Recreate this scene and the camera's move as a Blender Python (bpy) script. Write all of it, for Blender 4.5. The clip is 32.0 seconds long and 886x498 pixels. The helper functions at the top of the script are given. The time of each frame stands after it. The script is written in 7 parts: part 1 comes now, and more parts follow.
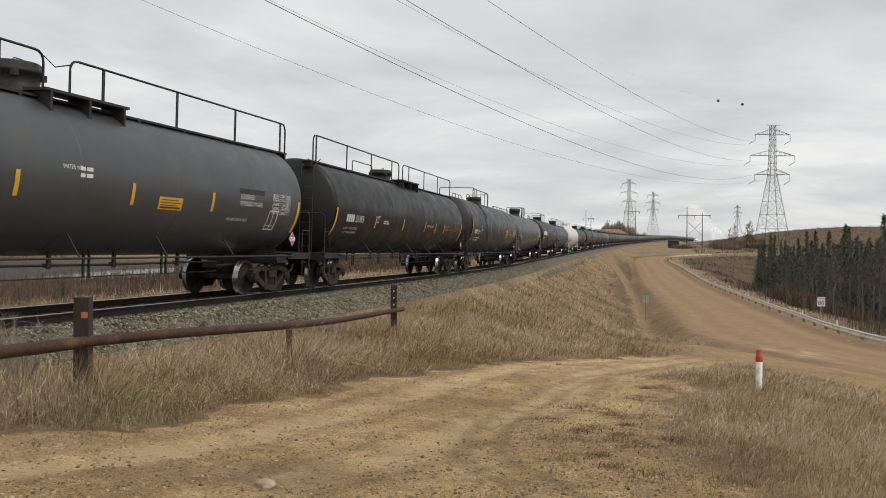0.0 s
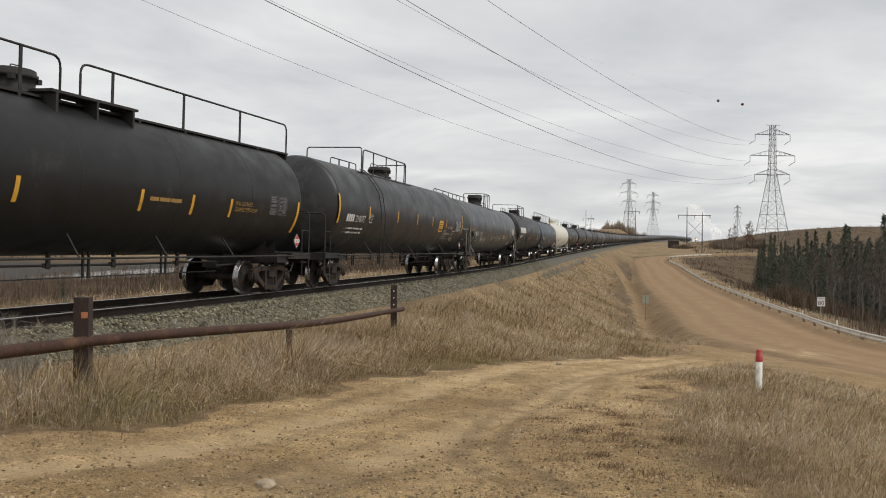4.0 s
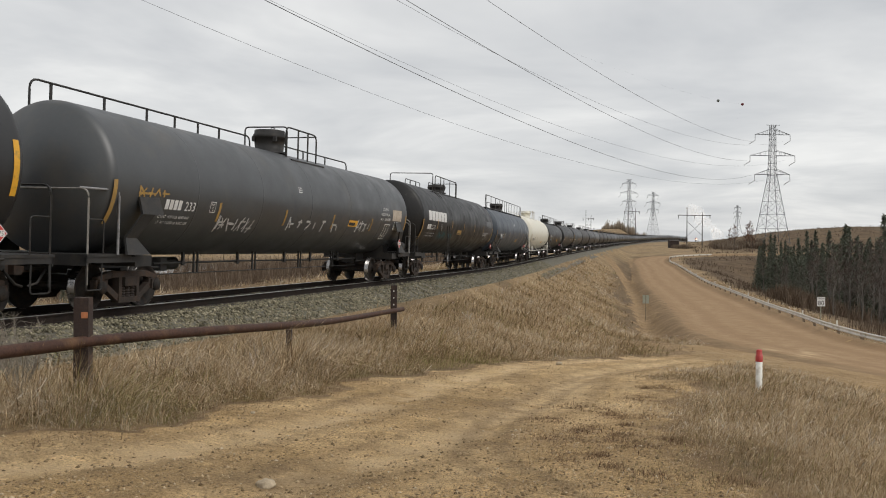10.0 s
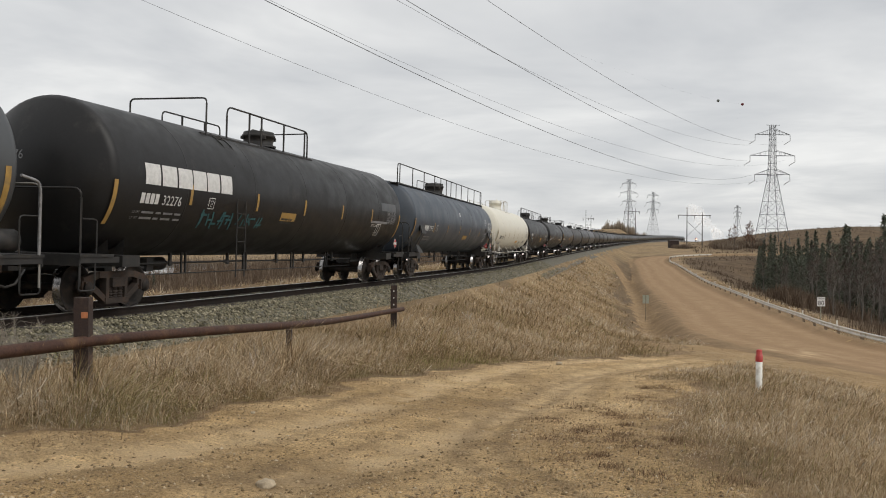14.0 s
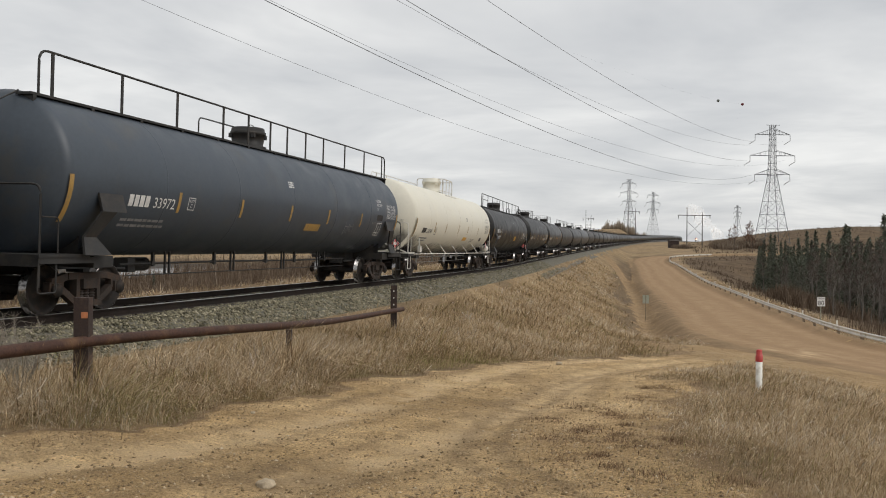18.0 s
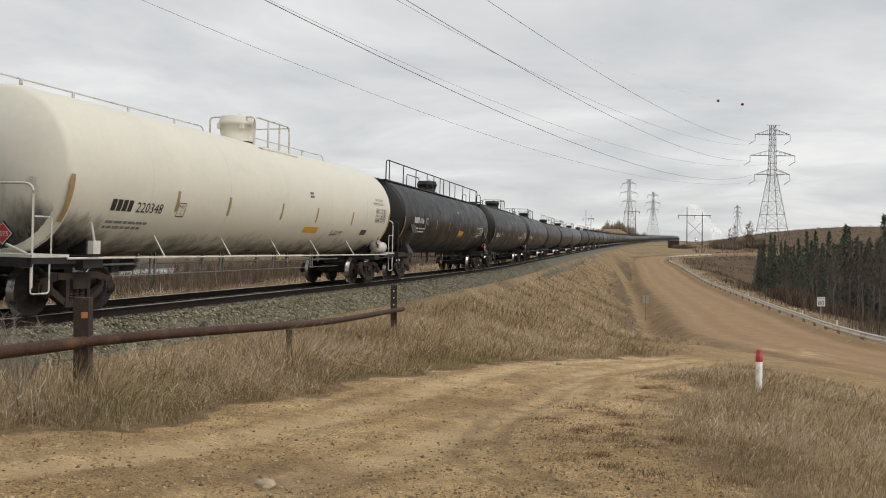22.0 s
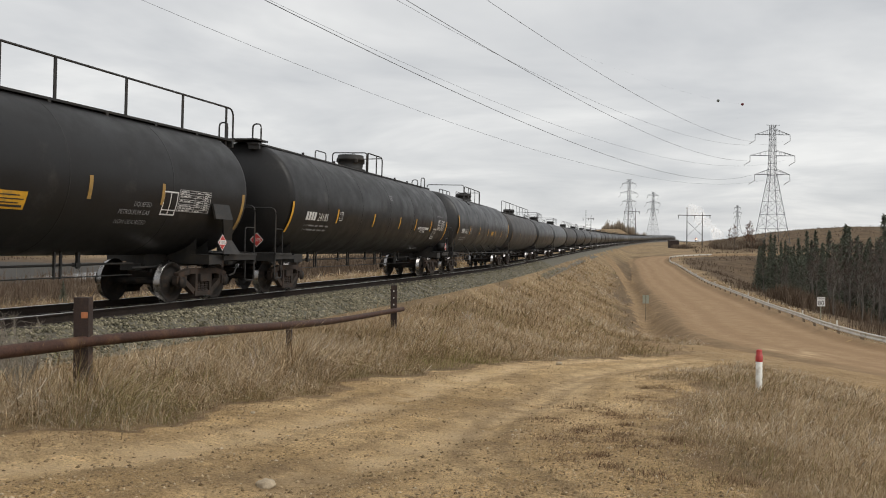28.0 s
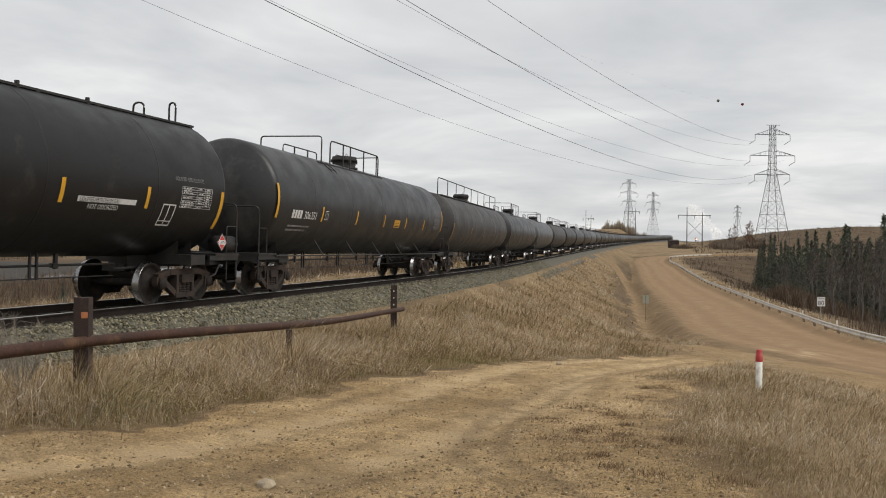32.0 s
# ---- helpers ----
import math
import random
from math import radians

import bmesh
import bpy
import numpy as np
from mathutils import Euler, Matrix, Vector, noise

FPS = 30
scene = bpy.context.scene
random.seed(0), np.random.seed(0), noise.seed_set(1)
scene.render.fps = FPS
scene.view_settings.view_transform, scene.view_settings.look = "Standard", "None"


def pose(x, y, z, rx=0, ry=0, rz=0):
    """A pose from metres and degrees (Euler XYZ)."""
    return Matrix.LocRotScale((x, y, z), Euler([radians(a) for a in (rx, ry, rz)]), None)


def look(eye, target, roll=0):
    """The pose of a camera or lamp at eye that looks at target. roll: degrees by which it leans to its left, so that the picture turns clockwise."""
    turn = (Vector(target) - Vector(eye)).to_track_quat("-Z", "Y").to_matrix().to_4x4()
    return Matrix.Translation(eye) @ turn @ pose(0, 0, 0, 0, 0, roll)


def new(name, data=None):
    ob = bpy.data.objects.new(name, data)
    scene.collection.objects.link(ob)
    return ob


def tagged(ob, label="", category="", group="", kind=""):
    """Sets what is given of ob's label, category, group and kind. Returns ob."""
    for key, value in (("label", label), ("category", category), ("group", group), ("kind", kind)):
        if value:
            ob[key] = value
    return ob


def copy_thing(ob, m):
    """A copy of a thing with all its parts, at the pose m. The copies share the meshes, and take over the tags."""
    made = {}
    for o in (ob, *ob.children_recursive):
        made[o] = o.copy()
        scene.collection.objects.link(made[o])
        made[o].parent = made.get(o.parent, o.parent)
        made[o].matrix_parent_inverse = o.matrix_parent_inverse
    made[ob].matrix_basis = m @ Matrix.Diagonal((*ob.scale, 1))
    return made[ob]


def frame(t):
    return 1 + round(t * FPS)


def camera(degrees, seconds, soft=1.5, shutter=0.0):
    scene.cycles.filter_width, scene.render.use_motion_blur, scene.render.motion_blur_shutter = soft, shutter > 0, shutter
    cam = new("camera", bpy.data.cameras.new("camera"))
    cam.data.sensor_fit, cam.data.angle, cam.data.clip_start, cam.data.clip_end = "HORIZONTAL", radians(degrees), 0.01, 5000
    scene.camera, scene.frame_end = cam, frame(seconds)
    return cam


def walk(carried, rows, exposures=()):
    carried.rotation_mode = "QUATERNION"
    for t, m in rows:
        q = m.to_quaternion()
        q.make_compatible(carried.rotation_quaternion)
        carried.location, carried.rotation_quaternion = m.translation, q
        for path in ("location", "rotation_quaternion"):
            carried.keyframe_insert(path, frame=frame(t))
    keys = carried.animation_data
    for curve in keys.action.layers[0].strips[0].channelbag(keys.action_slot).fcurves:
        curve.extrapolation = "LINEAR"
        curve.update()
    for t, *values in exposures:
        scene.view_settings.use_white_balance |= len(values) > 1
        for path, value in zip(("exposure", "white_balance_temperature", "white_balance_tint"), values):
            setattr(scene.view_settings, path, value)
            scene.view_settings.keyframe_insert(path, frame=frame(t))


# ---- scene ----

DURATION = 32.0
EYE = (0.0, 0.0, 1.247)
cam = camera(54.09, DURATION, 1.0)
VIEW = look(EYE, (0.0, 100.0, 1.247 - 0.456), 0.392)
walk(cam, [(0.0, VIEW), (DURATION, VIEW)], [(0.0, 0.0), (DURATION, 0.0)])

# ---------------------------------------------------------------- light
world = bpy.data.worlds.new("overcast_sky")
scene.world = world
world.use_nodes = True


def build_world():
    nt = world.node_tree
    nt.nodes.clear()
    out = nt.nodes.new("ShaderNodeOutputWorld")
    bg = nt.nodes.new("ShaderNodeBackground")
    sky = nt.nodes.new("ShaderNodeTexSky")
    sky.sky_type = "NISHITA"
    sky.sun_disc = False
    sky.sun_elevation = radians(45)
    sky.sun_rotation = radians(113)
    tc = nt.nodes.new("ShaderNodeTexCoord")
    sep = nt.nodes.new("ShaderNodeSeparateXYZ")
    nt.links.new(tc.outputs["Generated"], sep.inputs[0])

    def mathn(op, a, b=None):
        n = nt.nodes.new("ShaderNodeMath")
        n.operation = op
        for i, v in enumerate((a, b)):
            if v is None:
                continue
            if isinstance(v, (int, float)):
                n.inputs[i].default_value = v
            else:
                nt.links.new(v, n.inputs[i])
        return n.outputs[0]

    up = mathn("ADD", mathn("ABSOLUTE", sep.outputs["Z"]), 0.10)
    px = mathn("DIVIDE", sep.outputs["X"], up)
    py = mathn("DIVIDE", sep.outputs["Y"], up)
    com = nt.nodes.new("ShaderNodeCombineXYZ")
    nt.links.new(px, com.inputs[0])
    nt.links.new(py, com.inputs[1])
    big = nt.nodes.new("ShaderNodeTexNoise")
    big.inputs["Scale"].default_value = 0.7
    big.inputs["Detail"].default_value = 5.5
    big.inputs["Roughness"].default_value = 0.55
    big.inputs["Distortion"].default_value = 0.35
    nt.links.new(com.outputs[0], big.inputs["Vector"])
    ramp = nt.nodes.new("ShaderNodeValToRGB")
    e = ramp.color_ramp.elements
    e[0].position, e[0].color = 0.33, (0.51, 0.522, 0.538, 1)
    e[1].position, e[1].color = 0.66, (0.79, 0.788, 0.775, 1)
    mid = ramp.color_ramp.elements.new(0.52)
    mid.color = (0.645, 0.65, 0.652, 1)
    nt.links.new(big.outputs["Fac"], ramp.inputs["Fac"])
    mix = nt.nodes.new("ShaderNodeMix")
    mix.data_type = "RGBA"
    mix.inputs["Factor"].default_value = 0.94
    skys = nt.nodes.new("ShaderNodeMix")
    skys.data_type = "RGBA"
    skys.blend_type = "MULTIPLY"
    skys.inputs["Factor"].default_value = 1.0
    nt.links.new(sky.outputs[0], skys.inputs[6])
    skys.inputs[7].default_value = (0.1, 0.1, 0.1, 1)
    nt.links.new(skys.outputs[2], mix.inputs[6])
    nt.links.new(ramp.outputs[0], mix.inputs[7])
    nt.links.new(mix.outputs[2], bg.inputs["Color"])
    bg.inputs["Strength"].default_value = 1.13
    nt.links.new(bg.outputs[0], out.inputs["Surface"])


build_world()
sun_data = bpy.data.lights.new("veiled_sun", "SUN")
sun_data.energy = 1.5
sun_data.angle = radians(38)
sun_data.color = (1.0, 0.96, 0.9)
sun = new("veiled_sun", sun_data)
sun.matrix_world = look((42, -18, 46), (0, 0, 0))

# ---------------------------------------------------------------- materials
MATS = {}


def material(name, colour, rough=0.7, metal=0.0, vary=0.25, scale=6.0, bump=0.0, bump_scale=60.0, dirt=None, dirt_amount=0.0,
             dirt_scale=1.2, per_object=0.0, emit=None, spec=0.5):
    """A node material: base colour varied at two scales, a stain colour in blotches, fine relief."""
    if name in MATS:
        return MATS[name]
    m = bpy.data.materials.new(name)
    m.use_nodes = True
    nt = m.node_tree
    b = nt.nodes["Principled BSDF"]
    b.inputs["Roughness"].default_value = rough
    b.inputs["Metallic"].default_value = metal
    b.inputs["Specular IOR Level"].default_value = spec
    tc = nt.nodes.new("ShaderNodeTexCoord")

    def noise_node(sc, detail=5, rough_=0.6):
        n = nt.nodes.new("ShaderNodeTexNoise")
        n.inputs["Scale"].default_value = sc
        n.inputs["Detail"].default_value = detail
        n.inputs["Roughness"].default_value = rough_
        nt.links.new(tc.outputs["Object"], n.inputs["Vector"])
        return n

    def mix(kind, fac, a, c):
        n = nt.nodes.new("ShaderNodeMix")
        n.data_type, n.blend_type = "RGBA", kind
        for sock, v in ((0, fac), (6, a), (7, c)):
            if isinstance(v, (int, float)):
                n.inputs[sock].default_value = v
            elif isinstance(v, tuple):
                n.inputs[sock].default_value = (*v, 1) if len(v) == 3 else v
            else:
                nt.links.new(v, n.inputs[sock])
        return n.outputs[2]

    def remap(sock, a, c, lo, hi):
        n = nt.nodes.new("ShaderNodeMapRange")
        nt.links.new(sock, n.inputs[0])
        n.inputs[1].default_value, n.inputs[2].default_value = a, c
        n.inputs[3].default_value, n.inputs[4].default_value = lo, hi
        return n.outputs[0]

    n1, n2 = noise_node(scale), noise_node(scale * 9, 3)
    grey1 = remap(n1.outputs["Fac"], 0.3, 0.7, 1 - vary, 1 + vary)
    grey2 = remap(n2.outputs["Fac"], 0.3, 0.7, 1 - vary * 0.5, 1 + vary * 0.5)
    col = mix("MULTIPLY", 1.0, colour, grey1)
    col = mix("MULTIPLY", 1.0, col, grey2)
    if dirt:
        n3 = noise_node(dirt_scale, 8, 0.68)
        fac = remap(n3.outputs["Fac"], 0.62 - dirt_amount * 0.4, 0.75 - dirt_amount * 0.25, 0, 0.9)
        col = mix("MIX", fac, col, dirt)
    if per_object:
        oi = nt.nodes.new("ShaderNodeObjectInfo")
        col = mix("MULTIPLY", 1.0, col, remap(oi.outputs["Random"], 0, 1, 1 - per_object, 1 + per_object))
    nt.links.new(col, b.inputs["Base Color"])
    rr = remap(n1.outputs["Fac"], 0.3, 0.7, max(rough - 0.12, 0.05), min(rough + 0.12, 1))
    nt.links.new(rr, b.inputs["Roughness"])
    if bump:
        n4 = noise_node(bump_scale, 4)
        bn = nt.nodes.new("ShaderNodeBump")
        bn.inputs["Strength"].default_value = bump
        bn.inputs["Distance"].default_value = 0.02
        nt.links.new(n4.outputs["Fac"], bn.inputs["Height"])
        nt.links.new(bn.outputs["Normal"], b.inputs["Normal"])
    if emit:
        b.inputs["Emission Color"].default_value = (*emit[:3], 1)
        b.inputs["Emission Strength"].default_value = emit[3]
    MATS[name] = m
    return m


def ground_material(name, packed=False):
    """Grass litter and sandy soil; packed soil is browner and plainer."""
    k = 0.14 if packed else 1.0
    m = bpy.data.materials.new(name)
    m.use_nodes = True
    nt = m.node_tree
    b = nt.nodes["Principled BSDF"]
    b.inputs["Roughness"].default_value = 0.95
    b.inputs["Specular IOR Level"].default_value = 0.15
    tc = nt.nodes.new("ShaderNodeTexCoord")

    def nz(sc, detail=6, rough=0.6, dist=0.0):
        n = nt.nodes.new("ShaderNodeTexNoise")
        n.inputs["Scale"].default_value, n.inputs["Detail"].default_value = sc, detail
        n.inputs["Roughness"].default_value, n.inputs["Distortion"].default_value = rough, dist
        nt.links.new(tc.outputs["Object"], n.inputs["Vector"])
        return n.outputs["Fac"]

    def ramp(sock, *stops):
        r = nt.nodes.new("ShaderNodeValToRGB")
        els = r.color_ramp.elements
        while len(els) < len(stops):
            els.new(0.5)
        for el, (p, c) in zip(els, stops):
            el.position, el.color = p, (*c, 1)
        nt.links.new(sock, r.inputs[0])
        return r.outputs[0]

    def mix(kind, fac, a, c):
        n = nt.nodes.new("ShaderNodeMix")
        n.data_type, n.blend_type = "RGBA", kind
        for sock, v in ((0, fac), (6, a), (7, c)):
            if isinstance(v, (int, float)):
                n.inputs[sock].default_value = v
            elif isinstance(v, tuple):
                n.inputs[sock].default_value = (*v, 1)
            else:
                nt.links.new(v, n.inputs[sock])
        return n.outputs[2]

    grass = ramp(nz(0.35, 8, 0.65), (0.3, (0.17, 0.119, 0.066)), (0.5, (0.29, 0.205, 0.115)), (0.7, (0.43, 0.316, 0.18)))
    grass = mix("MULTIPLY", 0.8, grass, ramp(nz(5.0, 6, 0.7), (0.3, (0.55, 0.55, 0.55)), (0.7, (1.3, 1.3, 1.3))))
    grass = mix("MIX", ramp(nz(0.06, 4), (0.5, (0, 0, 0)), (0.7, (0.5, 0.5, 0.5))), grass, (0.13, 0.105, 0.08))
    scr = nt.nodes.new("ShaderNodeAttribute")
    scr.attribute_name = "scrub"
    cover = ramp(nz(0.25, 8, 0.7), (0.35, (0.070, 0.047, 0.029)), (0.65, (0.150, 0.105, 0.064)))
    grass = mix("MIX", scr.outputs["Fac"], grass, cover)
    if packed:
        soil = ramp(nz(0.5, 8, 0.6, 0.3), (0.2, (0.49, 0.34, 0.172)), (0.5, (0.53, 0.37, 0.19)), (0.8, (0.58, 0.412, 0.216)))
    else:
        soil = ramp(nz(0.5, 8, 0.6, 0.3), (0.3, (0.40, 0.268, 0.127)), (0.5, (0.56, 0.388, 0.198)), (0.7, (0.69, 0.503, 0.277)))
    soil = mix("MULTIPLY", 1.0, soil, (0.56, 0.522, 0.57)) if packed else soil
    soil = mix("MULTIPLY", 0.9 * k, soil, ramp(nz(9.0, 8, 0.75), (0.3, (0.62, 0.62, 0.62)), (0.7, (1.25, 1.25, 1.25))))
    soil = mix("MIX", ramp(nz(0.9, 6, 0.7), (0.58, (0, 0, 0)), (0.72, (0.32 * k, 0.32 * k, 0.32 * k))), soil, (0.20, 0.148, 0.092))
    soil = mix("MULTIPLY", 0.3 if packed else 0.85, soil, ramp(nz(42.0, 5, 0.8), (0.36, (0.36, 0.34, 0.32)), (0.50, (1.0, 1.0, 1.0)), (0.64, (1.5, 1.5, 1.5))))
    soil = mix("MULTIPLY", 0.7 * k, soil, ramp(nz(2.3, 7, 0.75, 0.6), (0.35, (0.62, 0.60, 0.57)), (0.6, (1.12, 1.12, 1.12))))
    rut = nt.nodes.new("ShaderNodeAttribute")
    rut.attribute_name = "rut"
    rfac = nt.nodes.new("ShaderNodeMath")
    rfac.operation = "MULTIPLY"
    nt.links.new(rut.outputs["Fac"], rfac.inputs[0])
    nt.links.new(ramp(nz(1.6, 5, 0.7), (0.35, (0, 0, 0)), (0.6, (0.75, 0.75, 0.75))), rfac.inputs[1])
    soil = mix("MIX", rfac.outputs[0], soil, (0.62, 0.46, 0.275))
    shl = nt.nodes.new("ShaderNodeAttribute")
    shl.attribute_name = "shoulder"
    wash = ramp(nz(0.8, 8, 0.7), (0.3, (0.16, 0.105, 0.058)), (0.7, (0.32, 0.22, 0.125)))
    soil = mix("MIX", shl.outputs["Fac"], soil, wash)
    dmp = nt.nodes.new("ShaderNodeAttribute")
    dmp.attribute_name = "damp"
    dfac = nt.nodes.new("ShaderNodeMath")
    dfac.operation = "MULTIPLY"
    nt.links.new(dmp.outputs["Fac"], dfac.inputs[0])
    nt.links.new(ramp(nz(4.0, 7, 0.75), (0.32, (0.1, 0.1, 0.1)), (0.62, (0.9, 0.9, 0.9))), dfac.inputs[1])
    soil = mix("MIX", dfac.outputs[0], soil, ramp(nz(30.0, 5, 0.8), (0.35, (0.12, 0.08, 0.043)), (0.65, (0.30, 0.21, 0.118))))
    at = nt.nodes.new("ShaderNodeAttribute")
    at.attribute_name = "bare"
    add = nt.nodes.new("ShaderNodeMath")
    add.operation = "ADD"
    nt.links.new(at.outputs["Fac"], add.inputs[0])
    wob = nt.nodes.new("ShaderNodeMath")
    wob.operation = "MULTIPLY_ADD"
    nt.links.new(nz(3.0, 6, 0.7), wob.inputs[0])
    wob.inputs[1].default_value, wob.inputs[2].default_value = 0.9, -0.45
    nt.links.new(wob.outputs[0], add.inputs[1])
    sharp = nt.nodes.new("ShaderNodeMapRange")
    nt.links.new(add.outputs[0], sharp.inputs[0])
    sharp.inputs[1].default_value, sharp.inputs[2].default_value = 0.35, 0.65
    litter = ramp(add.outputs[0], (0.26, (0, 0, 0)), (0.40, (0.6, 0.6, 0.6)), (0.50, (0.4, 0.4, 0.4)), (0.62, (0, 0, 0)))
    both = mix("MIX", sharp.outputs[0], grass, soil)
    both = mix("MIX", litter, both, ramp(nz(24.0, 6, 0.8), (0.34, (0.075, 0.048, 0.03)), (0.52, (0.19, 0.118, 0.068)), (0.66, (0.36, 0.25, 0.15))))
    nt.links.new(both, b.inputs["Base Color"])
    bn = nt.nodes.new("ShaderNodeBump")
    bn.inputs["Strength"].default_value, bn.inputs["Distance"].default_value = 0.35 if packed else 1.0, 0.05
    nt.links.new(nz(14.0, 8, 0.75), bn.inputs["Height"])
    nt.links.new(bn.outputs["Normal"], b.inputs["Normal"])
    return m


GROUND_MAT = ground_material("dry_grass_and_soil")
ROAD_MAT = ground_material("packed_road_gravel", True)
BLACK = material("black_tank_paint", (0.0145, 0.0142, 0.0145), 0.46, spec=0.31, vary=0.18, scale=1.5, bump=0.03, bump_scale=25, dirt=(0.05, 0.046, 0.042), dirt_amount=0.12, dirt_scale=0.7)
CHARCOAL = material("charcoal_tank_paint", (0.020, 0.0205, 0.022), 0.46, vary=0.15, scale=1.3, bump=0.03, bump_scale=25, dirt=(0.07, 0.066, 0.06), dirt_amount=0.15, dirt_scale=0.6)
GREY = material("faded_grey_tank_paint", (0.036, 0.040, 0.044), 0.47, spec=0.95, vary=0.14, scale=1.1, bump=0.03, bump_scale=25, dirt=(0.06, 0.055, 0.048), dirt_amount=0.2, dirt_scale=0.6)
BLUEGREY = material("blue_grey_tank_paint", (0.047, 0.060, 0.078), 0.48, vary=0.14, scale=1.1, bump=0.03, bump_scale=25, dirt=(0.07, 0.07, 0.068), dirt_amount=0.16, dirt_scale=0.6)
BROWNISH = material("weathered_brown_black_paint", (0.034, 0.032, 0.031), 0.55, vary=0.16, scale=1.1, bump=0.03, bump_scale=25, dirt=(0.085, 0.072, 0.06), dirt_amount=0.25, dirt_scale=0.6)
CREAM = material("off_white_tank_paint", (0.68, 0.655, 0.56), 0.5, vary=0.04, scale=0.9, bump=0.03, bump_scale=25, dirt=(0.62, 0.58, 0.48), dirt_amount=0.10, dirt_scale=0.8)
FRAME = material("black_frame_paint", (0.027, 0.0262, 0.0255), 0.6, spec=0.35, vary=0.3, scale=4, dirt=(0.05, 0.042, 0.035), dirt_amount=0.3, dirt_scale=3)
FRAME_WHITE = material("white_frame_paint", (0.62, 0.60, 0.55), 0.6, vary=0.12, scale=4, dirt=(0.2, 0.17, 0.14), dirt_amount=0.25, dirt_scale=3)
GREYPIPE = material("grimy_grey_pipe_paint", (0.22, 0.21, 0.19), 0.6, vary=0.2, scale=4, dirt=(0.08, 0.07, 0.06), dirt_amount=0.3, dirt_scale=3)
GRIME = material("brake_dust_steel", (0.040, 0.031, 0.026), 0.75, spec=0.3, vary=0.4, scale=5, bump=0.3, bump_scale=40, dirt=(0.068, 0.040, 0.026), dirt_amount=0.35, dirt_scale=4)
WHEEL = material("worn_wheel_steel", (0.024, 0.021, 0.019), 0.7, 0.0, spec=0.2, vary=0.35, scale=5, dirt=(0.055, 0.038, 0.028), dirt_amount=0.3, dirt_scale=5)
TREAD = material("polished_tread_steel", (0.30, 0.29, 0.285), 0.27, 1.0, vary=0.1)
RAILHEAD = material("polished_rail_head", (0.62, 0.60, 0.57), 0.38, 0.85, vary=0.15, scale=3)
RAILSIDE = material("rusty_rail_side", (0.024, 0.018, 0.015), 0.9, spec=0.15, vary=0.35, scale=4, dirt=(0.02, 0.018, 0.016), dirt_amount=0.3)
TIE = material("creosoted_tie_wood", (0.036, 0.030, 0.026), 0.9, vary=0.4, scale=5, bump=0.4, bump_scale=30, per_object=0.25)
BALLAST = material("crushed_rock_ballast", (0.125, 0.114, 0.086), 0.9, vary=0.5, scale=9, bump=0.9, bump_scale=22)
YELLOW = material("yellow_reflective_tape", (0.68, 0.36, 0.03), 0.45, vary=0.12, scale=7, dirt=(0.3, 0.2, 0.06), dirt_amount=0.15, dirt_scale=6)
OCHRE = material("dirty_yellow_reflective_tape", (0.36, 0.22, 0.06), 0.55, vary=0.2, scale=7, dirt=(0.2, 0.15, 0.08), dirt_amount=0.3, dirt_scale=6)
LETTER = material("white_stencil_paint", (0.62, 0.62, 0.61), 0.6, vary=0.15, scale=9)
FADED = material("faded_white_stencil_paint", (0.22, 0.22, 0.225), 0.65, vary=0.3, scale=12)
DARKLETTER = material("black_stencil_paint", (0.03, 0.03, 0.03), 0.6, vary=0.2, scale=9)
RED = material("red_placard_print", (0.52, 0.06, 0.055), 0.5, vary=0.15, scale=9)
PLACARD_WHITE = material("white_placard_card", (0.75, 0.74, 0.72), 0.55, vary=0.08)
RUST = material("rusty_brown_pipe", (0.060, 0.031, 0.022), 0.68, spec=0.25, vary=0.4, scale=5, bump=0.3, bump_scale=30, dirt=(0.13, 0.072, 0.04), dirt_amount=0.22, dirt_scale=3.5)
POSTWOOD = material("dark_rusty_steel_post", (0.036, 0.022, 0.018), 0.8, vary=0.35, scale=5, bump=0.3, bump_scale=30, dirt=(0.1, 0.06, 0.04), dirt_amount=0.2, dirt_scale=4)
ORANGE = material("orange_reflector", (0.45, 0.17, 0.07), 0.45, vary=0.15, scale=20)
GALV = material("galvanised_steel", (0.74, 0.72, 0.66), 0.5, 0.12, vary=0.12, scale=3, dirt=(0.3, 0.27, 0.22), dirt_amount=0.2)
POST = material("weathered_wood_post", (0.20, 0.155, 0.11), 0.9, vary=0.3, scale=5, bump=0.3)
TOWER = material("weathered_tower_steel", (0.11, 0.114, 0.122), 0.65, 0.2, vary=0.15, scale=0.5)
WIRE = material("conductor_aluminium", (0.13, 0.135, 0.145), 0.6, 0.3, vary=0.1, scale=0.2)
POLE = material("creosoted_pole_wood", (0.06, 0.05, 0.043), 0.9, vary=0.3, scale=2)
ROCK = material("pale_field_stone", (0.40, 0.325, 0.225), 0.9, vary=0.25, scale=12, bump=0.6, bump_scale=25)


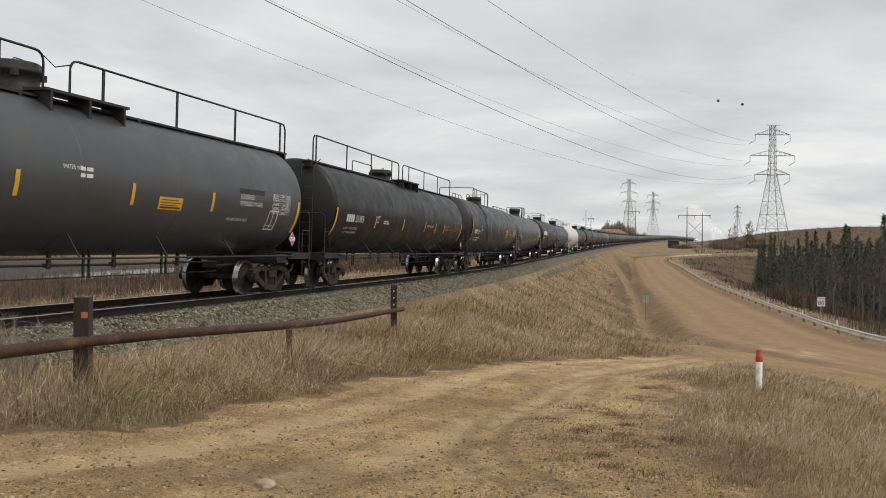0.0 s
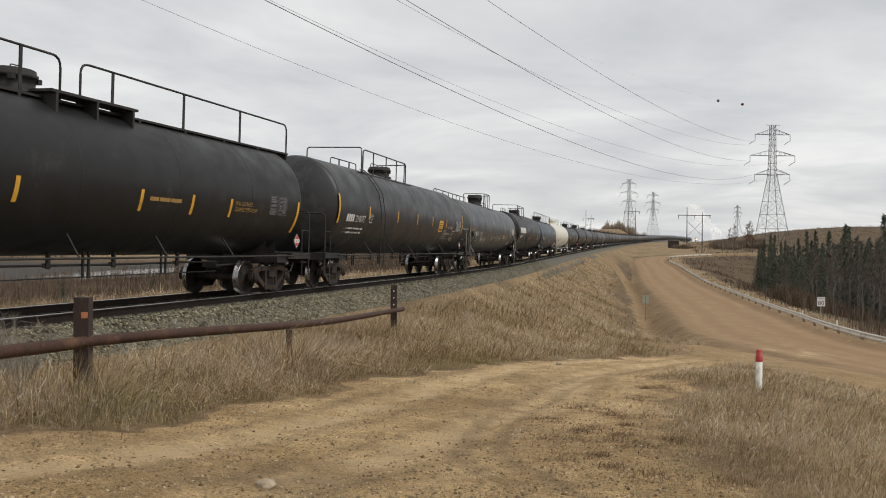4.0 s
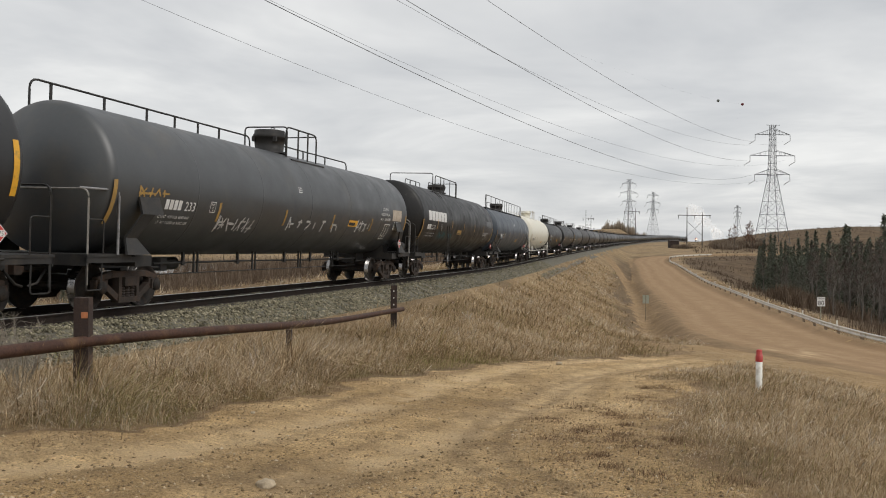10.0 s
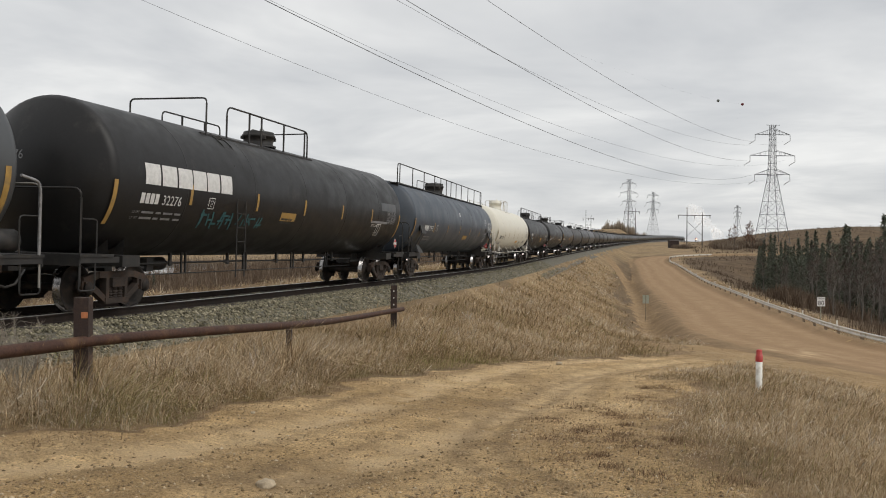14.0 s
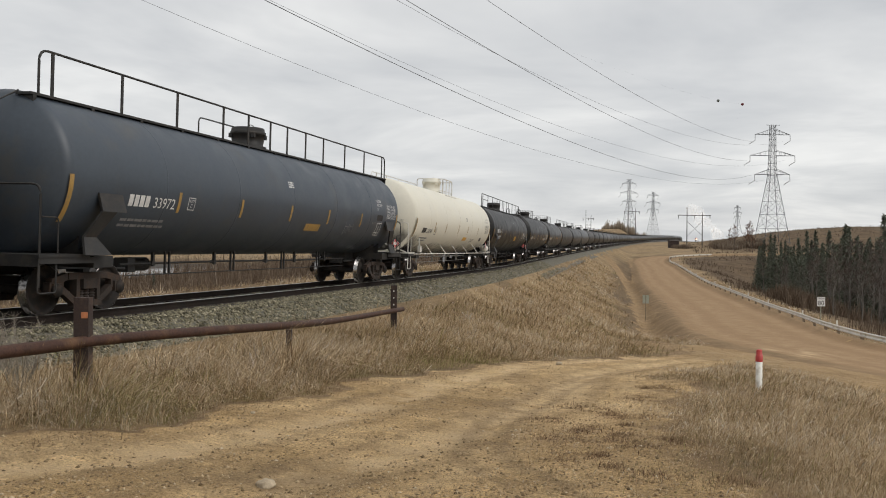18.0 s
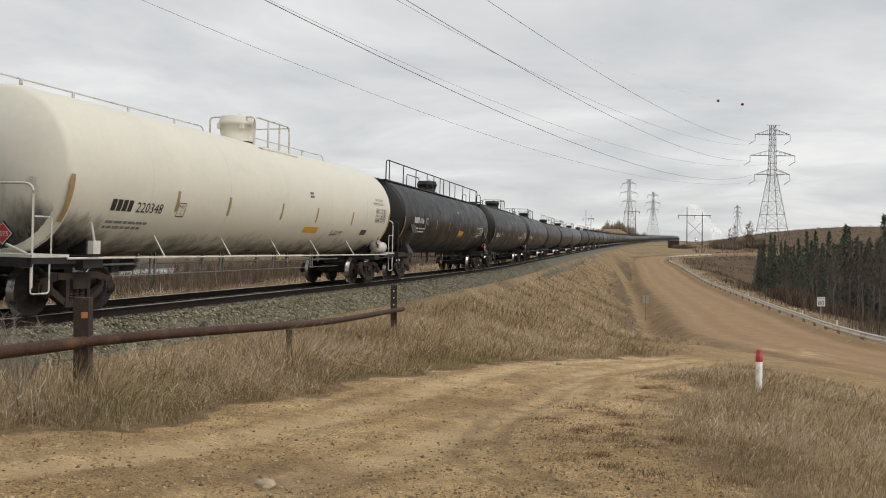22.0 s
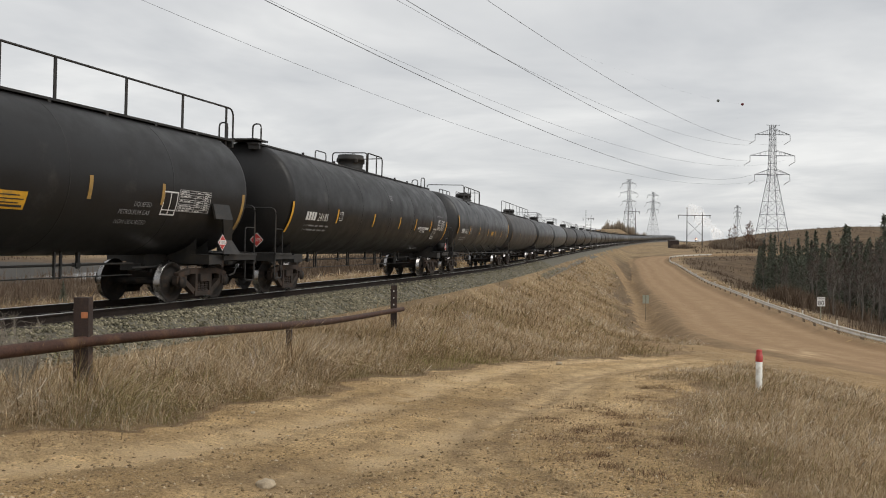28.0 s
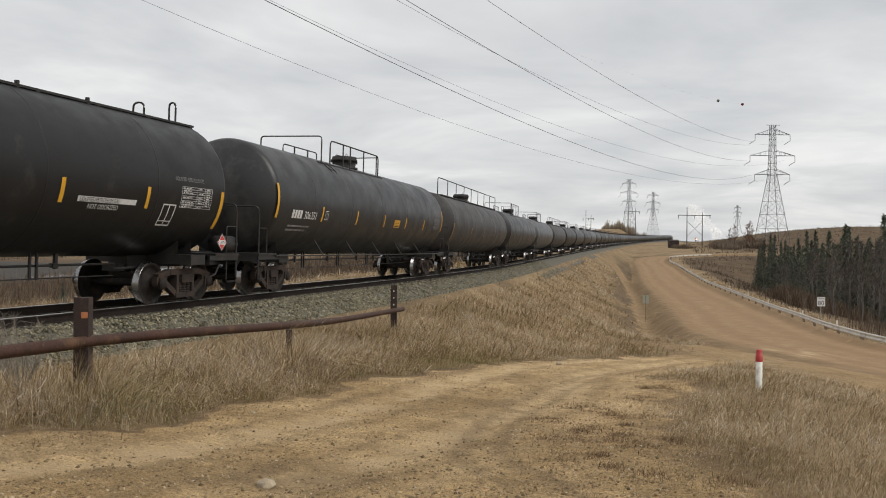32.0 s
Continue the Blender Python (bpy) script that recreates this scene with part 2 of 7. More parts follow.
def water_material():
    """River water ruffled by the wind, with one calm reach that mirrors the sky."""
    m = bpy.data.materials.new("grey_river_water")
    m.use_nodes = True
    nt = m.node_tree
    b = nt.nodes["Principled BSDF"]
    b.inputs["Base Color"].default_value = (0.060, 0.054, 0.046, 1)
    tc = nt.nodes.new("ShaderNodeTexCoord")
    away = nt.nodes.new("ShaderNodeMapping")
    away.inputs["Location"].default_value = (5.6, -4.75, 0)
    away.inputs["Scale"].default_value = (1 / 16, 1 / 55, 0)
    nt.links.new(tc.outputs["Object"], away.inputs[0])
    far = nt.nodes.new("ShaderNodeVectorMath")
    far.operation = "LENGTH"
    nt.links.new(away.outputs[0], far.inputs[0])
    n = nt.nodes.new("ShaderNodeTexNoise")
    n.inputs["Scale"].default_value, n.inputs["Detail"].default_value = 0.03, 5
    nt.links.new(tc.outputs["Object"], n.inputs["Vector"])
    add = nt.nodes.new("ShaderNodeMath")
    add.operation = "ADD"
    nt.links.new(far.outputs["Value"], add.inputs[0])
    nt.links.new(n.outputs["Fac"], add.inputs[1])
    r = nt.nodes.new("ShaderNodeMapRange")
    nt.links.new(add.outputs[0], r.inputs[0])
    for i, v in enumerate((1.0, 1.7, 0.04, 0.62)):
        r.inputs[i + 1].default_value = v
    nt.links.new(r.outputs[0], b.inputs["Roughness"])
    gloss = nt.nodes.new("ShaderNodeMapRange")
    nt.links.new(add.outputs[0], gloss.inputs[0])
    for i, v in enumerate((1.0, 1.7, 0.5, 0.03)):
        gloss.inputs[i + 1].default_value = v
    nt.links.new(gloss.outputs[0], b.inputs["Specular IOR Level"])
    return m


WATER = water_material()
SPRUCE = material("spruce_needles", (0.100, 0.110, 0.078), 0.85, vary=0.4, scale=0.8, per_object=0.25)
BARK = material("grey_bark", (0.14, 0.125, 0.108), 0.9, vary=0.3, scale=3, per_object=0.2)
TWIG = material("bare_brown_twigs", (0.085, 0.062, 0.048), 0.9, vary=0.35, scale=0.7, per_object=0.2)
REDLEAF = material("russet_leaves", (0.14, 0.065, 0.035), 0.85, vary=0.4, scale=1.0)


def straw_material(name, stops):
    """Grass blades: the tint chosen blade by blade, paler at the tip."""
    m = bpy.data.materials.new(name)
    m.use_nodes = True
    nt = m.node_tree
    b = nt.nodes["Principled BSDF"]
    b.inputs["Roughness"].default_value = 0.85
    b.inputs["Specular IOR Level"].default_value = 0.2
    at = nt.nodes.new("ShaderNodeAttribute")
    at.attribute_name = "tint"
    r = nt.nodes.new("ShaderNodeValToRGB")
    els = r.color_ramp.elements
    while len(els) < len(stops):
        els.new(0.5)
    for el, (p, c) in zip(els, stops):
        el.position, el.color = p, (*c, 1)
    nt.links.new(at.outputs["Fac"], r.inputs[0])
    nt.links.new(r.outputs[0], b.inputs["Base Color"])
    return m


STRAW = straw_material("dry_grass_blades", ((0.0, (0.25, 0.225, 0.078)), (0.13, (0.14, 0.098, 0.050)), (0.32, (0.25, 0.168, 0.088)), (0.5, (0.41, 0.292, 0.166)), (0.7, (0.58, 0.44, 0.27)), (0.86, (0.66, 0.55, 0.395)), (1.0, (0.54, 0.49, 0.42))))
BRUSH = straw_material("bare_brush_twigs", ((0.0, (0.065, 0.043, 0.029)), (0.5, (0.135, 0.096, 0.066)), (0.8, (0.23, 0.18, 0.13)), (1.0, (0.34, 0.29, 0.23))))
RUSSET = straw_material("russet_low_weeds", ((0.0, (0.085, 0.045, 0.028)), (0.5, (0.19, 0.115, 0.066)), (1.0, (0.38, 0.27, 0.155))))
PEBBLE = straw_material("mixed_pebbles", ((0.0, (0.11, 0.075, 0.042)), (0.3, (0.27, 0.19, 0.105)), (0.75, (0.50, 0.375, 0.225)), (1.0, (0.66, 0.57, 0.43))))
BALLAST_STONE = straw_material("ballast_stones", ((0.0, (0.05, 0.044, 0.030)), (0.35, (0.155, 0.141, 0.094)), (0.7, (0.295, 0.265, 0.18)), (1.0, (0.57, 0.51, 0.385))))


def steam_material():
    m = bpy.data.materials.new("white_steam")
    m.use_nodes = True
    nt = m.node_tree
    nt.nodes.clear()
    out = nt.nodes.new("ShaderNodeOutputMaterial")
    clear = nt.nodes.new("ShaderNodeBsdfTransparent")
    dif = nt.nodes.new("ShaderNodeBsdfDiffuse")
    tra = nt.nodes.new("ShaderNodeBsdfTranslucent")
    for n in (dif, tra):
        n.inputs["Color"].default_value = (0.95, 0.95, 0.95, 1)
    both = nt.nodes.new("ShaderNodeAddShader")
    nt.links.new(dif.outputs[0], both.inputs[0])
    nt.links.new(tra.outputs[0], both.inputs[1])
    mix = nt.nodes.new("ShaderNodeMixShader")
    mix.inputs[0].default_value = 0.075
    nt.links.new(clear.outputs[0], mix.inputs[1])
    nt.links.new(both.outputs[0], mix.inputs[2])
    nt.links.new(mix.outputs[0], out.inputs["Surface"])
    return m


STEAM = steam_material()
LAMP = material("orange_red_signal_lens", (0.8, 0.15, 0.05), 0.4, vary=0.05, emit=(1.0, 0.42, 0.28, 7.0))


# ---------------------------------------------------------------- mesh helper
class Shape:
    """Collects vertices and faces for one mesh."""

    def __init__(self):
        self.v, self.f, self.flat = [], [], []

    def add(self, verts, faces, smooth=True):
        k = len(self.v)
        self.v += [tuple(p) for p in verts]
        self.f += [tuple(i + k for i in f) for f in faces]
        self.flat += [smooth] * len(faces)
        return self

    def box(self, x0, x1, y0, y1, z0, z1, m=None):
        vs = [Vector((x, y, z)) for x in (x0, x1) for y in (y0, y1) for z in (z0, z1)]
        if m is not None:
            vs = [m @ p for p in vs]
        return self.add(vs, [(0, 1, 3, 2), (4, 6, 7, 5), (0, 4, 5, 1), (2, 3, 7, 6), (0, 2, 6, 4), (1, 5, 7, 3)], False)

    def tube(self, pts, r, n=6, caps=True, r1=None):
        """A round bar along the points, radius r (tapering to r1)."""
        pts = [Vector(p) for p in pts]
        rings = []
        for i, p in enumerate(pts):
            a = pts[max(i - 1, 0)]
            c = pts[min(i + 1, len(pts) - 1)]
            d = (c - a).normalized()
            side = d.cross(Vector((0, 0, 1)))
            if side.length < 0.05:
                side = d.cross(Vector((0, 1, 0)))
            side.normalize()
            upv = side.cross(d)
            rad = r if r1 is None else r + (r1 - r) * i / (len(pts) - 1)
            rings.append([p + (side * math.cos(2 * math.pi * k / n) + upv * math.sin(2 * math.pi * k / n)) * rad for k in range(n)])
        vs = [q for ring in rings for q in ring]
        fs = []
        for i in range(len(rings) - 1):
            for k in range(n):
                fs.append((i * n + k, i * n + (k + 1) % n, (i + 1) * n + (k + 1) % n, (i + 1) * n + k))
        self.add(vs, fs, n > 5)
        if caps:
            b = len(vs) - n
            self.add(rings[0], [tuple(range(n))[::-1]], False)
            self.add(rings[-1], [tuple(range(n))], False)
        return self

    def lathe(self, profile, axis="x", n=32, centre=(0, 0, 0)):
        """profile: (position along axis, radius)."""
        c = Vector(centre)
        vs, fs = [], []
        for a, r in profile:
            for k in range(n):
                w = 2 * math.pi * k / n
                u, v = r * math.cos(w), r * math.sin(w)
                p = {"x": (a, u, v), "y": (u, a, v), "z": (u, v, a)}[axis]
                vs.append(c + Vector(p))
        for i in range(len(profile) - 1):
            for k in range(n):
                f = (i * n + k, i * n + (k + 1) % n, (i + 1) * n + (k + 1) % n, (i + 1) * n + k)
                fs.append(f if axis != "y" else f[::-1])
        return self.add(vs, fs, True)

    def mesh(self, name, mat):
        me = bpy.data.meshes.new(name)
        me.from_pydata(self.v, [], self.f)
        me.polygons.foreach_set("use_smooth", self.flat)
        if mat:
            me.materials.append(mat)
        me.update()
        return me


def part(name, shape, mat, parent, label=""):
    ob = new(name, shape.mesh(name, mat))
    ob.parent = parent
    if label:
        tagged(ob, label)
    return ob


def thing(name, shape, mat, label, category, kind="", group=""):
    ob = new(name, shape.mesh(name, mat) if shape else None)
    return tagged(ob, label, category, group, kind)


def arc(points, corner, n=4):
    """Rounds the inner corners of a polyline."""
    pts = [Vector(p) for p in points]
    out = [pts[0]]
    for i in range(1, len(pts) - 1):
        a, b, c = pts[i - 1], pts[i], pts[i + 1]
        p0 = b + (a - b).normalized() * min(corner, (a - b).length / 2)
        p1 = b + (c - b).normalized() * min(corner, (c - b).length / 2)
        for k in range(n + 1):
            t = k / n
            out.append(p0 * (1 - t) ** 2 + b * 2 * t * (1 - t) + p1 * t * t)
    out.append(pts[-1])
    return out


# ---------------------------------------------------------------- the railway line in plan and height
S0, S1, DS = -300.0, 1060.0, 1.0
SS = np.arange(S0, S1 + 0.01, DS)
BEND = np.interp(SS, (-120, 0, 50, 100, 160, 260, 420, 800), (0.0012, 0.00346, 0.00091, -0.0006, -0.00004, -0.00017, -0.00017, -0.00035))
ZERO = int(-S0 / DS)
HEAD = -np.concatenate([[0], np.cumsum((BEND[1:] + BEND[:-1]) / 2 * DS)])
HEAD = HEAD - HEAD[ZERO] + 0.32505
TX = np.concatenate([[0], np.cumsum((np.sin(HEAD)[1:] + np.sin(HEAD)[:-1]) / 2 * DS)])
TY = np.concatenate([[0], np.cumsum((np.cos(HEAD)[1:] + np.cos(HEAD)[:-1]) / 2 * DS)])
TX = TX - TX[ZERO] - math.cos(0.32505) * 12.3
TY = TY - TY[ZERO] + math.sin(0.32505) * 12.3
TZ = np.interp(SS, (0, 60, 120, 200, 320, 500, 800), np.concatenate([[0], np.cumsum(np.array((-0.00466, 0.00411, 0.0076, 0.00791, 0.00908, 0.01191)) * np.diff((0, 60, 120, 200, 320, 500, 800)))]))
TZ = np.convolve(np.pad(TZ, 15, mode="edge"), np.ones(31) / 31, mode="valid")
CANT = 0.022


def on_track(s, lat=0.0, z=0.0):
    """The point at arc length s, lat metres towards the far side, z over the rail heads."""
    h = np.interp(s, SS, HEAD)
    return (np.interp(s, SS, TX) - np.cos(h) * lat, np.interp(s, SS, TY) + np.sin(h) * lat, np.interp(s, SS, TZ) + z + CANT * (lat + 0.75))


def track_frame(s_near, s_far):
    """The pose of a vehicle whose bogies stand at these two arc lengths; its x runs up the line, y to the far side."""
    a, b = Vector(on_track(s_near)), Vector(on_track(s_far))
    x = (b - a).normalized()
    y = Vector((0, 0, 1)).cross(x).normalized()
    y = (y + Vector((0, 0, CANT))).normalized()
    z = x.cross(y)
    m = Matrix((x, y, z)).transposed().to_4x4()
    m.translation = (a + b) / 2
    return m


def to_track(x, y):
    """Arc length and distance from the line, positive on the camera's side, for arrays."""
    shape = np.shape(x)
    x, y = np.ravel(x).astype(float), np.ravel(y).astype(float)
    idx = np.arange(0, len(SS), 5)
    best = np.empty(len(x), int)
    fx, fy = x.astype(np.float32), y.astype(np.float32)
    tx, ty = TX[idx].astype(np.float32), TY[idx].astype(np.float32)
    for i in range(0, len(x), 8000):
        d = (fx[i:i + 8000, None] - tx) ** 2 + (fy[i:i + 8000, None] - ty) ** 2
        best[i:i + 8000] = idx[np.argmin(d, axis=1)]
    dx, dy = x - TX[best], y - TY[best]
    h = HEAD[best]
    s = SS[best] + dx * np.sin(h) + dy * np.cos(h)
    q = dx * np.cos(h) - dy * np.sin(h)
    return s.reshape(shape), q.reshape(shape)


def smooth(a, b, v):
    t = np.clip((v - a) / (b - a), 0, 1)
    return t * t * (3 - 2 * t)


# ---------------------------------------------------------------- the ground
ROAD = np.array(((60, -8), (36, 12), (23, 27), (18.6, 38), (18.6, 50), (23.5, 74), (33, 125), (44.6, 180), (52.4, 218), (64, 250), (90, 272), (140, 286), (230, 296), (420, 320)), float)
TRACKWAY = np.array(((-12, 1.6), (-7, 3.3), (-3.0, 5.4), (-0.75, 8.3), (0.65, 11.9), (2.2, 17), (5.9, 23.6), (10.6, 30.8), (16, 39.5)), float)
# the washed-out gully at the foot of the bank, between the line and the road
GULLY = np.array(((35.2, 188), (31.9, 161), (24.7, 112), (18.0, 78), (14.6, 61), (13.2, 52)), float)


def dense(path, step=0.5):
    """A smooth curve through the points (Catmull-Rom), in even small steps."""
    p = np.vstack([2 * path[0] - path[1], path, 2 * path[-1] - path[-2]])
    out = []
    for i in range(1, len(p) - 2):
        n = max(2, int(np.hypot(*(p[i + 1] - p[i])) / step))
        for k in range(n):
            t = k / n
            out.append(0.5 * (2 * p[i] + (p[i + 1] - p[i - 1]) * t + (2 * p[i - 1] - 5 * p[i] + 4 * p[i + 1] - p[i + 2]) * t * t
                              + (3 * p[i] - p[i - 1] - 3 * p[i + 1] + p[i + 2]) * t ** 3))
    out.append(path[-1])
    return np.array(out)


ROAD_LINE = dense(ROAD, 2.0)
WAY_LINE = dense(TRACKWAY, 0.5)
GULLY_LINE = dense(GULLY, 1.0)
TURN_LINE = dense(np.array(((4.2, 18.5), (2.3, 14.5), (0.98, 10.6), (0.42, 8.2), (0.45, 6.9), (0.64, 6.0), (0.95, 4.4)), float), 0.3)


def off_line(line, x, y):
    """Signed distance from a line (positive on its right, going along it) and the index of the nearest point."""
    shape = np.shape(x)
    x, y = np.ravel(x).astype(float), np.ravel(y).astype(float)
    d = np.empty(len(x))
    k = np.empty(len(x), int)
    tan = np.gradient(line, axis=0)
    tan /= np.hypot(tan[:, 0], tan[:, 1])[:, None]
    coarse = line[::6]
    for i in range(0, len(x), 40000):
        xx, yy = x[i:i + 40000], y[i:i + 40000]
        best = np.full(len(xx), 1e18)
        j = np.zeros(len(xx), int)
        for n, (cx, cy) in enumerate(coarse):
            e = (xx - cx) ** 2 + (yy - cy) ** 2
            near = e < best
            best[near] = e[near]
            j[near] = n * 6
        cand = np.clip(j[:, None] + np.arange(-6, 7), 0, len(line) - 1)
        dx, dy = xx[:, None] - line[cand, 0], yy[:, None] - line[cand, 1]
        m = np.argmin(dx * dx + dy * dy, axis=1)
        r = np.arange(len(m))
        j = cand[r, m]
        k[i:i + 40000] = j
        d[i:i + 40000] = np.sign(dx[r, m] * tan[j, 1] - dy[r, m] * tan[j, 0]) * np.hypot(dx[r, m], dy[r, m])
    return d.reshape(shape), k.reshape(shape)


def wave(x, y, size, seed=0.0):
    """Cheap rolling noise from a few sines, about -1 to 1."""
    a, b = x / size + seed, y / size - seed * 1.7
    return (np.sin(a * 2.1 + 1.3 * np.sin(b * 1.7 + seed)) + np.sin(b * 2.7 + 1.1 * np.sin(a * 1.9)) + np.sin((a + b) * 1.6 + seed * 3)) / 3


def ground_height(x, y):
    s, q = to_track(x, y)
    rail = np.interp(s, SS, TZ)
    road_d, road_k = off_line(ROAD_LINE, x, y)
    along = s + np.clip(1.6 * (q - 13), 0, 40) * (s < 70) * smooth(75, 30, s)
    level = np.interp(along, (-60, 0, 5, 14, 25, 40, 50, 75, 120, 200, 260, 400, 700, 950),
                      (-0.6, -0.33, -0.37, -0.95, -1.9, -3.2, -3.75, -4.2, -4.0, -3.0, -1.8, 1.0, 5.0, 8.0))
    toe = np.interp(s, (0, 10, 35, 200, 300), (6.0, 6.5, 9.5, 9.5, 8.0))
    near = level + (rail - 0.62 - level) * (1 - np.clip((q - 2.7) / (toe - 2.7), 0, 1) ** 0.9)
    # the valley to the right of the road
    valley = smooth(6.3, 34, road_d) * smooth(20, 45, s) * smooth(260, 190, s)
    near = near - 9.5 * valley
    # the far side: verge, then down to the river and up again
    far = rail - 0.62 - 0.8 * smooth(3, 7, -q) - 0.25 * smooth(10, 30, -q) - 7.6 * smooth(28, 95, -q) + 10.5 * smooth(290, 360, -q)
    far = far + (rail - 1.2 - far) * smooth(90, 200, s) * (1 - smooth(35, 80, -q) * smooth(560, 430, s))
    z = np.where(q > 0, near, far)
    r = np.hypot(x, y)
    # hills and the rising plain far off
    z = z + 8.5 * np.exp(-(((x - 205) / 75) ** 2 + ((y - 430) / 70) ** 2)) * smooth(112, 172, x) + 4.5 * np.exp(-(((x - 330) / 120) ** 2 + ((y - 480) / 110) ** 2))
    z = z + 10.5 * np.exp(-(((x - 140) / 58) ** 4 + ((y - 640) / 60) ** 2)) * smooth(6, 25, -q)
    z = np.where(r > 600, z + (0.0045 * (r - 600) + 3 - z) * smooth(600, 1100, r), z)
    rough = 0.05 * wave(x, y, 2.3, 0.4) + 0.02 * wave(x, y, 0.7, 2.0) + 0.15 * wave(x, y, 14, 1.1) * smooth(12, 40, r)
    wd, wk = off_line(WAY_LINE, x, y)
    worn = smooth(2.6, 1.6, np.abs(wd)) * smooth(60, 30, r)
    rough = rough * (1 - 0.6 * worn) - worn * 0.03 - 0.045 * worn * np.exp(-((np.abs(wd + 0.18 * wave(x, y, 2.6, 7.0)) - 0.85) / 0.26) ** 2) + 0.012 * worn * wave(x, y, 0.22, 3.0)
    # the roadside ditch and the gully above it
    z = z - 0.42 * np.exp(-((road_d + 6.3) / 1.0) ** 2) * smooth(33, 46, y) * smooth(240, 190, y)
    z = z + 0.30 * np.exp(-((road_d - 3.75) / 0.4) ** 2) * smooth(24, 40, y) + 0.12 * np.exp(-((road_d + 4.3) / 0.4) ** 2) * smooth(40, 50, y)
    gd, _ = off_line(GULLY_LINE, x, y)
    z = z - 0.22 * np.exp(-(gd / 0.7) ** 2)
    flat = smooth(5.8, 4.6, np.abs(road_d))
    z = z + rough * (1 - flat) * smooth(2.2, 4.5, np.abs(q))
    return z


def way_half(k):
    """Half the width of the dirt trackway along its line."""
    yy = WAY_LINE[np.clip(k, 0, len(WAY_LINE) - 1), 1]
    return np.interp(yy, (3, 5.4, 8.4, 12, 17, 24, 32, 41), (3.0, 2.5, 1.75, 1.75, 2.1, 2.4, 3.2, 5.0))


def way_left(k):
    """The same on its left side."""
    yy = WAY_LINE[np.clip(k, 0, len(WAY_LINE) - 1), 1]
    return np.interp(yy, (3, 5.4, 7.4, 9.5, 12, 15, 20, 24, 32, 41), (1.5, 1.75, 1.95, 2.15, 1.95, 1.55, 1.5, 1.0, 0.7, 1.0))


def dirt_mask(x, y):
    """1 where wheels keep the soil bare."""
    rd, _ = off_line(ROAD_LINE, x, y)
    wd, k = off_line(WAY_LINE, x, y)
    half = np.where(wd < 0, way_left(k), way_half(k))
    edge = 0.35 * wave(x, y, 1.1, 3.0) + 0.2 * wave(x, y, 0.35, 5.0)
    s, q = to_track(x, y)
    apron = smooth(1.5, 0.5, np.hypot((x + 1.2) * 0.36, y - 5.0) + 0.5 * edge)
    lim = np.where(rd < 0, 5.7 - 1.6 * smooth(30, 44, y), 5.2 - 0.9 * smooth(30, 44, y))
    road = np.maximum(smooth(lim + 0.35, lim - 0.35, np.abs(rd) + 0.6 * edge), 0.9 * shoulder_mask(x, y))
    # the flare where the trackway meets the road
    flare = smooth(21.2, 22.6, y + edge) * smooth(0.1, 0.8, wd) * (rd < 0) * smooth(60, 50, y)
    flare = np.maximum(flare, smooth(8.2, 9.6, x + 2 * edge) * smooth(-4.0, -2.6, wd + edge) * (rd < 0) * smooth(42, 37, y))
    road = np.maximum(road, flare)
    bare = np.maximum(road, smooth(half + 0.5, half - 0.4, np.abs(wd) + edge))
    # the worn soil right of the trackway, thinning out into the grass
    right = np.interp(y, (3, 5.4, 8, 10.2, 13.5, 15), (1.7, 1.62, 1.6, 2.0, 3.5, 4.4))
    worn = 0.9 * smooth(1.0, -0.4, x - right - 0.25 + 0.8 * edge) * smooth(-0.4, 0.4, wd) * smooth(15.5, 13.5, y)
    return np.maximum(np.maximum(bare, apron), worn)


def shoulder_mask(x, y):
    """1 on the brown washed soil of the road's shoulders and the gully."""
    rd, _ = off_line(ROAD_LINE, x, y)
    gd, _ = off_line(GULLY_LINE, x, y)
    e = 0.30 * wave(x, y, 1.7, 4.0) + 0.18 * wave(x, y, 0.6, 1.0)
    r = rd + e
    left = smooth(-5.9, -5.1, r) * smooth(-3.7, -4.3, r) * smooth(28, 36, y)
    right = smooth(3.2, 3.9, r) * smooth(5.6, 4.9, r) * smooth(20, 34, y)
    mouth = 0.6 * smooth(20, 25, y + 2 * e) * smooth(6.0, 8.5, x) * smooth(-3.6, -4.6, rd) * smooth(44, 38, y) * smooth(-20, -16, rd)
    return np.maximum(np.maximum(np.maximum(left, right), mouth), 0.9 * smooth(1.5, 0.6, np.abs(gd) + 1.4 * e))


def damp_mask(x, y):
    """Darker, looser soil between the wheel lines and round the stone."""
    wd, _ = off_line(WAY_LINE, x, y)
    spot = smooth(0.75, 0.2, np.hypot((x + 1.15) * 0.75, y - 6.35))
    low = smooth(0.05, 0.55, wave(x, y, 1.5, 12.0) + 0.5 * wave(x, y, 0.45, 3.0)) * smooth(0.5, 1.0, np.abs(np.abs(wd) - 0.85) + 0.3)
    w = wd + 0.18 * wave(x, y, 2.6, 7.0)
    td, _ = off_line(TURN_LINE, x, y)
    td = td + 0.05 * wave(x, y, 0.9, 2.0)
    lines = 0.6 * np.exp(-((np.abs(w) - 1.32) / 0.13) ** 2) + 0.5 * np.exp(-((np.abs(w) - 0.42) / 0.10) ** 2) + 0.85 * np.exp(-((np.abs(td) - 0.20) / 0.09) ** 2) + 0.5 * np.exp(-((td + 1.5) / 0.2) ** 2)
    return np.clip(0.8 * spot + 0.45 * low + lines, 0, 1) * smooth(34, 22, y)


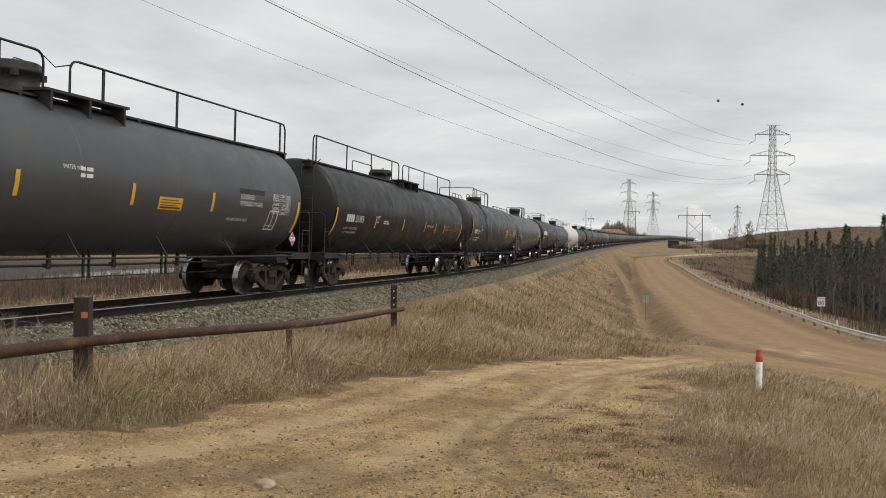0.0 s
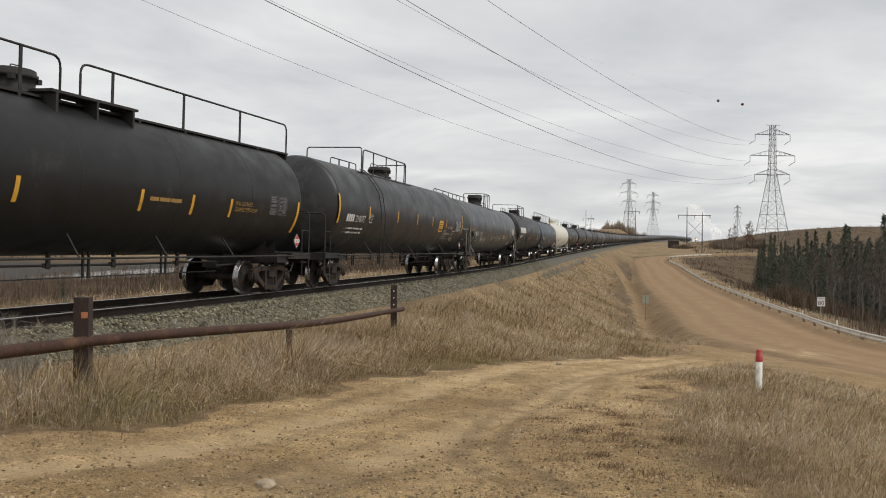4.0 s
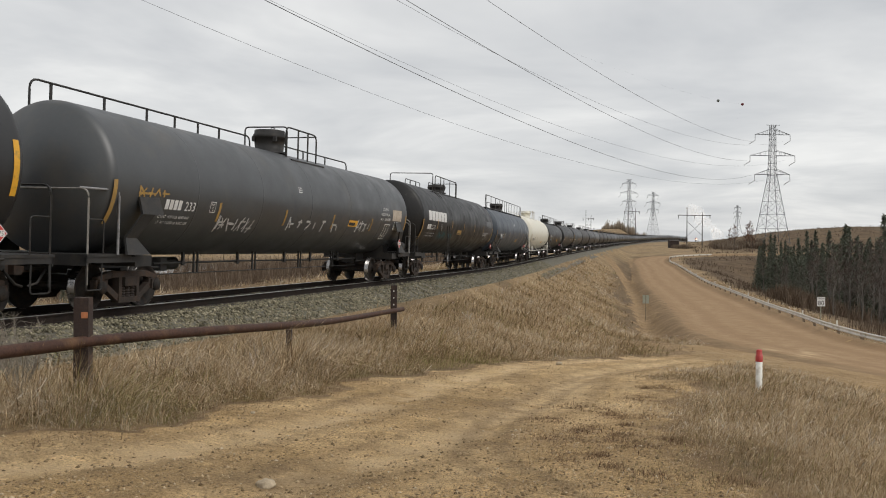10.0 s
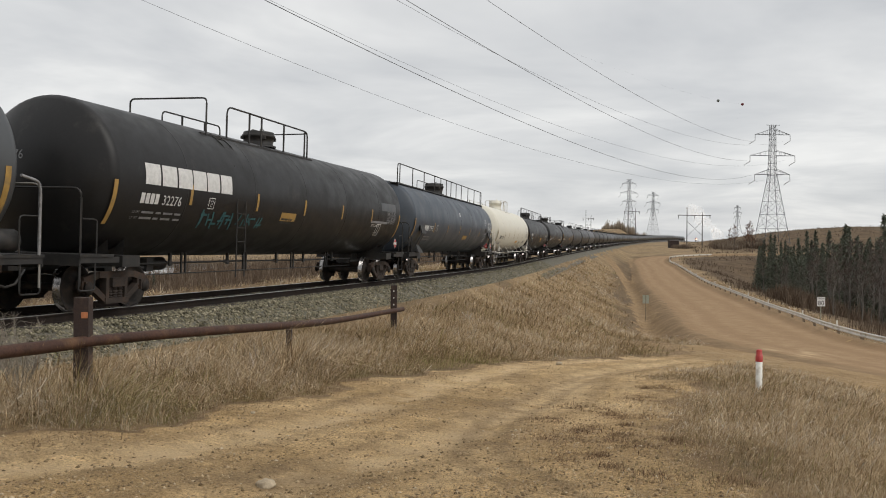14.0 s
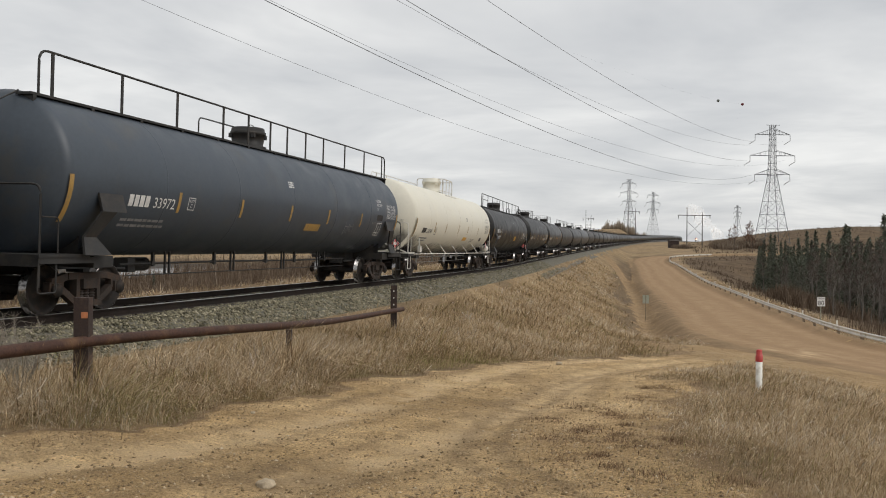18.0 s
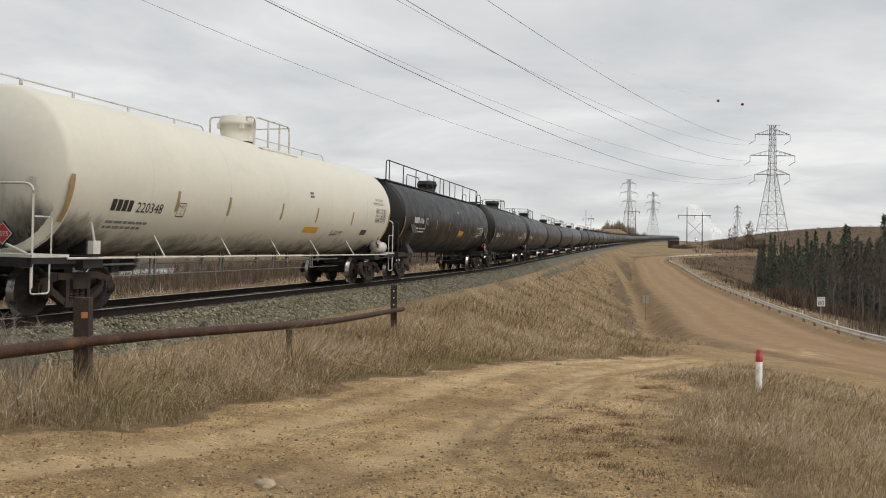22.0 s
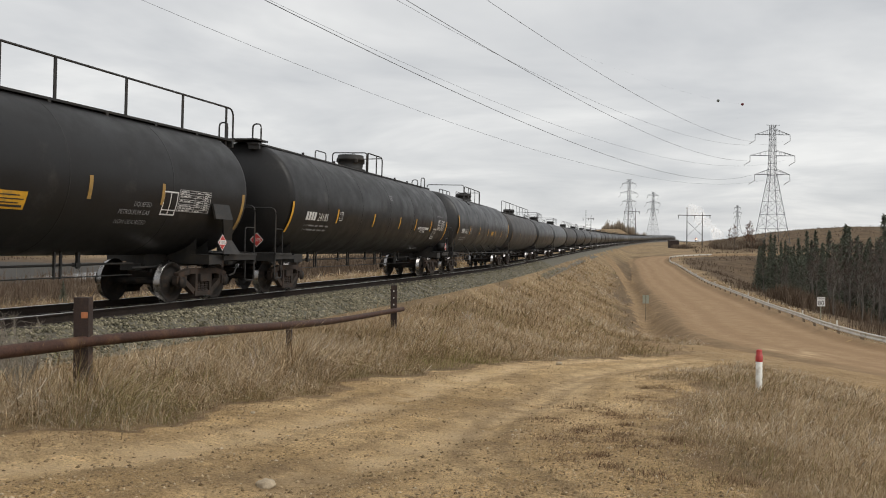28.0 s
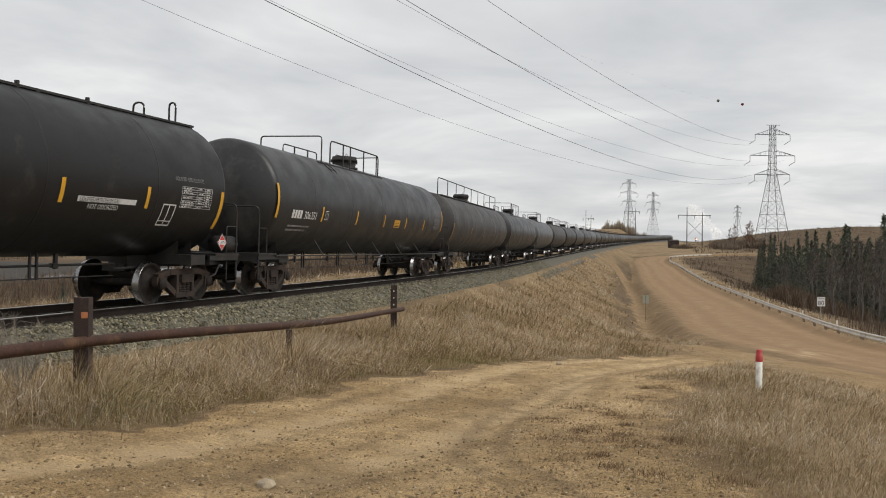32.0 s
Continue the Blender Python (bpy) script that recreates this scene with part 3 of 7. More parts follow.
def scrub_mask(x, y):
    """Where leafless scrub and dead weeds cover the soil instead of grass."""
    rd, _ = off_line(ROAD_LINE, x, y)
    s, q = to_track(x, y)
    r = np.hypot(x, y)
    e = wave(x, y, 4.0, 2.0)
    valley = smooth(6.5, 9.0, rd + 0.5 * e) * smooth(15, 30, s)
    ditch = 0.75 * smooth(-9.8, -7.2, rd + e) * smooth(-3.4, -4.4, rd) * smooth(38, 60, s) * smooth(240, 190, s)
    hills = smooth(300, 360, r) * smooth(25, 45, q) * np.clip(0.92 + 0.15 * e, 0, 1)
    verge = 0.8 * smooth(-9, -7.5, rd + 0.6 * e) * smooth(-4.6, -5.6, rd) * smooth(236, 252, y)
    hills = np.maximum(hills, verge)
    river = smooth(12, 20, -q) * smooth(900, 600, -q) * smooth(450, 350, s)
    return np.clip(np.maximum(np.maximum(valley, ditch), np.maximum(hills, river)), 0, 1)


def rut_mask(x, y):
    """The packed wheel lines of the trackway and the road."""
    rd, _ = off_line(ROAD_LINE, x, y)
    wd, _ = off_line(WAY_LINE, x, y)
    w = wd + 0.18 * wave(x, y, 2.6, 7.0)
    r = rd + 0.25 * wave(x, y, 6.0, 7.0)
    a = np.exp(-((np.abs(w) - 0.85) / 0.34) ** 2) + 0.5 * np.exp(-((w - 1.7) / 0.16) ** 2)
    c = 0.26 * np.exp(-((np.abs(r - 1.6) - 0.95) / 0.5) ** 2) + 0.3 * np.exp(-((np.abs(r + 1.8) - 0.95) / 0.5) ** 2)
    return np.maximum(a, c)


def grid_mesh(name, x, y, z, mat, attr=None):
    n, m = x.shape
    co = np.stack([x, y, z], -1).reshape(-1, 3)
    a = np.arange(n * m).reshape(n, m)
    q = np.stack([a[:-1, :-1], a[1:, :-1], a[1:, 1:], a[:-1, 1:]], -1).reshape(-1, 4)
    me = bpy.data.meshes.new(name)
    me.vertices.add(len(co))
    me.vertices.foreach_set("co", co.ravel())
    me.loops.add(q.size)
    me.loops.foreach_set("vertex_index", q.ravel())
    me.polygons.add(len(q))
    me.polygons.foreach_set("loop_start", np.arange(0, q.size, 4))
    me.polygons.foreach_set("loop_total", np.full(len(q), 4))
    me.polygons.foreach_set("use_smooth", np.ones(len(q), bool))
    me.update(calc_edges=True)
    for key, values in (attr or {}).items():
        at = me.attributes.new(key, "FLOAT", "POINT")
        at.data.foreach_set("value", np.ascontiguousarray(values).ravel().astype(np.float32))
    me.materials.append(mat)
    return me


def build_ground():
    radius = np.concatenate([[0.0, 1.0, 2.0, 3.0], np.geomspace(3.6, 60, 300), np.geomspace(61, 420, 130), np.geomspace(430, 4200, 40)])
    angle = np.radians(np.concatenate([np.linspace(-180, -48, 30, endpoint=False), np.linspace(-48, 40, 460), np.linspace(41, 180, 30)]))
    rr, aa = np.meshgrid(radius, angle, indexing="ij")
    x, y = rr * np.sin(aa), rr * np.cos(aa)
    ob = new("ground", grid_mesh("ground", x[:, ::-1], y[:, ::-1], ground_height(x, y)[:, ::-1], GROUND_MAT, {"bare": dirt_mask(x, y)[:, ::-1], "rut": rut_mask(x, y)[:, ::-1], "scrub": scrub_mask(x, y)[:, ::-1], "shoulder": shoulder_mask(x, y)[:, ::-1], "damp": damp_mask(x, y)[:, ::-1]}))
    tagged(ob, "dry autumn grassland and bare sandy soil beside a railway", "ground", kind="structure")


# ---------------------------------------------------------------- tank cars
R, ZC = 1.5, 2.54
DIM = {"half": 9.4, "bogie": 8.08}
PITCH, BOGIE, BASE, WHEEL_R = 20.3, 8.05, 0.89, 0.457


def bar(sh, p0, p1, w, h):
    """A square bar from p0 to p1 in the x-z plane of a bogie, w thick across, h deep."""
    a, b = Vector(p0), Vector(p1)
    d = (b - a).normalized()
    n = Vector((-d.z, 0, d.x)) * h / 2
    y = Vector((0, w / 2, 0))
    vs = [a - n - y, a + n - y, a + n + y, a - n + y, b - n - y, b + n - y, b + n + y, b - n + y]
    return sh.add(vs, [(0, 1, 2, 3), (4, 7, 6, 5), (0, 4, 5, 1), (1, 5, 6, 2), (2, 6, 7, 3), (3, 7, 4, 0)], False)


KNUCKLE, CROWN = 0.24, 2.6


def head_depth():
    return CROWN - math.sqrt((CROWN - KNUCKLE) ** 2 - (R - KNUCKLE) ** 2)


def head_in(rad):
    """How far the dished head lies behind its own middle at this distance from the axis."""
    turn = math.asin((R - KNUCKLE) / (CROWN - KNUCKLE))
    if rad < CROWN * math.sin(turn):
        return CROWN - math.sqrt(CROWN * CROWN - rad * rad)
    u = min(KNUCKLE, rad - (R - KNUCKLE))
    return head_depth() - math.sqrt(max(0.0, KNUCKLE ** 2 - u * u))


def head_profile(n=6):
    """Dished tank heads with a tight knuckle, from one end to the other."""
    turn = math.asin((R - KNUCKLE) / (CROWN - KNUCKLE))
    low = []
    for i in range(n + 1):
        w = turn * i / n
        low.append((-DIM["half"] + CROWN * (1 - math.cos(w)), max(0.001, CROWN * math.sin(w))))
    for i in range(1, n + 1):
        w = turn + (math.pi / 2 - turn) * i / n
        low.append((-DIM["half"] + head_depth() - KNUCKLE * math.cos(w), R - KNUCKLE + KNUCKLE * math.sin(w)))
    return low + [(-x, r) for x, r in low[::-1]]


def patch(sh, x0, x1, z0, z1, lift=0.006, n=5, slant=0.0, side=-1):
    """A thin sheet that lies on the tank's flank between two heights."""
    a0, a1 = math.asin(max(-1, min(1, (z0 - ZC) / R))), math.asin(max(-1, min(1, (z1 - ZC) / R)))
    vs, fs = [], []
    for i in range(n + 1):
        a = a0 + (a1 - a0) * i / n
        dx = slant * i / n
        for x in (x0 + dx, x1 + dx):
            vs.append((x, side * (R + lift) * math.cos(a), ZC + (R + lift) * math.sin(a)))
    for i in range(n):
        fs.append((2 * i, 2 * i + 1, 2 * i + 3, 2 * i + 2))
    return sh.add(vs, fs, True)


FONT_CACHE = {}


def letters(text, height, stretch=1.0):
    """The outline of a text as vertices and faces; origin at its lower left."""
    key = (text, height, stretch)
    if key not in FONT_CACHE:
        cu = bpy.data.curves.new("lettering", "FONT")
        cu.body = text
        cu.size = height * 1.4
        cu.resolution_u = 2
        ob = bpy.data.objects.new("lettering", cu)
        scene.collection.objects.link(ob)
        bpy.context.view_layer.update()
        me = bpy.data.meshes.new_from_object(ob.evaluated_get(bpy.context.evaluated_depsgraph_get()))
        FONT_CACHE[key] = ([(v.co.x * stretch, v.co.y) for v in me.vertices], [tuple(p.vertices) for p in me.polygons])
        bpy.data.objects.remove(ob)
        bpy.data.meshes.remove(me)
        bpy.data.curves.remove(cu)
    return FONT_CACHE[key]


def flank_text(sh, text, x, z, height, stretch=1.0, lift=0.008):
    """Lettering on the flank that faces the road, its lower left at x and height z."""
    vs, fs = letters(text, height, stretch)
    a0 = math.asin((z - ZC) / R)
    return sh.add([(x + u, -(R + lift) * math.cos(a0 + v / R), ZC + (R + lift) * math.sin(a0 + v / R)) for u, v in vs], fs, False)


def bars(sh, x, z, width, lines, height, gap, seed=1):
    """Rows of short bars for small print."""
    rng = random.Random(seed)
    for i in range(lines):
        u = 0.0
        zz = z - i * (height + gap)
        end = width * rng.uniform(0.75, 1.0)
        while u < end:
            w = min(rng.uniform(0.08, 0.26) * max(0.5, height / 0.05), end - u)
            if w > 0.02:
                patch(sh, x + u, x + u + w, zz, zz + height, 0.007, 1)
            u += w + 0.03
    return sh


def head_text(sh, text, y, z, height, end=-1, lift=0.012):
    """Lettering on a tank head, reading across it, seen from outside."""
    vs, fs = letters(text, height)
    out = []
    for u, v in vs:
        yy, zz = y + end * u, z + v
        out.append((end * (DIM["half"] - head_in(math.hypot(yy, zz - ZC)) + lift), yy, zz))
    return sh.add(out, fs, False)


def side_frame_shape():
    sh = Shape()
    w = 0.13
    bar(sh, (-0.98, 0, 0.60), (-0.55, 0, 0.70), w, 0.13)
    bar(sh, (0.98, 0, 0.60), (0.55, 0, 0.70), w, 0.13)
    bar(sh, (-0.56, 0, 0.70), (0.56, 0, 0.70), w + 0.03, 0.12)
    for k in (-1, 1):
        bar(sh, (k * 0.98, 0, 0.60), (k * 0.98, 0, 0.44), w, 0.12)
        bar(sh, (k * 0.72, 0, 0.62), (k * 0.72, 0, 0.46), w, 0.09)
        bar(sh, (k * 0.70, 0, 0.46), (k * 0.30, 0, 0.20), w, 0.12)
        bar(sh, (k * 0.29, 0, 0.68), (k * 0.29, 0, 0.18), w + 0.02, 0.09)
        sh.box(k * 0.86 - 0.12, k * 0.86 + 0.12, -0.11, 0.09, 0.38, 0.58)
    bar(sh, (-0.36, 0, 0.19), (0.36, 0, 0.19), w + 0.05, 0.11)
    return sh


def spring_shape():
    """One coil spring, its windings as ridges."""
    prof = []
    for k in range(5):
        z = 0.26 + k * 0.052
        prof += [(z - 0.024, 0.048), (z - 0.012, 0.074), (z + 0.012, 0.074), (z + 0.024, 0.048)]
    return Shape().lathe(prof, "z", 10)


def wheel_shape():
    sh = Shape()
    for k in (-1, 1):
        y = k * 0.75
        prof = [(y + k * 0.055, 0.0), (y + k * 0.09, 0.11), (y + k * 0.06, 0.14), (y - k * 0.005, 0.30), (y + k * 0.02, 0.37), (y + k * 0.066, 0.39), (y + k * 0.066, 0.445)]
        sh.lathe(prof, "y", 28)
        sh.lathe([(y - k * 0.07, 0.485), (y - k * 0.07, 0.39), (y - k * 0.02, 0.36), (y - k * 0.03, 0.14), (y - k * 0.09, 0.10)], "y", 28)
    sh.lathe([(-0.68, 0.09), (-0.3, 0.078), (0.3, 0.078), (0.68, 0.09)], "y", 12)
    for k in (-1, 1):
        sh.lathe([(k * 0.80, 0.075), (k * 1.08, 0.075), (k * 1.085, 0.13), (k * 1.13, 0.12), (k * 1.14, 0.0)], "y", 14)
    return sh


def tread_shape():
    sh = Shape()
    for k in (-1, 1):
        y = k * 0.75
        sh.lathe([(y + k * 0.0665, 0.444), (y + k * 0.06, 0.452), (y - k * 0.03, 0.4575), (y - k * 0.045, 0.482), (y - k * 0.0705, 0.486)], "y", 28)
    return sh


SHARED = {}


def shared(name, make, mat):
    """One mesh for all alike parts."""
    if (name, mat.name) not in SHARED:
        SHARED[(name, mat.name)] = make().mesh(name, mat)
    return SHARED[(name, mat.name)]


def piece(name, mesh, parent, at=(0, 0, 0), label=""):
    ob = new(name, mesh)
    ob.parent = parent
    ob.location = at
    if label:
        tagged(ob, label)
    return ob


def bolster_shape():
    sh = Shape()
    sh.box(-0.2, 0.2, -1.12, 1.12, 0.46, 0.64)
    sh.lathe([(0.62, 0.32), (0.74, 0.30), (0.76, 0.0)], "z", 14)
    for k in (-1, 1):
        sh.box(k * 0.42 - 0.05, k * 0.42 + 0.05, -0.62, 0.62, 0.36, 0.48)
        for y in (-0.75, 0.75):
            sh.box(k * 0.42 - 0.06, k * 0.42 + 0.05, y - 0.06, y + 0.06, 0.30, 0.55)
    return sh


def bogie(car, at):
    b = piece("bogie", shared("bogie", bolster_shape, GRIME), car, (at, 0, 0), "cast steel bogie grey with brake dust")
    for y in (-1.0, 1.0):
        piece("side_frame", shared("side_frame", side_frame_shape, GRIME), b, (0, y, 0))
        for x in (-0.16, 0.0, 0.16):
            piece("spring", shared("spring", spring_shape, GRIME), b, (x, y, 0))
    for k in (-1, 1):
        w = piece("wheelset", shared("wheelset", wheelset_shape, WHEEL), b, (k * BASE, 0, WHEEL_R))
        if len(w.data.materials) < 2:
            w.data.materials.append(TREAD)
            for p in w.data.polygons:
                if p.index >= WHEEL_FACES[0]:
                    p.material_index = 1
    return b


WHEEL_FACES = [0]


def wheelset_shape():
    a = wheel_shape()
    WHEEL_FACES[0] = len(a.f)
    t = tread_shape()
    return a.add(t.v, t.f, True)


def tank_top(x, y=0.0):
    return ZC + math.sqrt(max(0.01, R * R - y * y))


def railing(car, mat, pts, posts, y=-0.62, r=0.022, mid=False, name="top_railing"):
    """A pipe rail with posts standing on the walkway at the tank's top."""
    rail = part(name, Shape().tube(pts, r, 6), mat, car)
    for x, z in posts:
        part("railing_post", Shape().box(x - 0.03, x + 0.03, y - 0.012, y + 0.012, tank_top(x, y) - 0.12, z), mat, rail)
    return rail


def loop(car, mat, x0, x1, z, y0, y1=None, r=0.02, base=None):
    """A hoop of pipe with rounded corners standing on the tank."""
    y1 = y0 if y1 is None else y1
    b0 = tank_top(x0, y0) - 0.06 if base is None else base
    return part("guard_hoop", Shape().tube(arc([(x0, y0, b0), (x0, y0, z), (x1, y1, z), (x1, y1, b0)], 0.16, 4), r, 6), mat, car)


def dome(car, x, mat, tall=0.42, r=0.46):
    z = tank_top(x) - 0.04
    prof = [(z, r * 1.08), (z + 0.05, r * 1.08), (z + 0.055, r * 0.87), (z + tall * 0.66, r * 0.97), (z + tall * 0.665, r * 1.03), (z + tall * 0.82, r * 1.03), (z + tall * 0.825, r * 0.97), (z + tall, r * 0.95), (z + tall + 0.02, r * 0.9), (z + tall + 0.035, 0.001)]
    d = part("valve_housing", Shape().lathe(prof, "z", 24, (x, 0, 0)), mat, car)
    part("lid_handle", Shape().tube(arc([(x - 0.12, -0.1, z + tall), (x - 0.12, -0.1, z + tall + 0.1), (x + 0.12, -0.1, z + tall + 0.1), (x + 0.12, -0.1, z + tall)], 0.04, 3), 0.012, 5), mat, d)
    for k in range(4):
        w = math.pi / 4 + k * math.pi / 2
        part("hinge_lug", Shape().box(x + r * math.cos(w) - 0.05, x + r * math.cos(w) + 0.05, r * math.sin(w) - 0.05, r * math.sin(w) + 0.05, z + tall * 0.5, z + tall * 0.72), mat, d)
    return d


def walkway(car, mat, x0, x1, y0=-0.72, y1=-0.40, lift=0.05):
    """A grated running board along the top, on brackets."""
    z = tank_top(0, y0) + lift
    w = part("walkway", Shape().box(x0, x1, y0, y1, z, z + 0.045), mat, car)
    n = max(2, int((x1 - x0) / 1.6) + 1)
    for i in range(n):
        x = x0 + 0.1 + (x1 - x0 - 0.2) * i / (n - 1)
        part("bracket", Shape().box(x - 0.04, x + 0.04, y0, y1, tank_top(0, y0) - 0.10, z + 0.002), mat, w)
    return w


def platform(car, mat, x0, x1, y0=-1.0, y1=1.0):
    """The square working platform round the valve housing, with deep gusset brackets."""
    z = tank_top(0, 0.6) - 0.02 + 0.12
    sh = Shape()
    p = part("platform", sh.box(x0, x1, y0, -0.5, z, z + 0.05).box(x0, x1, 0.5, y1, z, z + 0.05), mat, car)
    for x in (x0 + 0.15, (x0 + x1) / 2, x1 - 0.15):
        for y, k in ((y0, 1), (y1, -1)):
            g = Shape()
            zb = ZC + math.sqrt(max(0.01, R * R - y * y)) - 0.12
            g.add([(x - 0.03, y, z), (x + 0.03, y, z), (x + 0.03, y, zb), (x - 0.03, y, zb), (x - 0.03, y + k * 0.5, z), (x + 0.03, y + k * 0.5, z)],
                  [(0, 1, 2, 3), (0, 4, 5, 1), (0, 3, 4), (1, 5, 2), (2, 5, 4, 3)], False)
            part("gusset", g, mat, p)
    return p


def ladder(car, mat, x, w, pts, rungs, name="ladder"):
    """Two side bars through the points (y, z) at x and x + w, with rungs."""
    sh = Shape()
    for k in (0, w):
        sh.tube([(x + k, y, z) for y, z in pts], 0.018, 5)
    lad = part(name, sh, mat, car)
    pv = [Vector((0, y, z)) for y, z in pts]
    lens = np.cumsum([0] + [(pv[i + 1] - pv[i]).length for i in range(len(pv) - 1)])
    for i in range(rungs):
        d = lens[-1] * (i + 0.5) / rungs
        y = float(np.interp(d, lens, [p.y for p in pv]))
        z = float(np.interp(d, lens, [p.z for p in pv]))
        part("rung", Shape().tube([(x, y, z), (x + w, y, z)], 0.012, 5), mat, lad)
    return lad


def end_ladder(car, mat, k, y, z0, z1):
    """An upright ladder on a tank's end, k is the end."""
    x = k * (DIM["half"] + 0.06)
    sh = Shape()
    for yy in (y, y + 0.4):
        sh.tube([(x, yy, z0), (x, yy, z1 - 0.3), (k * (DIM["half"] - 0.5), yy, z1)], 0.018, 5)
    lad = part("end_ladder", sh, mat, car)
    for i in range(int((z1 - z0 - 0.3) / 0.36)):
        z = z0 + 0.2 + i * 0.36
        part("rung", Shape().tube([(x, y, z), (x, y + 0.4, z)], 0.012, 5), mat, lad)
    return lad


def underframe(car, mat, far=False, struts=(), wings=None):
    under = FRAME
    hx = min(9.80, DIM["half"] + 0.25)
    for k in (-1, 1):
        sh = Shape().box(*sorted((k * 7.0, k * 9.86)), -0.24, 0.24, 0.78, 1.08)
        sh.box(*sorted((k * (DIM["bogie"] - 0.28), k * (DIM["bogie"] + 0.28))), -1.38, 1.38, 0.86, 1.08)
        part("draft_sill", sh, under, car)
        saddle = Shape()
        ys = [-1.02, -0.75, -0.4, 0, 0.4, 0.75, 1.02]
        top = [ZC - math.sqrt(R * R - y * y) + 0.01 for y in ys]
        for x in (k * (DIM["bogie"] - 0.25), k * (DIM["bogie"] + 0.25)):
            vs = [(x, y, 1.06) for y in ys] + [(x, y, z) for y, z in zip(ys, top)]
            saddle.add(vs, [(i, i + 1, i + 8, i + 7) for i in range(6)], False)
        part("saddle", saddle, under, car)
        deck = Shape().box(*sorted((k * 8.55, k * (hx + 0.06))), -1.45, 1.45, 1.06, 1.11)
        beam = Shape().box(*sorted((k * (hx + 0.02), k * (hx + 0.06))), -1.43, 1.43, 0.90, 1.06)
        for y in (-1.43, 1.37):
            beam.box(*sorted((k * 8.35, k * (hx + 0.06))), y, y + 0.06, 0.95, 1.06)
        part("platform_beam", beam, under, car)
        part("end_platform", deck, mat, car)
        cp = Shape().box(*sorted((k * 9.6, k * 10.05)), -0.1, 0.1, 0.74, 0.94)
        cp.box(*sorted((k * 9.98, k * (PITCH / 2 + 0.03))), -0.16 if k < 0 else -0.02, 0.02 if k < 0 else 0.16, 0.70, 0.98)
        part("coupler", cp, GRIME, car)
        part("brake_hose", Shape().tube([(k * 9.65, -0.4, 0.8), (k * 9.9, -0.42, 0.55), (k * 10.1, -0.38, 0.5)], 0.025, 6), FRAME, car)
        hr = Shape().tube(arc([(k * hx, -1.40, 0.55), (k * hx, -1.40, 2.30), (k * hx, 1.40, 2.30), (k * hx, 1.40, 0.55)], 0.18, 4), 0.021, 6)
        part("end_handrail", hr, mat, car)
        if not far:
            for y in (-1.40, 1.40):
                st = Shape().tube(arc([(k * (hx + 0.02), y, 1.06), (k * (hx + 0.02), y, 0.45), (k * (hx - 0.42), y, 0.45), (k * (hx - 0.42), y, 1.06)], 0.06, 3), 0.016, 5)
                part("step_stirrup", st, mat, car)
                part("grab_iron", Shape().tube(arc([(k * (hx - 0.45), y, 1.08), (k * (hx - 0.45), y, 1.75), (k * (hx - 0.04), y, 1.75)], 0.08, 3), 0.015, 5), mat, car)
            part("uncoupling_lever", Shape().tube([(k * (hx - 0.05), -1.35, 0.9), (k * (hx - 0.02), -0.3, 0.92), (k * 9.9, -0.1, 1.0)], 0.014, 5), mat, car)
            part("brake_rigging", Shape().box(*sorted((k * 6.8, k * 7.05)), -0.15, 0.25, 0.70, 0.86).tube([(k * 6.2, -0.5, 0.78), (k * 7.2, -0.55, 0.80)], 0.03, 6), FRAME, car)
    if wings:
        support_wings(car, wings)
    # pipes that run along both flanks
    for y in (-1.46, 1.46):
        if not struts:
            break
        p = part("side_pipe", Shape().tube([(-8.6, y, 1.04), (8.6, y, 1.04)], 0.024, 6), mat, car)
        for x in struts:
            zz = 1.48
            part("strut", Shape().tube([(x - 0.02, y, 1.04), (x + 0.1, math.copysign(math.sqrt(R * R - (ZC - zz) ** 2), y), zz)], 0.020, 5), mat, p)
    pipe_mat = GREYPIPE if mat is FRAME_WHITE else mat
    rod = part("train_line", Shape().tube([(-6.3, -0.45, 0.86), (-2.1, -0.47, 0.88), (2.0, -0.45, 0.86), (6.3, -0.45, 0.88)], 0.026, 6), pipe_mat, car)
    for i, x in enumerate((-5.1, -2.45, 0.4, 2.3, 4.6)):
        part("hanger", Shape().box(x - 0.035, x + 0.035, -0.48, -0.42, 0.80, 1.14).box(x - 0.10, x + 0.03, -0.50, -0.40, 0.83, 0.91), pipe_mat, rod)
    low = part("brake_rod", Shape().tube([(-6.2, -0.5, 0.62), (6.2, -0.5, 0.64)], 0.014, 6), pipe_mat, car)
    for x in (-4.7, -1.7, 1.3, 3.9):
        for u in (0.0, 0.17):
            part("hanger", Shape().box(x + u - 0.022, x + u + 0.022, -0.52, -0.48, 0.61, 1.14), pipe_mat, low)
    if not far:
        part("brake_reservoir", Shape().lathe([(-5.4, 0.001), (-5.35, 0.16), (-4.3, 0.16), (-4.25, 0.001)], "x", 14, (0, 0.3, 0.82)), under, car)
        part("brake_valve", Shape().box(-5.85, -5.6, -0.35, 0.0, 0.68, 0.98), under, car)


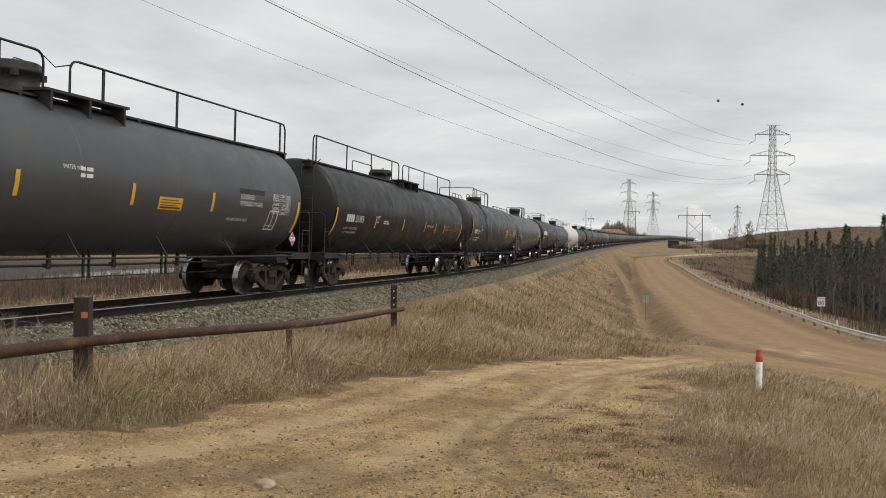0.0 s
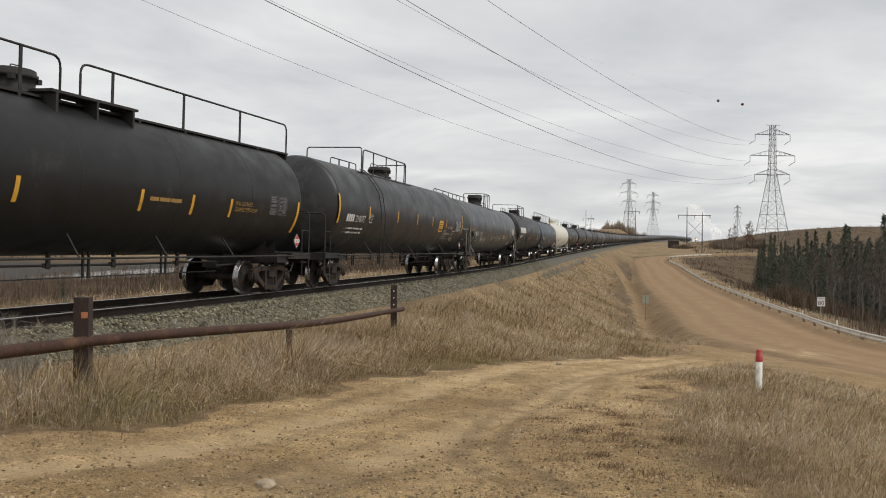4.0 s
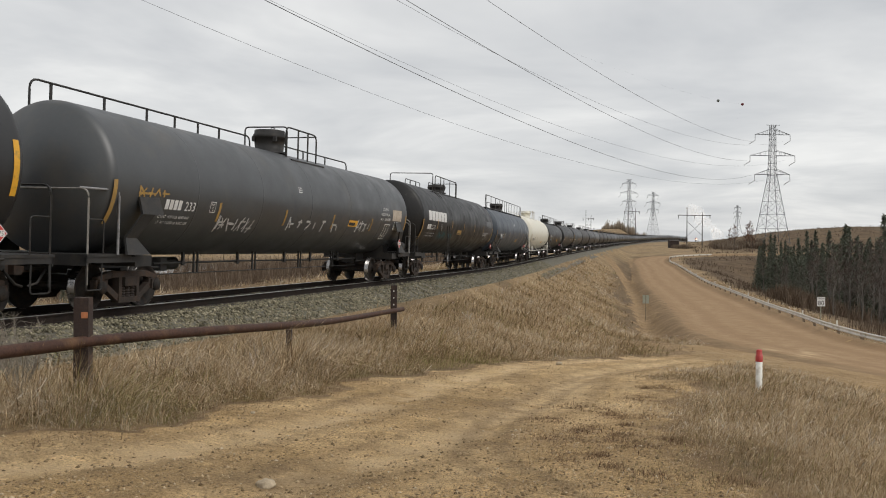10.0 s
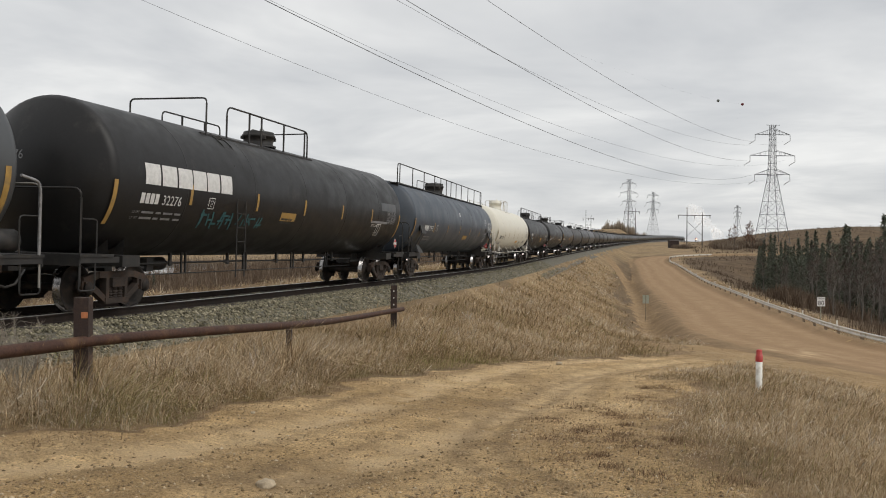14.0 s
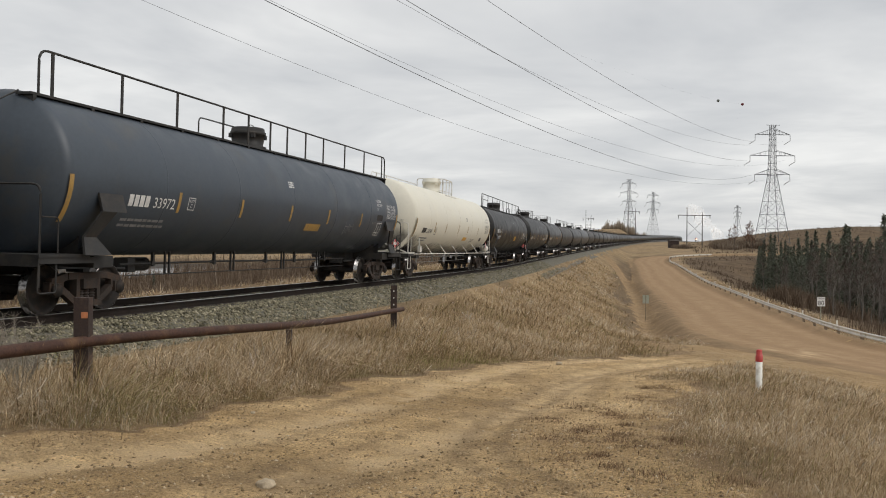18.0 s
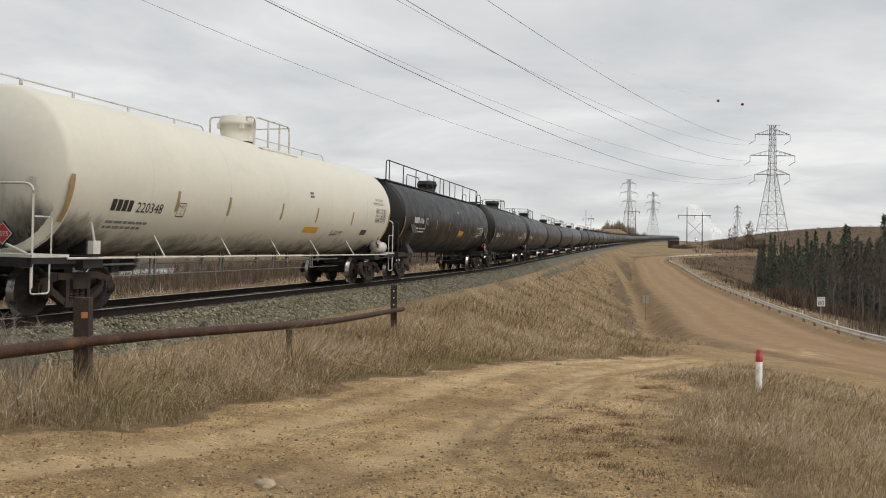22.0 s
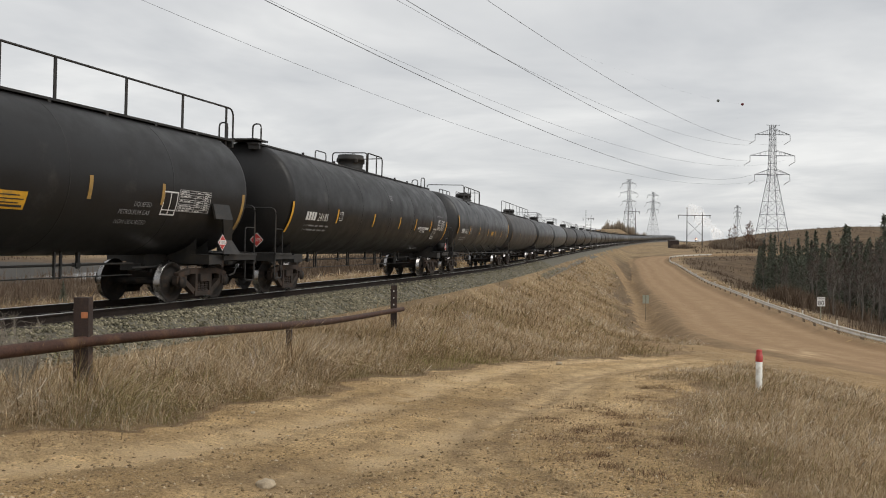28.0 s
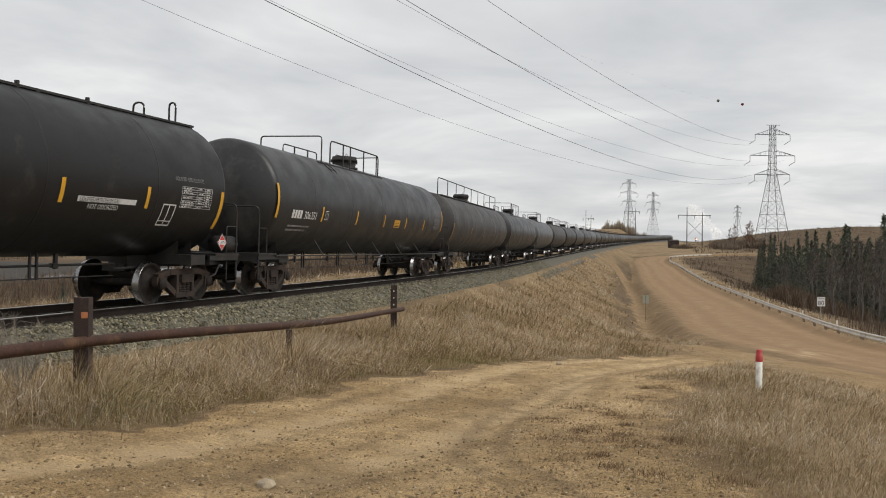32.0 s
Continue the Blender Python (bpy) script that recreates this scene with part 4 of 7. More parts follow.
def support_wings(car, mat):
    """Bent plates that tie the tank to the end platforms."""
    for k in (-1, 1):
        for y in (-1, 1):
            def sheet(x0, x1, x2, x3, yt, zt, yb, zb):
                """A thick plate from its upper edge (x0 to x1) to its lower edge (x2 to x3)."""
                e = y * 0.05
                top = [(x0, y * yt, zt), (x1, y * yt, zt), (x3, y * yb, zb), (x2, y * yb, zb)]
                return Shape().add(top + [(u, v - e, w) for u, v, w in top], [(0, 1, 2, 3), (4, 7, 6, 5), (0, 4, 5, 1), (1, 5, 6, 2), (2, 6, 7, 3), (3, 7, 4, 0)], False)

            w = part("support_bracket", sheet(k * 8.4, k * 7.72, k * 8.42, k * 7.70, 1.50, 2.24, 1.60, 1.90), mat, car, "steel bracket plate on the tank")
            part("bracket_leg", sheet(k * 8.42, k * 8.0, k * 8.7, k * 8.35, 1.60, 1.90, 1.42, 1.42), mat, w)
            part("bracket_foot", sheet(k * 8.7, k * 8.35, k * 8.85, k * 8.1, 1.42, 1.42, 1.58, 1.10), mat, w)


def tank(car, mat, seams=(-6.2, -3.1, 0.0, 3.1, 6.2)):
    t = part("tank", Shape().lathe(head_profile(), "x", 56, (0, 0, ZC)), mat, car)
    for x in seams:
        part("weld_seam", Shape().lathe([(x - 0.022, R - 0.002), (x - 0.012, R + 0.004), (x + 0.012, R + 0.004), (x + 0.022, R - 0.002)], "x", 56, (0, 0, ZC)), mat, t)
    return t


def strips(car, mat, xs, z=2.2, tall=0.43, w=0.10, ends=(1.68, 2.52)):
    for x in xs:
        part("reflective_strip", patch(Shape(), x - w / 2, x + w / 2, z - tall / 2, z + tall / 2, 0.006, 6, 0.0), mat, car, "worn yellow reflective tape")
    for k in (-1, 1):
        x = k * (DIM["half"] - (0.52 if k < 0 else 0.675))
        part("reflective_strip", patch(Shape(), x - 0.06, x + 0.06, ends[0], ends[1], 0.006, 10), mat, car, "long yellow reflective tape at the tank's end")


def placard(car, x, y, z, facing_end=0, red=True):
    """A diamond hazard placard in a holder."""
    d = 0.19
    sq = [(0, -d), (d, 0), (0, d), (-d, 0)]

    def put(u, v, off):
        return (x + u, y - off, z + v) if not facing_end else (x + facing_end * off, y + facing_end * u, z + v)

    def quad(scale, off):
        return Shape().add([put(u * scale, v * scale, off) for u, v in sq], [(0, 1, 2, 3)], False)

    hold = part("placard_holder", quad(1.12, 0.0).add([put(u * 1.12, v * 1.12, -0.02) for u, v in sq], [(3, 2, 1, 0)], False), FRAME, car)
    part("placard", quad(1.0, 0.006), PLACARD_WHITE, hold, "white edge of a diamond hazard placard")
    part("placard_print", quad(0.9, 0.010), RED if red else PLACARD_WHITE, hold, "red flammable gas placard")
    if facing_end:
        vs, fs = letters("1075", 0.085)
        part("placard_number", Shape().add([put(u - 0.11, v - 0.042, 0.018) for u, v in vs], fs, False), PLACARD_WHITE, hold, "white placard number")
        return hold
    num = Shape().add([put(u, v, 0.014) for u, v in ((-0.13, -0.05), (0.13, -0.05), (0.13, 0.05), (-0.13, 0.05))], [(0, 1, 2, 3)], False)
    part("number_panel", num, PLACARD_WHITE, hold)
    vs, fs = letters("1075", 0.075)
    part("placard_number", Shape().add([put(u - 0.10, v - 0.037, 0.018) for u, v in vs], fs, False), DARKLETTER, hold, "black placard number")
    return hold


def data_table(car, x, z, mat, w=0.95, h=0.75, seed=3):
    """The ruled inspection table stencilled near a tank's end."""
    sh = Shape()
    rows = 9
    for i in range(rows + 1):
        zz = z + h * i / rows
        patch(sh, x, x + w, zz, zz + 0.007, 0.007, 1)
    for u in (0, 0.5, 0.75, 1.0):
        patch(sh, x + w * u - 0.004, x + w * u + 0.004, z, z + h, 0.0075, 4)
    rng = random.Random(seed)
    for i in range(rows):
        for u0, u1 in ((0.04, 0.45), (0.55, 0.7), (0.8, 0.95)):
            if rng.random() < 0.85:
                zz = z + h * (i + 0.3) / rows
                u, end = u0, u0 + (u1 - u0) * rng.uniform(0.6, 1)
                while u < end:
                    step = min(rng.uniform(0.04, 0.12), end - u)
                    patch(sh, x + w * u, x + w * (u + step), zz, zz + 0.38 * h / rows, 0.0075, 1)
                    u += step + 0.025
    return part("data_table", sh, mat, car, "stencilled white inspection table")


def yellow_card(car, x, z, w=0.62, h=0.5):
    c = part("notice", patch(Shape(), x, x + w, z, z + h, 0.006, 4), YELLOW, car, "yellow emergency notice")
    sh = Shape()
    for i in range(4):
        zz = z + h * (0.12 + 0.21 * i)
        patch(sh, x + 0.06, x + w - 0.06 - 0.1 * (i % 2), zz, zz + h * (0.12 if i == 0 else 0.06), 0.012, 1)
    part("notice_print", sh, DARKLETTER, c, "black print on the notice")
    return c


def seal_box(car, x, z, mat, size=0.34):
    sh = Shape()
    small = size < 0.31
    for a, b, c, d in ((0, 1, 0, 0.06), (0, 1, 0.94, 1), (0, 0.06, 0, 1), (0.94, 1, 0, 1)) + (() if small else ((0.47, 0.53, 0, 1), (0, 1, 0.2, 0.24))):
        patch(sh, x + a * size, x + b * size, z + c * size, z + d * size, 0.007, 2)
    if small:
        flank_text(sh, "PLATE", x + size * 0.12, z + size * 0.62, size * 0.22, 0.8)
        flank_text(sh, "C", x + size * 0.36, z + size * 0.18, size * 0.34, 0.9)
    return part("stencil_frame", sh, mat, car, "white stencilled square frame")


def tank_car(label, mat, frame_mat=FRAME, tape=YELLOW, strip_x=(), detail=None, far=False, strip_z=2.2, half=9.4, bog=8.08, struts=(), wings=False, ends=(1.68, 2.52), wide=False):
    global R, ZC
    R, ZC = (1.56, 2.58) if wide else (1.5, 2.54)
    DIM["half"], DIM["bogie"] = half, bog
    car = tagged(new("tank_car"), label, "tank car", "tank cars of the freight train")
    tank(car, mat)
    underframe(car, frame_mat, far, struts, FRAME if wings else None)
    bogie(car, -bog)
    bogie(car, bog)
    strips(car, tape, strip_x, strip_z, ends=ends)
    if detail:
        detail(car, frame_mat)
    if detail is detail_d:
        for child in car.children:
            if child.name.startswith("end_handrail"):
                child.data.materials[0] = GREYPIPE
    return car


def side_railing(car, mat, x0, x1, posts, z=4.77, y=-0.62, r=0.024):
    """A tall pipe railing with flat posts on one side of the tank's top."""
    base = tank_top(0, y) - 0.05
    rail = part("top_railing", Shape().tube(arc([(x0, y, base), (x0, y, z), (x1, y, z), (x1, y, base)], 0.22, 4), r, 6), mat, car)
    for x in posts:
        part("railing_post", Shape().box(x - 0.035, x + 0.035, y - 0.012, y + 0.012, base - 0.1, z), mat, rail)
    return rail


def cross_hoop(car, mat, x, y0=-0.65, y1=0.7, z=4.76):
    """A hoop that arches across the tank."""
    part("guard_hoop", Shape().tube(arc([(x, y0, tank_top(0, y0) - 0.06), (x, y0, z), (x, y1, z), (x, y1, tank_top(0, y1) - 0.06)], 0.12, 4), 0.022, 6), mat, car)


def low_loop(car, mat, x0, x1, z=4.55, y=0.62):
    """A low pipe guard on the far side of the valve housing."""
    b = tank_top(0, y) - 0.05
    part("guard_hoop", Shape().tube(arc([(x0, y, b), (x0, y, z), (x1, y, z), (x1, y, b)], 0.15, 4), 0.02, 6), mat, car)


def name_block(car, x, z, digits, marks, h, mat=None):
    """The owner's mark as plain blocks, then the car's painted number."""
    mat = mat or LETTER
    sh = Shape()
    w = h * 0.62
    for i in range(marks):
        patch(sh, x + i * w * 1.28, x + i * w * 1.28 + w, z, z + h, 0.007, 3)
    part("owner_mark", sh, mat, car, "painted owner's mark as plain blocks")
    if digits:
        part("car_number", flank_text(Shape(), digits, x + marks * w * 1.28 + w * 0.7, z, h), mat, car, "painted car number")


def scrawl(car, x, z, w, h, seed, mat, strokes=9, thick=0.04):
    """Hand-drawn chalk strokes, no readable letters."""
    rng = random.Random(seed)
    whole = part("chalk_scrawl", patch(Shape(), x, x + thick, z, z + h, 0.007, 3), mat, car, "hand-drawn chalk scrawl")
    for i in range(strokes):
        sh = Shape()
        u = x + w * (i + rng.uniform(0, 0.6)) / strokes
        z0 = z + rng.uniform(0, 0.3) * h
        z1 = z + rng.uniform(0.6, 1.0) * h
        patch(sh, u, u + thick, z0, z1, 0.007, 3, rng.uniform(-0.2, 0.25))
        if rng.random() < 0.6:
            zz = z + rng.uniform(0.2, 0.8) * h
            patch(sh, u - 0.05, u + 0.2, zz, zz + thick * 0.8, 0.0075, 1)
        part("stroke", sh, mat, whole)
    return whole


def words(car, lines, x, z, h, mat, step=1.45, stretch=0.85):
    """A few stencilled lines, the first one uppermost."""
    sh = Shape()
    for i, line in enumerate(lines):
        flank_text(sh, line, x, z - i * h * step, h, stretch)
    return part("lettering", sh, mat, car, "stencilled words " + " ".join(lines).lower())


def weight_lines(car, x, z, h, mat, seed):
    """The two stencilled weight lines: their words, and bars where the figures stand."""
    words(car, ("LD LMT", "LT  WT"), x, z, h, mat, 1.9, 0.9)
    rng = random.Random(seed)
    sh = Shape()
    for i in range(2):
        u = x + h * 5.2
        for n in (0.40, 0.18, 0.34, 0.24):
            patch(sh, u, u + n, z - i * h * 1.9 + 0.006, z - i * h * 1.9 + h * 0.8, 0.007, 1)
            u += n + rng.uniform(0.06, 0.12)
    part("small_print", sh, mat, car)


def cage(car, fm, x=0.0, hoop=-4.0, start=-2.75, end=2.2, up=0.0):
    """Platform, hoops and rails round a valve housing in the middle of the tank."""
    walkway(car, fm, x + hoop - 0.2, x + 2.15, -0.82, -0.48, 0.0)
    dome(car, x + 0.2, fm)
    cross_hoop(car, fm, x + hoop, -0.83, 1.25, 4.76 + up)
    side_railing(car, fm, x + start, x + end, (x + start + 1.2, x - 0.85, x + 0.55, x + end - 0.2), 4.77 + up)
    low_loop(car, fm, x - 3.7, x - 0.9, 4.56)
    low_loop(car, fm, x + 0.9, x + end, 4.70 + up)
    part("top_railing", Shape().tube([(x + end, -0.62, 4.72 + up), (x + end, 0.62, 4.70 + up)], 0.020, 5), fm, car)
    for px in (-2.8, -1.7):
        part("railing_post", Shape().box(x + px - 0.02, x + px + 0.02, 0.6, 0.64, 3.85, 4.55), fm, car)


def dome_cage(car, fm, x=0.0, mat=None):
    """A valve housing with a small railed platform beside it."""
    dome(car, x + 0.15, mat or fm, 0.66, 0.47)
    walkway(car, fm, x - 0.1, x + 2.3, -0.85, -0.48, 0.0)
    cross_hoop(car, fm, x - 0.05)
    side_railing(car, fm, x - 0.05, x + 2.15, (x + 0.8, x + 1.5))
    low_loop(car, fm, x + 1.4, x + 2.15, 4.72)
    part("top_railing", Shape().tube([(x + 2.15, -0.62, 4.74), (x + 2.15, 0.62, 4.72)], 0.020, 5), fm, car)


def detail_a(car, fm):
    o = 0.25
    walkway(car, fm, -9.2, 9.5)
    side_railing(car, fm, -9.1 - o, 0.2 - o, (-7.6 - o, -5.4 - o, -3.0 - o, -0.85 - o))
    side_railing(car, fm, 0.9 - o, 9.8 - o, (1.86 - o, 4.42 - o, 7.01 - o, 9.5 - o))
    platform(car, fm, -0.4, 2.2 - o)
    dome(car, -0.1, fm, 0.55, 0.5)
    part("safety_chain", Shape().tube([(0.2 - o, -0.62, 4.7), (0.5 - o, -0.62, 4.55), (0.95 - o, -0.62, 4.68)], 0.012, 4), fm, car)
    words(car, ("LIQUEFIED", "PETROLEUM GAS"), 5.85 - o, 2.44, 0.115, LETTER, 1.4, 0.9)
    words(car, ("WATER WT.",), -0.27 - o, 2.62, 0.085, LETTER, 1.4, 0.8)
    part("small_print", bars(Shape(), 0.18 - o, 2.62, 0.42, 2, 0.07, 0.05, 4), LETTER, car)
    part("painted_patch", patch(Shape(), 5.8 - o, 7.05 - o, 2.57, 2.69, 0.006, 2), FRAME, car, "black patch painted over old lettering")
    yellow_card(car, 2.6 - o, 2.04, 0.85, 0.26)
    data_table(car, 7.5 - o, 2.14, LETTER, 1.0, 0.5)
    seal_box(car, 7.4 - o, 1.72, LETTER, 0.5)
    part("small_print", bars(Shape(), 5.4 - o, 1.9, 1.3, 1, 0.07, 0.05, 31), FADED, car)
    placard(car, 8.45, -1.48, 1.5)
    end_ladder(car, fm, -1, -0.9, 1.1, 4.0)


def detail_b(car, fm):
    o = 0.35
    walkway(car, fm, -9.3, 9.6)
    side_railing(car, fm, -8.9, 0.75 - o, (-8.3 - o, -5.51 - o, -2.85 - o, -0.24 - o))
    side_railing(car, fm, 1.3 - o, 10.0 - o, (2.26 - o, 4.8 - o, 7.36 - o))
    dome(car, 0.2 - o, fm)
    platform(car, fm, 0.1 - o, 2.6 - o)
    low_loop(car, fm, -2.1 - o, 0.3 - o, 4.62, 0.4)
    end_ladder(car, fm, -1, -0.9, 1.1, 4.0)
    name_block(car, -7.65 - o, 2.12, "51983", 4, 0.235)
    words(car, ("LD LMT  163100 LBS  74000 KGS", "LT  WT   99900 LBS  45300 KGS"), -7.65 - o, 1.88, 0.075, LETTER, 1.75, 0.92)
    part("head_number", head_text(Shape(), "51983", 0.85, 2.86, 0.19), LETTER, car, "painted number on the tank's end")
    part("head_lettering", head_text(head_text(Shape(), "33720 US GAL", 1.15, 2.68, 0.10), "127644 L", 1.15, 2.52, 0.10), LETTER, car, "painted capacity on the tank's end")
    placard(car, -9.9, 0.55, 1.45, -1)
    seal_box(car, -4.5 - o, 2.17, LETTER, 0.24)
    part("small_print", bars(Shape(), -3.76 - o, 2.22, 0.68, 2, 0.04, 0.03, 33), LETTER, car)
    part("small_print", bars(Shape(), 2.4 - o, 2.2, 1.3, 1, 0.08, 0.05, 34), OCHRE, car)
    words(car, ("NON ODORIZED", "LIQUEFIED PETROLEUM"), 5.75 - o, 2.27, 0.10, OCHRE, 1.4, 0.75)
    data_table(car, 7.5 - o, 2.12, FADED, 0.95, 0.47)
    placard(car, 8.75, -1.48, 1.45)


def detail_c(car, fm):
    o = 0.40
    cage(car, fm, -0.5, -4.4, -3.65, 1.9, 0.07)
    ladder(car, fm, -4.55 - o, 0.42, [(-1.62, 0.62), (-1.66, 2.45), (-1.53, 3.2), (-1.30, 3.55), (-1.12, 3.78), (-0.78, 4.06)], 13)
    name_block(car, -7.74 - o, 2.13, "218077", 4, 0.23)
    weight_lines(car, -7.7 - o, 1.88, 0.07, LETTER, 7)
    seal_box(car, -5.47 - o, 2.14, LETTER, 0.28)
    yellow_card(car, 3.95, 2.04, 0.72, 0.50)
    words(car, ("NON-ODORIZED",), 6.1 - o, 2.22, 0.105, LETTER)
    words(car, ("FRA AIP", "LIQUEFIED PETROLEUM GAS"), 5.4 - o, 2.07, 0.095, LETTER, 1.4, 0.72)
    part("small_print", bars(Shape(), 5.3 - o, 1.82, 1.0, 2, 0.05, 0.04, 35), FADED, car)
    data_table(car, 7.75 - o, 2.12, LETTER, 0.95, 0.48)
    seal_box(car, 7.2 - o, 1.68, LETTER, 0.45)
    part("head_number", head_text(Shape(), "218077", 0.72, 2.80, 0.19), LETTER, car, "painted number on the tank's end")
    small = head_text(Shape(), "33680 US GAL", 0.72, 2.62, 0.09)
    part("head_lettering", small, LETTER, car, "painted capacity on the tank's end")
    placard(car, 8.45, -1.48, 1.45)


def detail_d(car, fm):
    o = 0.37
    side_railing(car, fm, -9.0, 0.1, (-8.4, -6.7, -5.1, -3.9, -2.8, -1.7), 4.50, 0.62)
    side_railing(car, fm, 2.3, 8.3 - o, (4.3 - o, 6.2 - o), 4.48, 0.62)
    dome_cage(car, fm, 0.0)
    name_block(car, -7.06 - o, 2.04, "233", 4, 0.205)
    words(car, ("LD LMT  150700 LB  68400 KGS", " LT  WT  112300 LB  50900 KGS"), -7.2 - o, 1.86, 0.068, LETTER, 1.75, 0.92)
    seal_box(car, -5.28 - o, 2.05, LETTER, 0.24)
    scrawl(car, -4.75 - o, 1.62, 1.7, 0.38, 11, CHALK, 11, 0.05)
    scrawl(car, -1.0 - o, 1.74, 4.1, 0.36, 12, CHALK, 7, 0.07)
    scrawl(car, 4.25 - o, 1.80, 1.2, 0.40, 14, CHALK, 6, 0.06)
    scrawl(car, -8.03 - o, 2.22, 0.95, 0.24, 13, OCHRE, 6, 0.05)
    part("notice", patch(Shape(), 3.45 - o, 4.25 - o, 1.97, 2.17, 0.006, 2), YELLOW, car, "yellow emergency notice")
    part("notice_print", bars(Shape(), 3.5 - o, 2.0, 0.7, 1, 0.1, 0.02, 36), DARKLETTER, car)
    part("painted_panel", patch(Shape(), 7.78 - o, 8.82 - o, 2.29, 2.69, 0.006, 4), PANELTAN, car, "pale rusty data panel")
    words(car, ("LIQUEFIED",), 6.66 - o, 2.62, 0.10, LETTER)
    words(car, ("PETROLEUM GAS", "NON - ODORIZED"), 6.46 - o, 2.44, 0.10, LETTER, 1.75, 0.9)
    part("notice", patch(Shape(), 8.03 - o, 8.75 - o, 1.95, 2.25, 0.006, 2), LETTER, car, "white notice card")
    seal_box(car, 7.02 - o, 1.60, LETTER, 0.55)
    part("small_print", bars(Shape(), -0.55 - o, 2.92, 0.25, 3, 0.03, 0.03, 37), LETTER, car)
    placard(car, 8.25, -1.5, 1.45)
    part("end_grab_pipe", Shape().tube(arc([(-9.0, -1.46, 1.1), (-9.0, -1.46, 2.32), (-9.8, -1.2, 2.32)], 0.12, 3), 0.026, 6), FADED, car, "pale worn grab pipe")
    part("end_grab_pipe", Shape().tube(arc([(9.72, -1.46, 1.1), (9.72, -1.46, 2.32), (9.3, -1.46, 2.4)], 0.12, 3), 0.026, 6), FADED, car, "pale worn grab pipe")
    part("tool_box", Shape().lathe([(8.7, 0.001), (8.72, 0.2), (9.4, 0.2), (9.42, 0.001)], "x", 14, (0, -1.2, 1.33)), fm, car)


def detail_e(car, fm):
    o = 0.40
    cage(car, fm, -0.22, -4.1, -2.75, 2.2, 0.03)
    sh = Shape()
    rng = ((0.0, 0.52), (0.58, 1.12), (1.18, 1.72), (1.76, 2.30), (2.34, 2.88), (2.94, 3.45))
    for x0, x1 in rng:
        patch(sh, -7.36 - o + x0, -7.36 - o + x1, 2.50, 2.92, 0.007, 5)
    part("owner_mark", sh, LETTER, car, "large white owner's mark as plain shapes")
    name_block(car, -7.45 - o, 2.12, "32276", 4, 0.205)
    weight_lines(car, -7.6 - o, 1.92, 0.06, FADED, 9)
    seal_box(car, -4.9 - o, 2.12, LETTER, 0.25)
    scrawl(car, -5.05 - o, 1.68, 3.0, 0.42, 21, TEAL, 13, 0.06)
    ladder(car, fm, -3.6 - o, 0.42, [(-1.54, 0.55), (-1.54, 2.4), (-1.42, 3.2), (-1.08, 3.72), (-0.75, 3.98)], 11)
    part("notice", patch(Shape(), -1.12 - o, -0.2 - o, 1.98, 2.2, 0.006, 2), OCHRE, car, "faded yellow notice")
    part("notice_print", bars(Shape(), -1.05 - o, 2.0, 0.75, 2, 0.05, 0.04, 38), DARKLETTER, car)
    part("painted_patch", patch(Shape(), 6.85 - o, 8.45 - o, 2.60, 2.88, 0.006, 3), GREY, car, "dark grey patch painted over old lettering")
    data_table(car, 7.5 - o, 2.16, FADED, 0.95, 0.42)
    part("painted_patch", patch(Shape(), 5.9 - o, 7.6 - o, 2.14, 2.22, 0.006, 2), FADED, car, "pale band painted over old lettering")
    words(car, ("NOT ODORIZED",), 6.0 - o, 2.02, 0.09, LETTER)
    seal_box(car, 6.6 - o, 1.72, LETTER, 0.4)
    placard(car, 8.3, -1.48, 1.45)
    part("head_number", head_text(Shape(), "32276", 0.72, 2.85, 0.18), FADED, car, "painted number on the tank's end")


def detail_f(car, fm):
    o = 0.53
    walkway(car, fm, -9.3, 9.9)
    side_railing(car, fm, -9.0, 9.95, [x - o for x in (-8.12, -6.06, -4.02, -1.94, -0.62, 0.67, 1.76, 3.06, 4.44, 6.3, 8.2, 10.15)], 4.76)
    dome(car, 0.0, fm, 0.55, 0.48)
    low_loop(car, fm, -1.4 - o, 1.2 - o, 4.6, 0.4)
    end_ladder(car, fm, -1, -0.35, 1.1, 4.0)
    name_block(car, -6.92 - o, 2.05, "33972", 4, 0.225)
    part("small_print", bars(Shape(), -6.98 - o, 1.76, 1.85, 2, 0.05, 0.06, 14), FADED, car)
    seal_box(car, -4.83 - o, 2.06, LETTER, 0.27)
    part("small_print", bars(Shape(), 0.2 - o, 3.02, 0.34, 3, 0.04, 0.02, 15), LETTER, car)
    part("notice", patch(Shape(), 1.55 - o, 2.6 - o, 1.76, 1.96, 0.006, 2), OCHRE, car, "faded yellow notice")
    words(car, ("LIQUEFIED", "PETROLEUM", "GAS"), 7.31 - o, 2.88, 0.095, LETTER, 1.5, 0.75)
    words(car, ("NON- ODORIZED",), 6.94 - o, 2.10, 0.085, FADED)
    part("painted_patch", patch(Shape(), 7.35 - o, 7.95 - o, 2.24, 2.44, 0.006, 2), FRAME, car, "black patch painted over old lettering")
    data_table(car, 8.38 - o, 2.34, LETTER, 0.95, 0.48)
    seal_box(car, 7.5 - o, 1.72, LETTER, 0.45)
    scrawl(car, 4.6 - o, 1.7, 0.9, 0.4, 41, FADED, 5, 0.025)
    placard(car, 8.85, -1.5, 1.45)


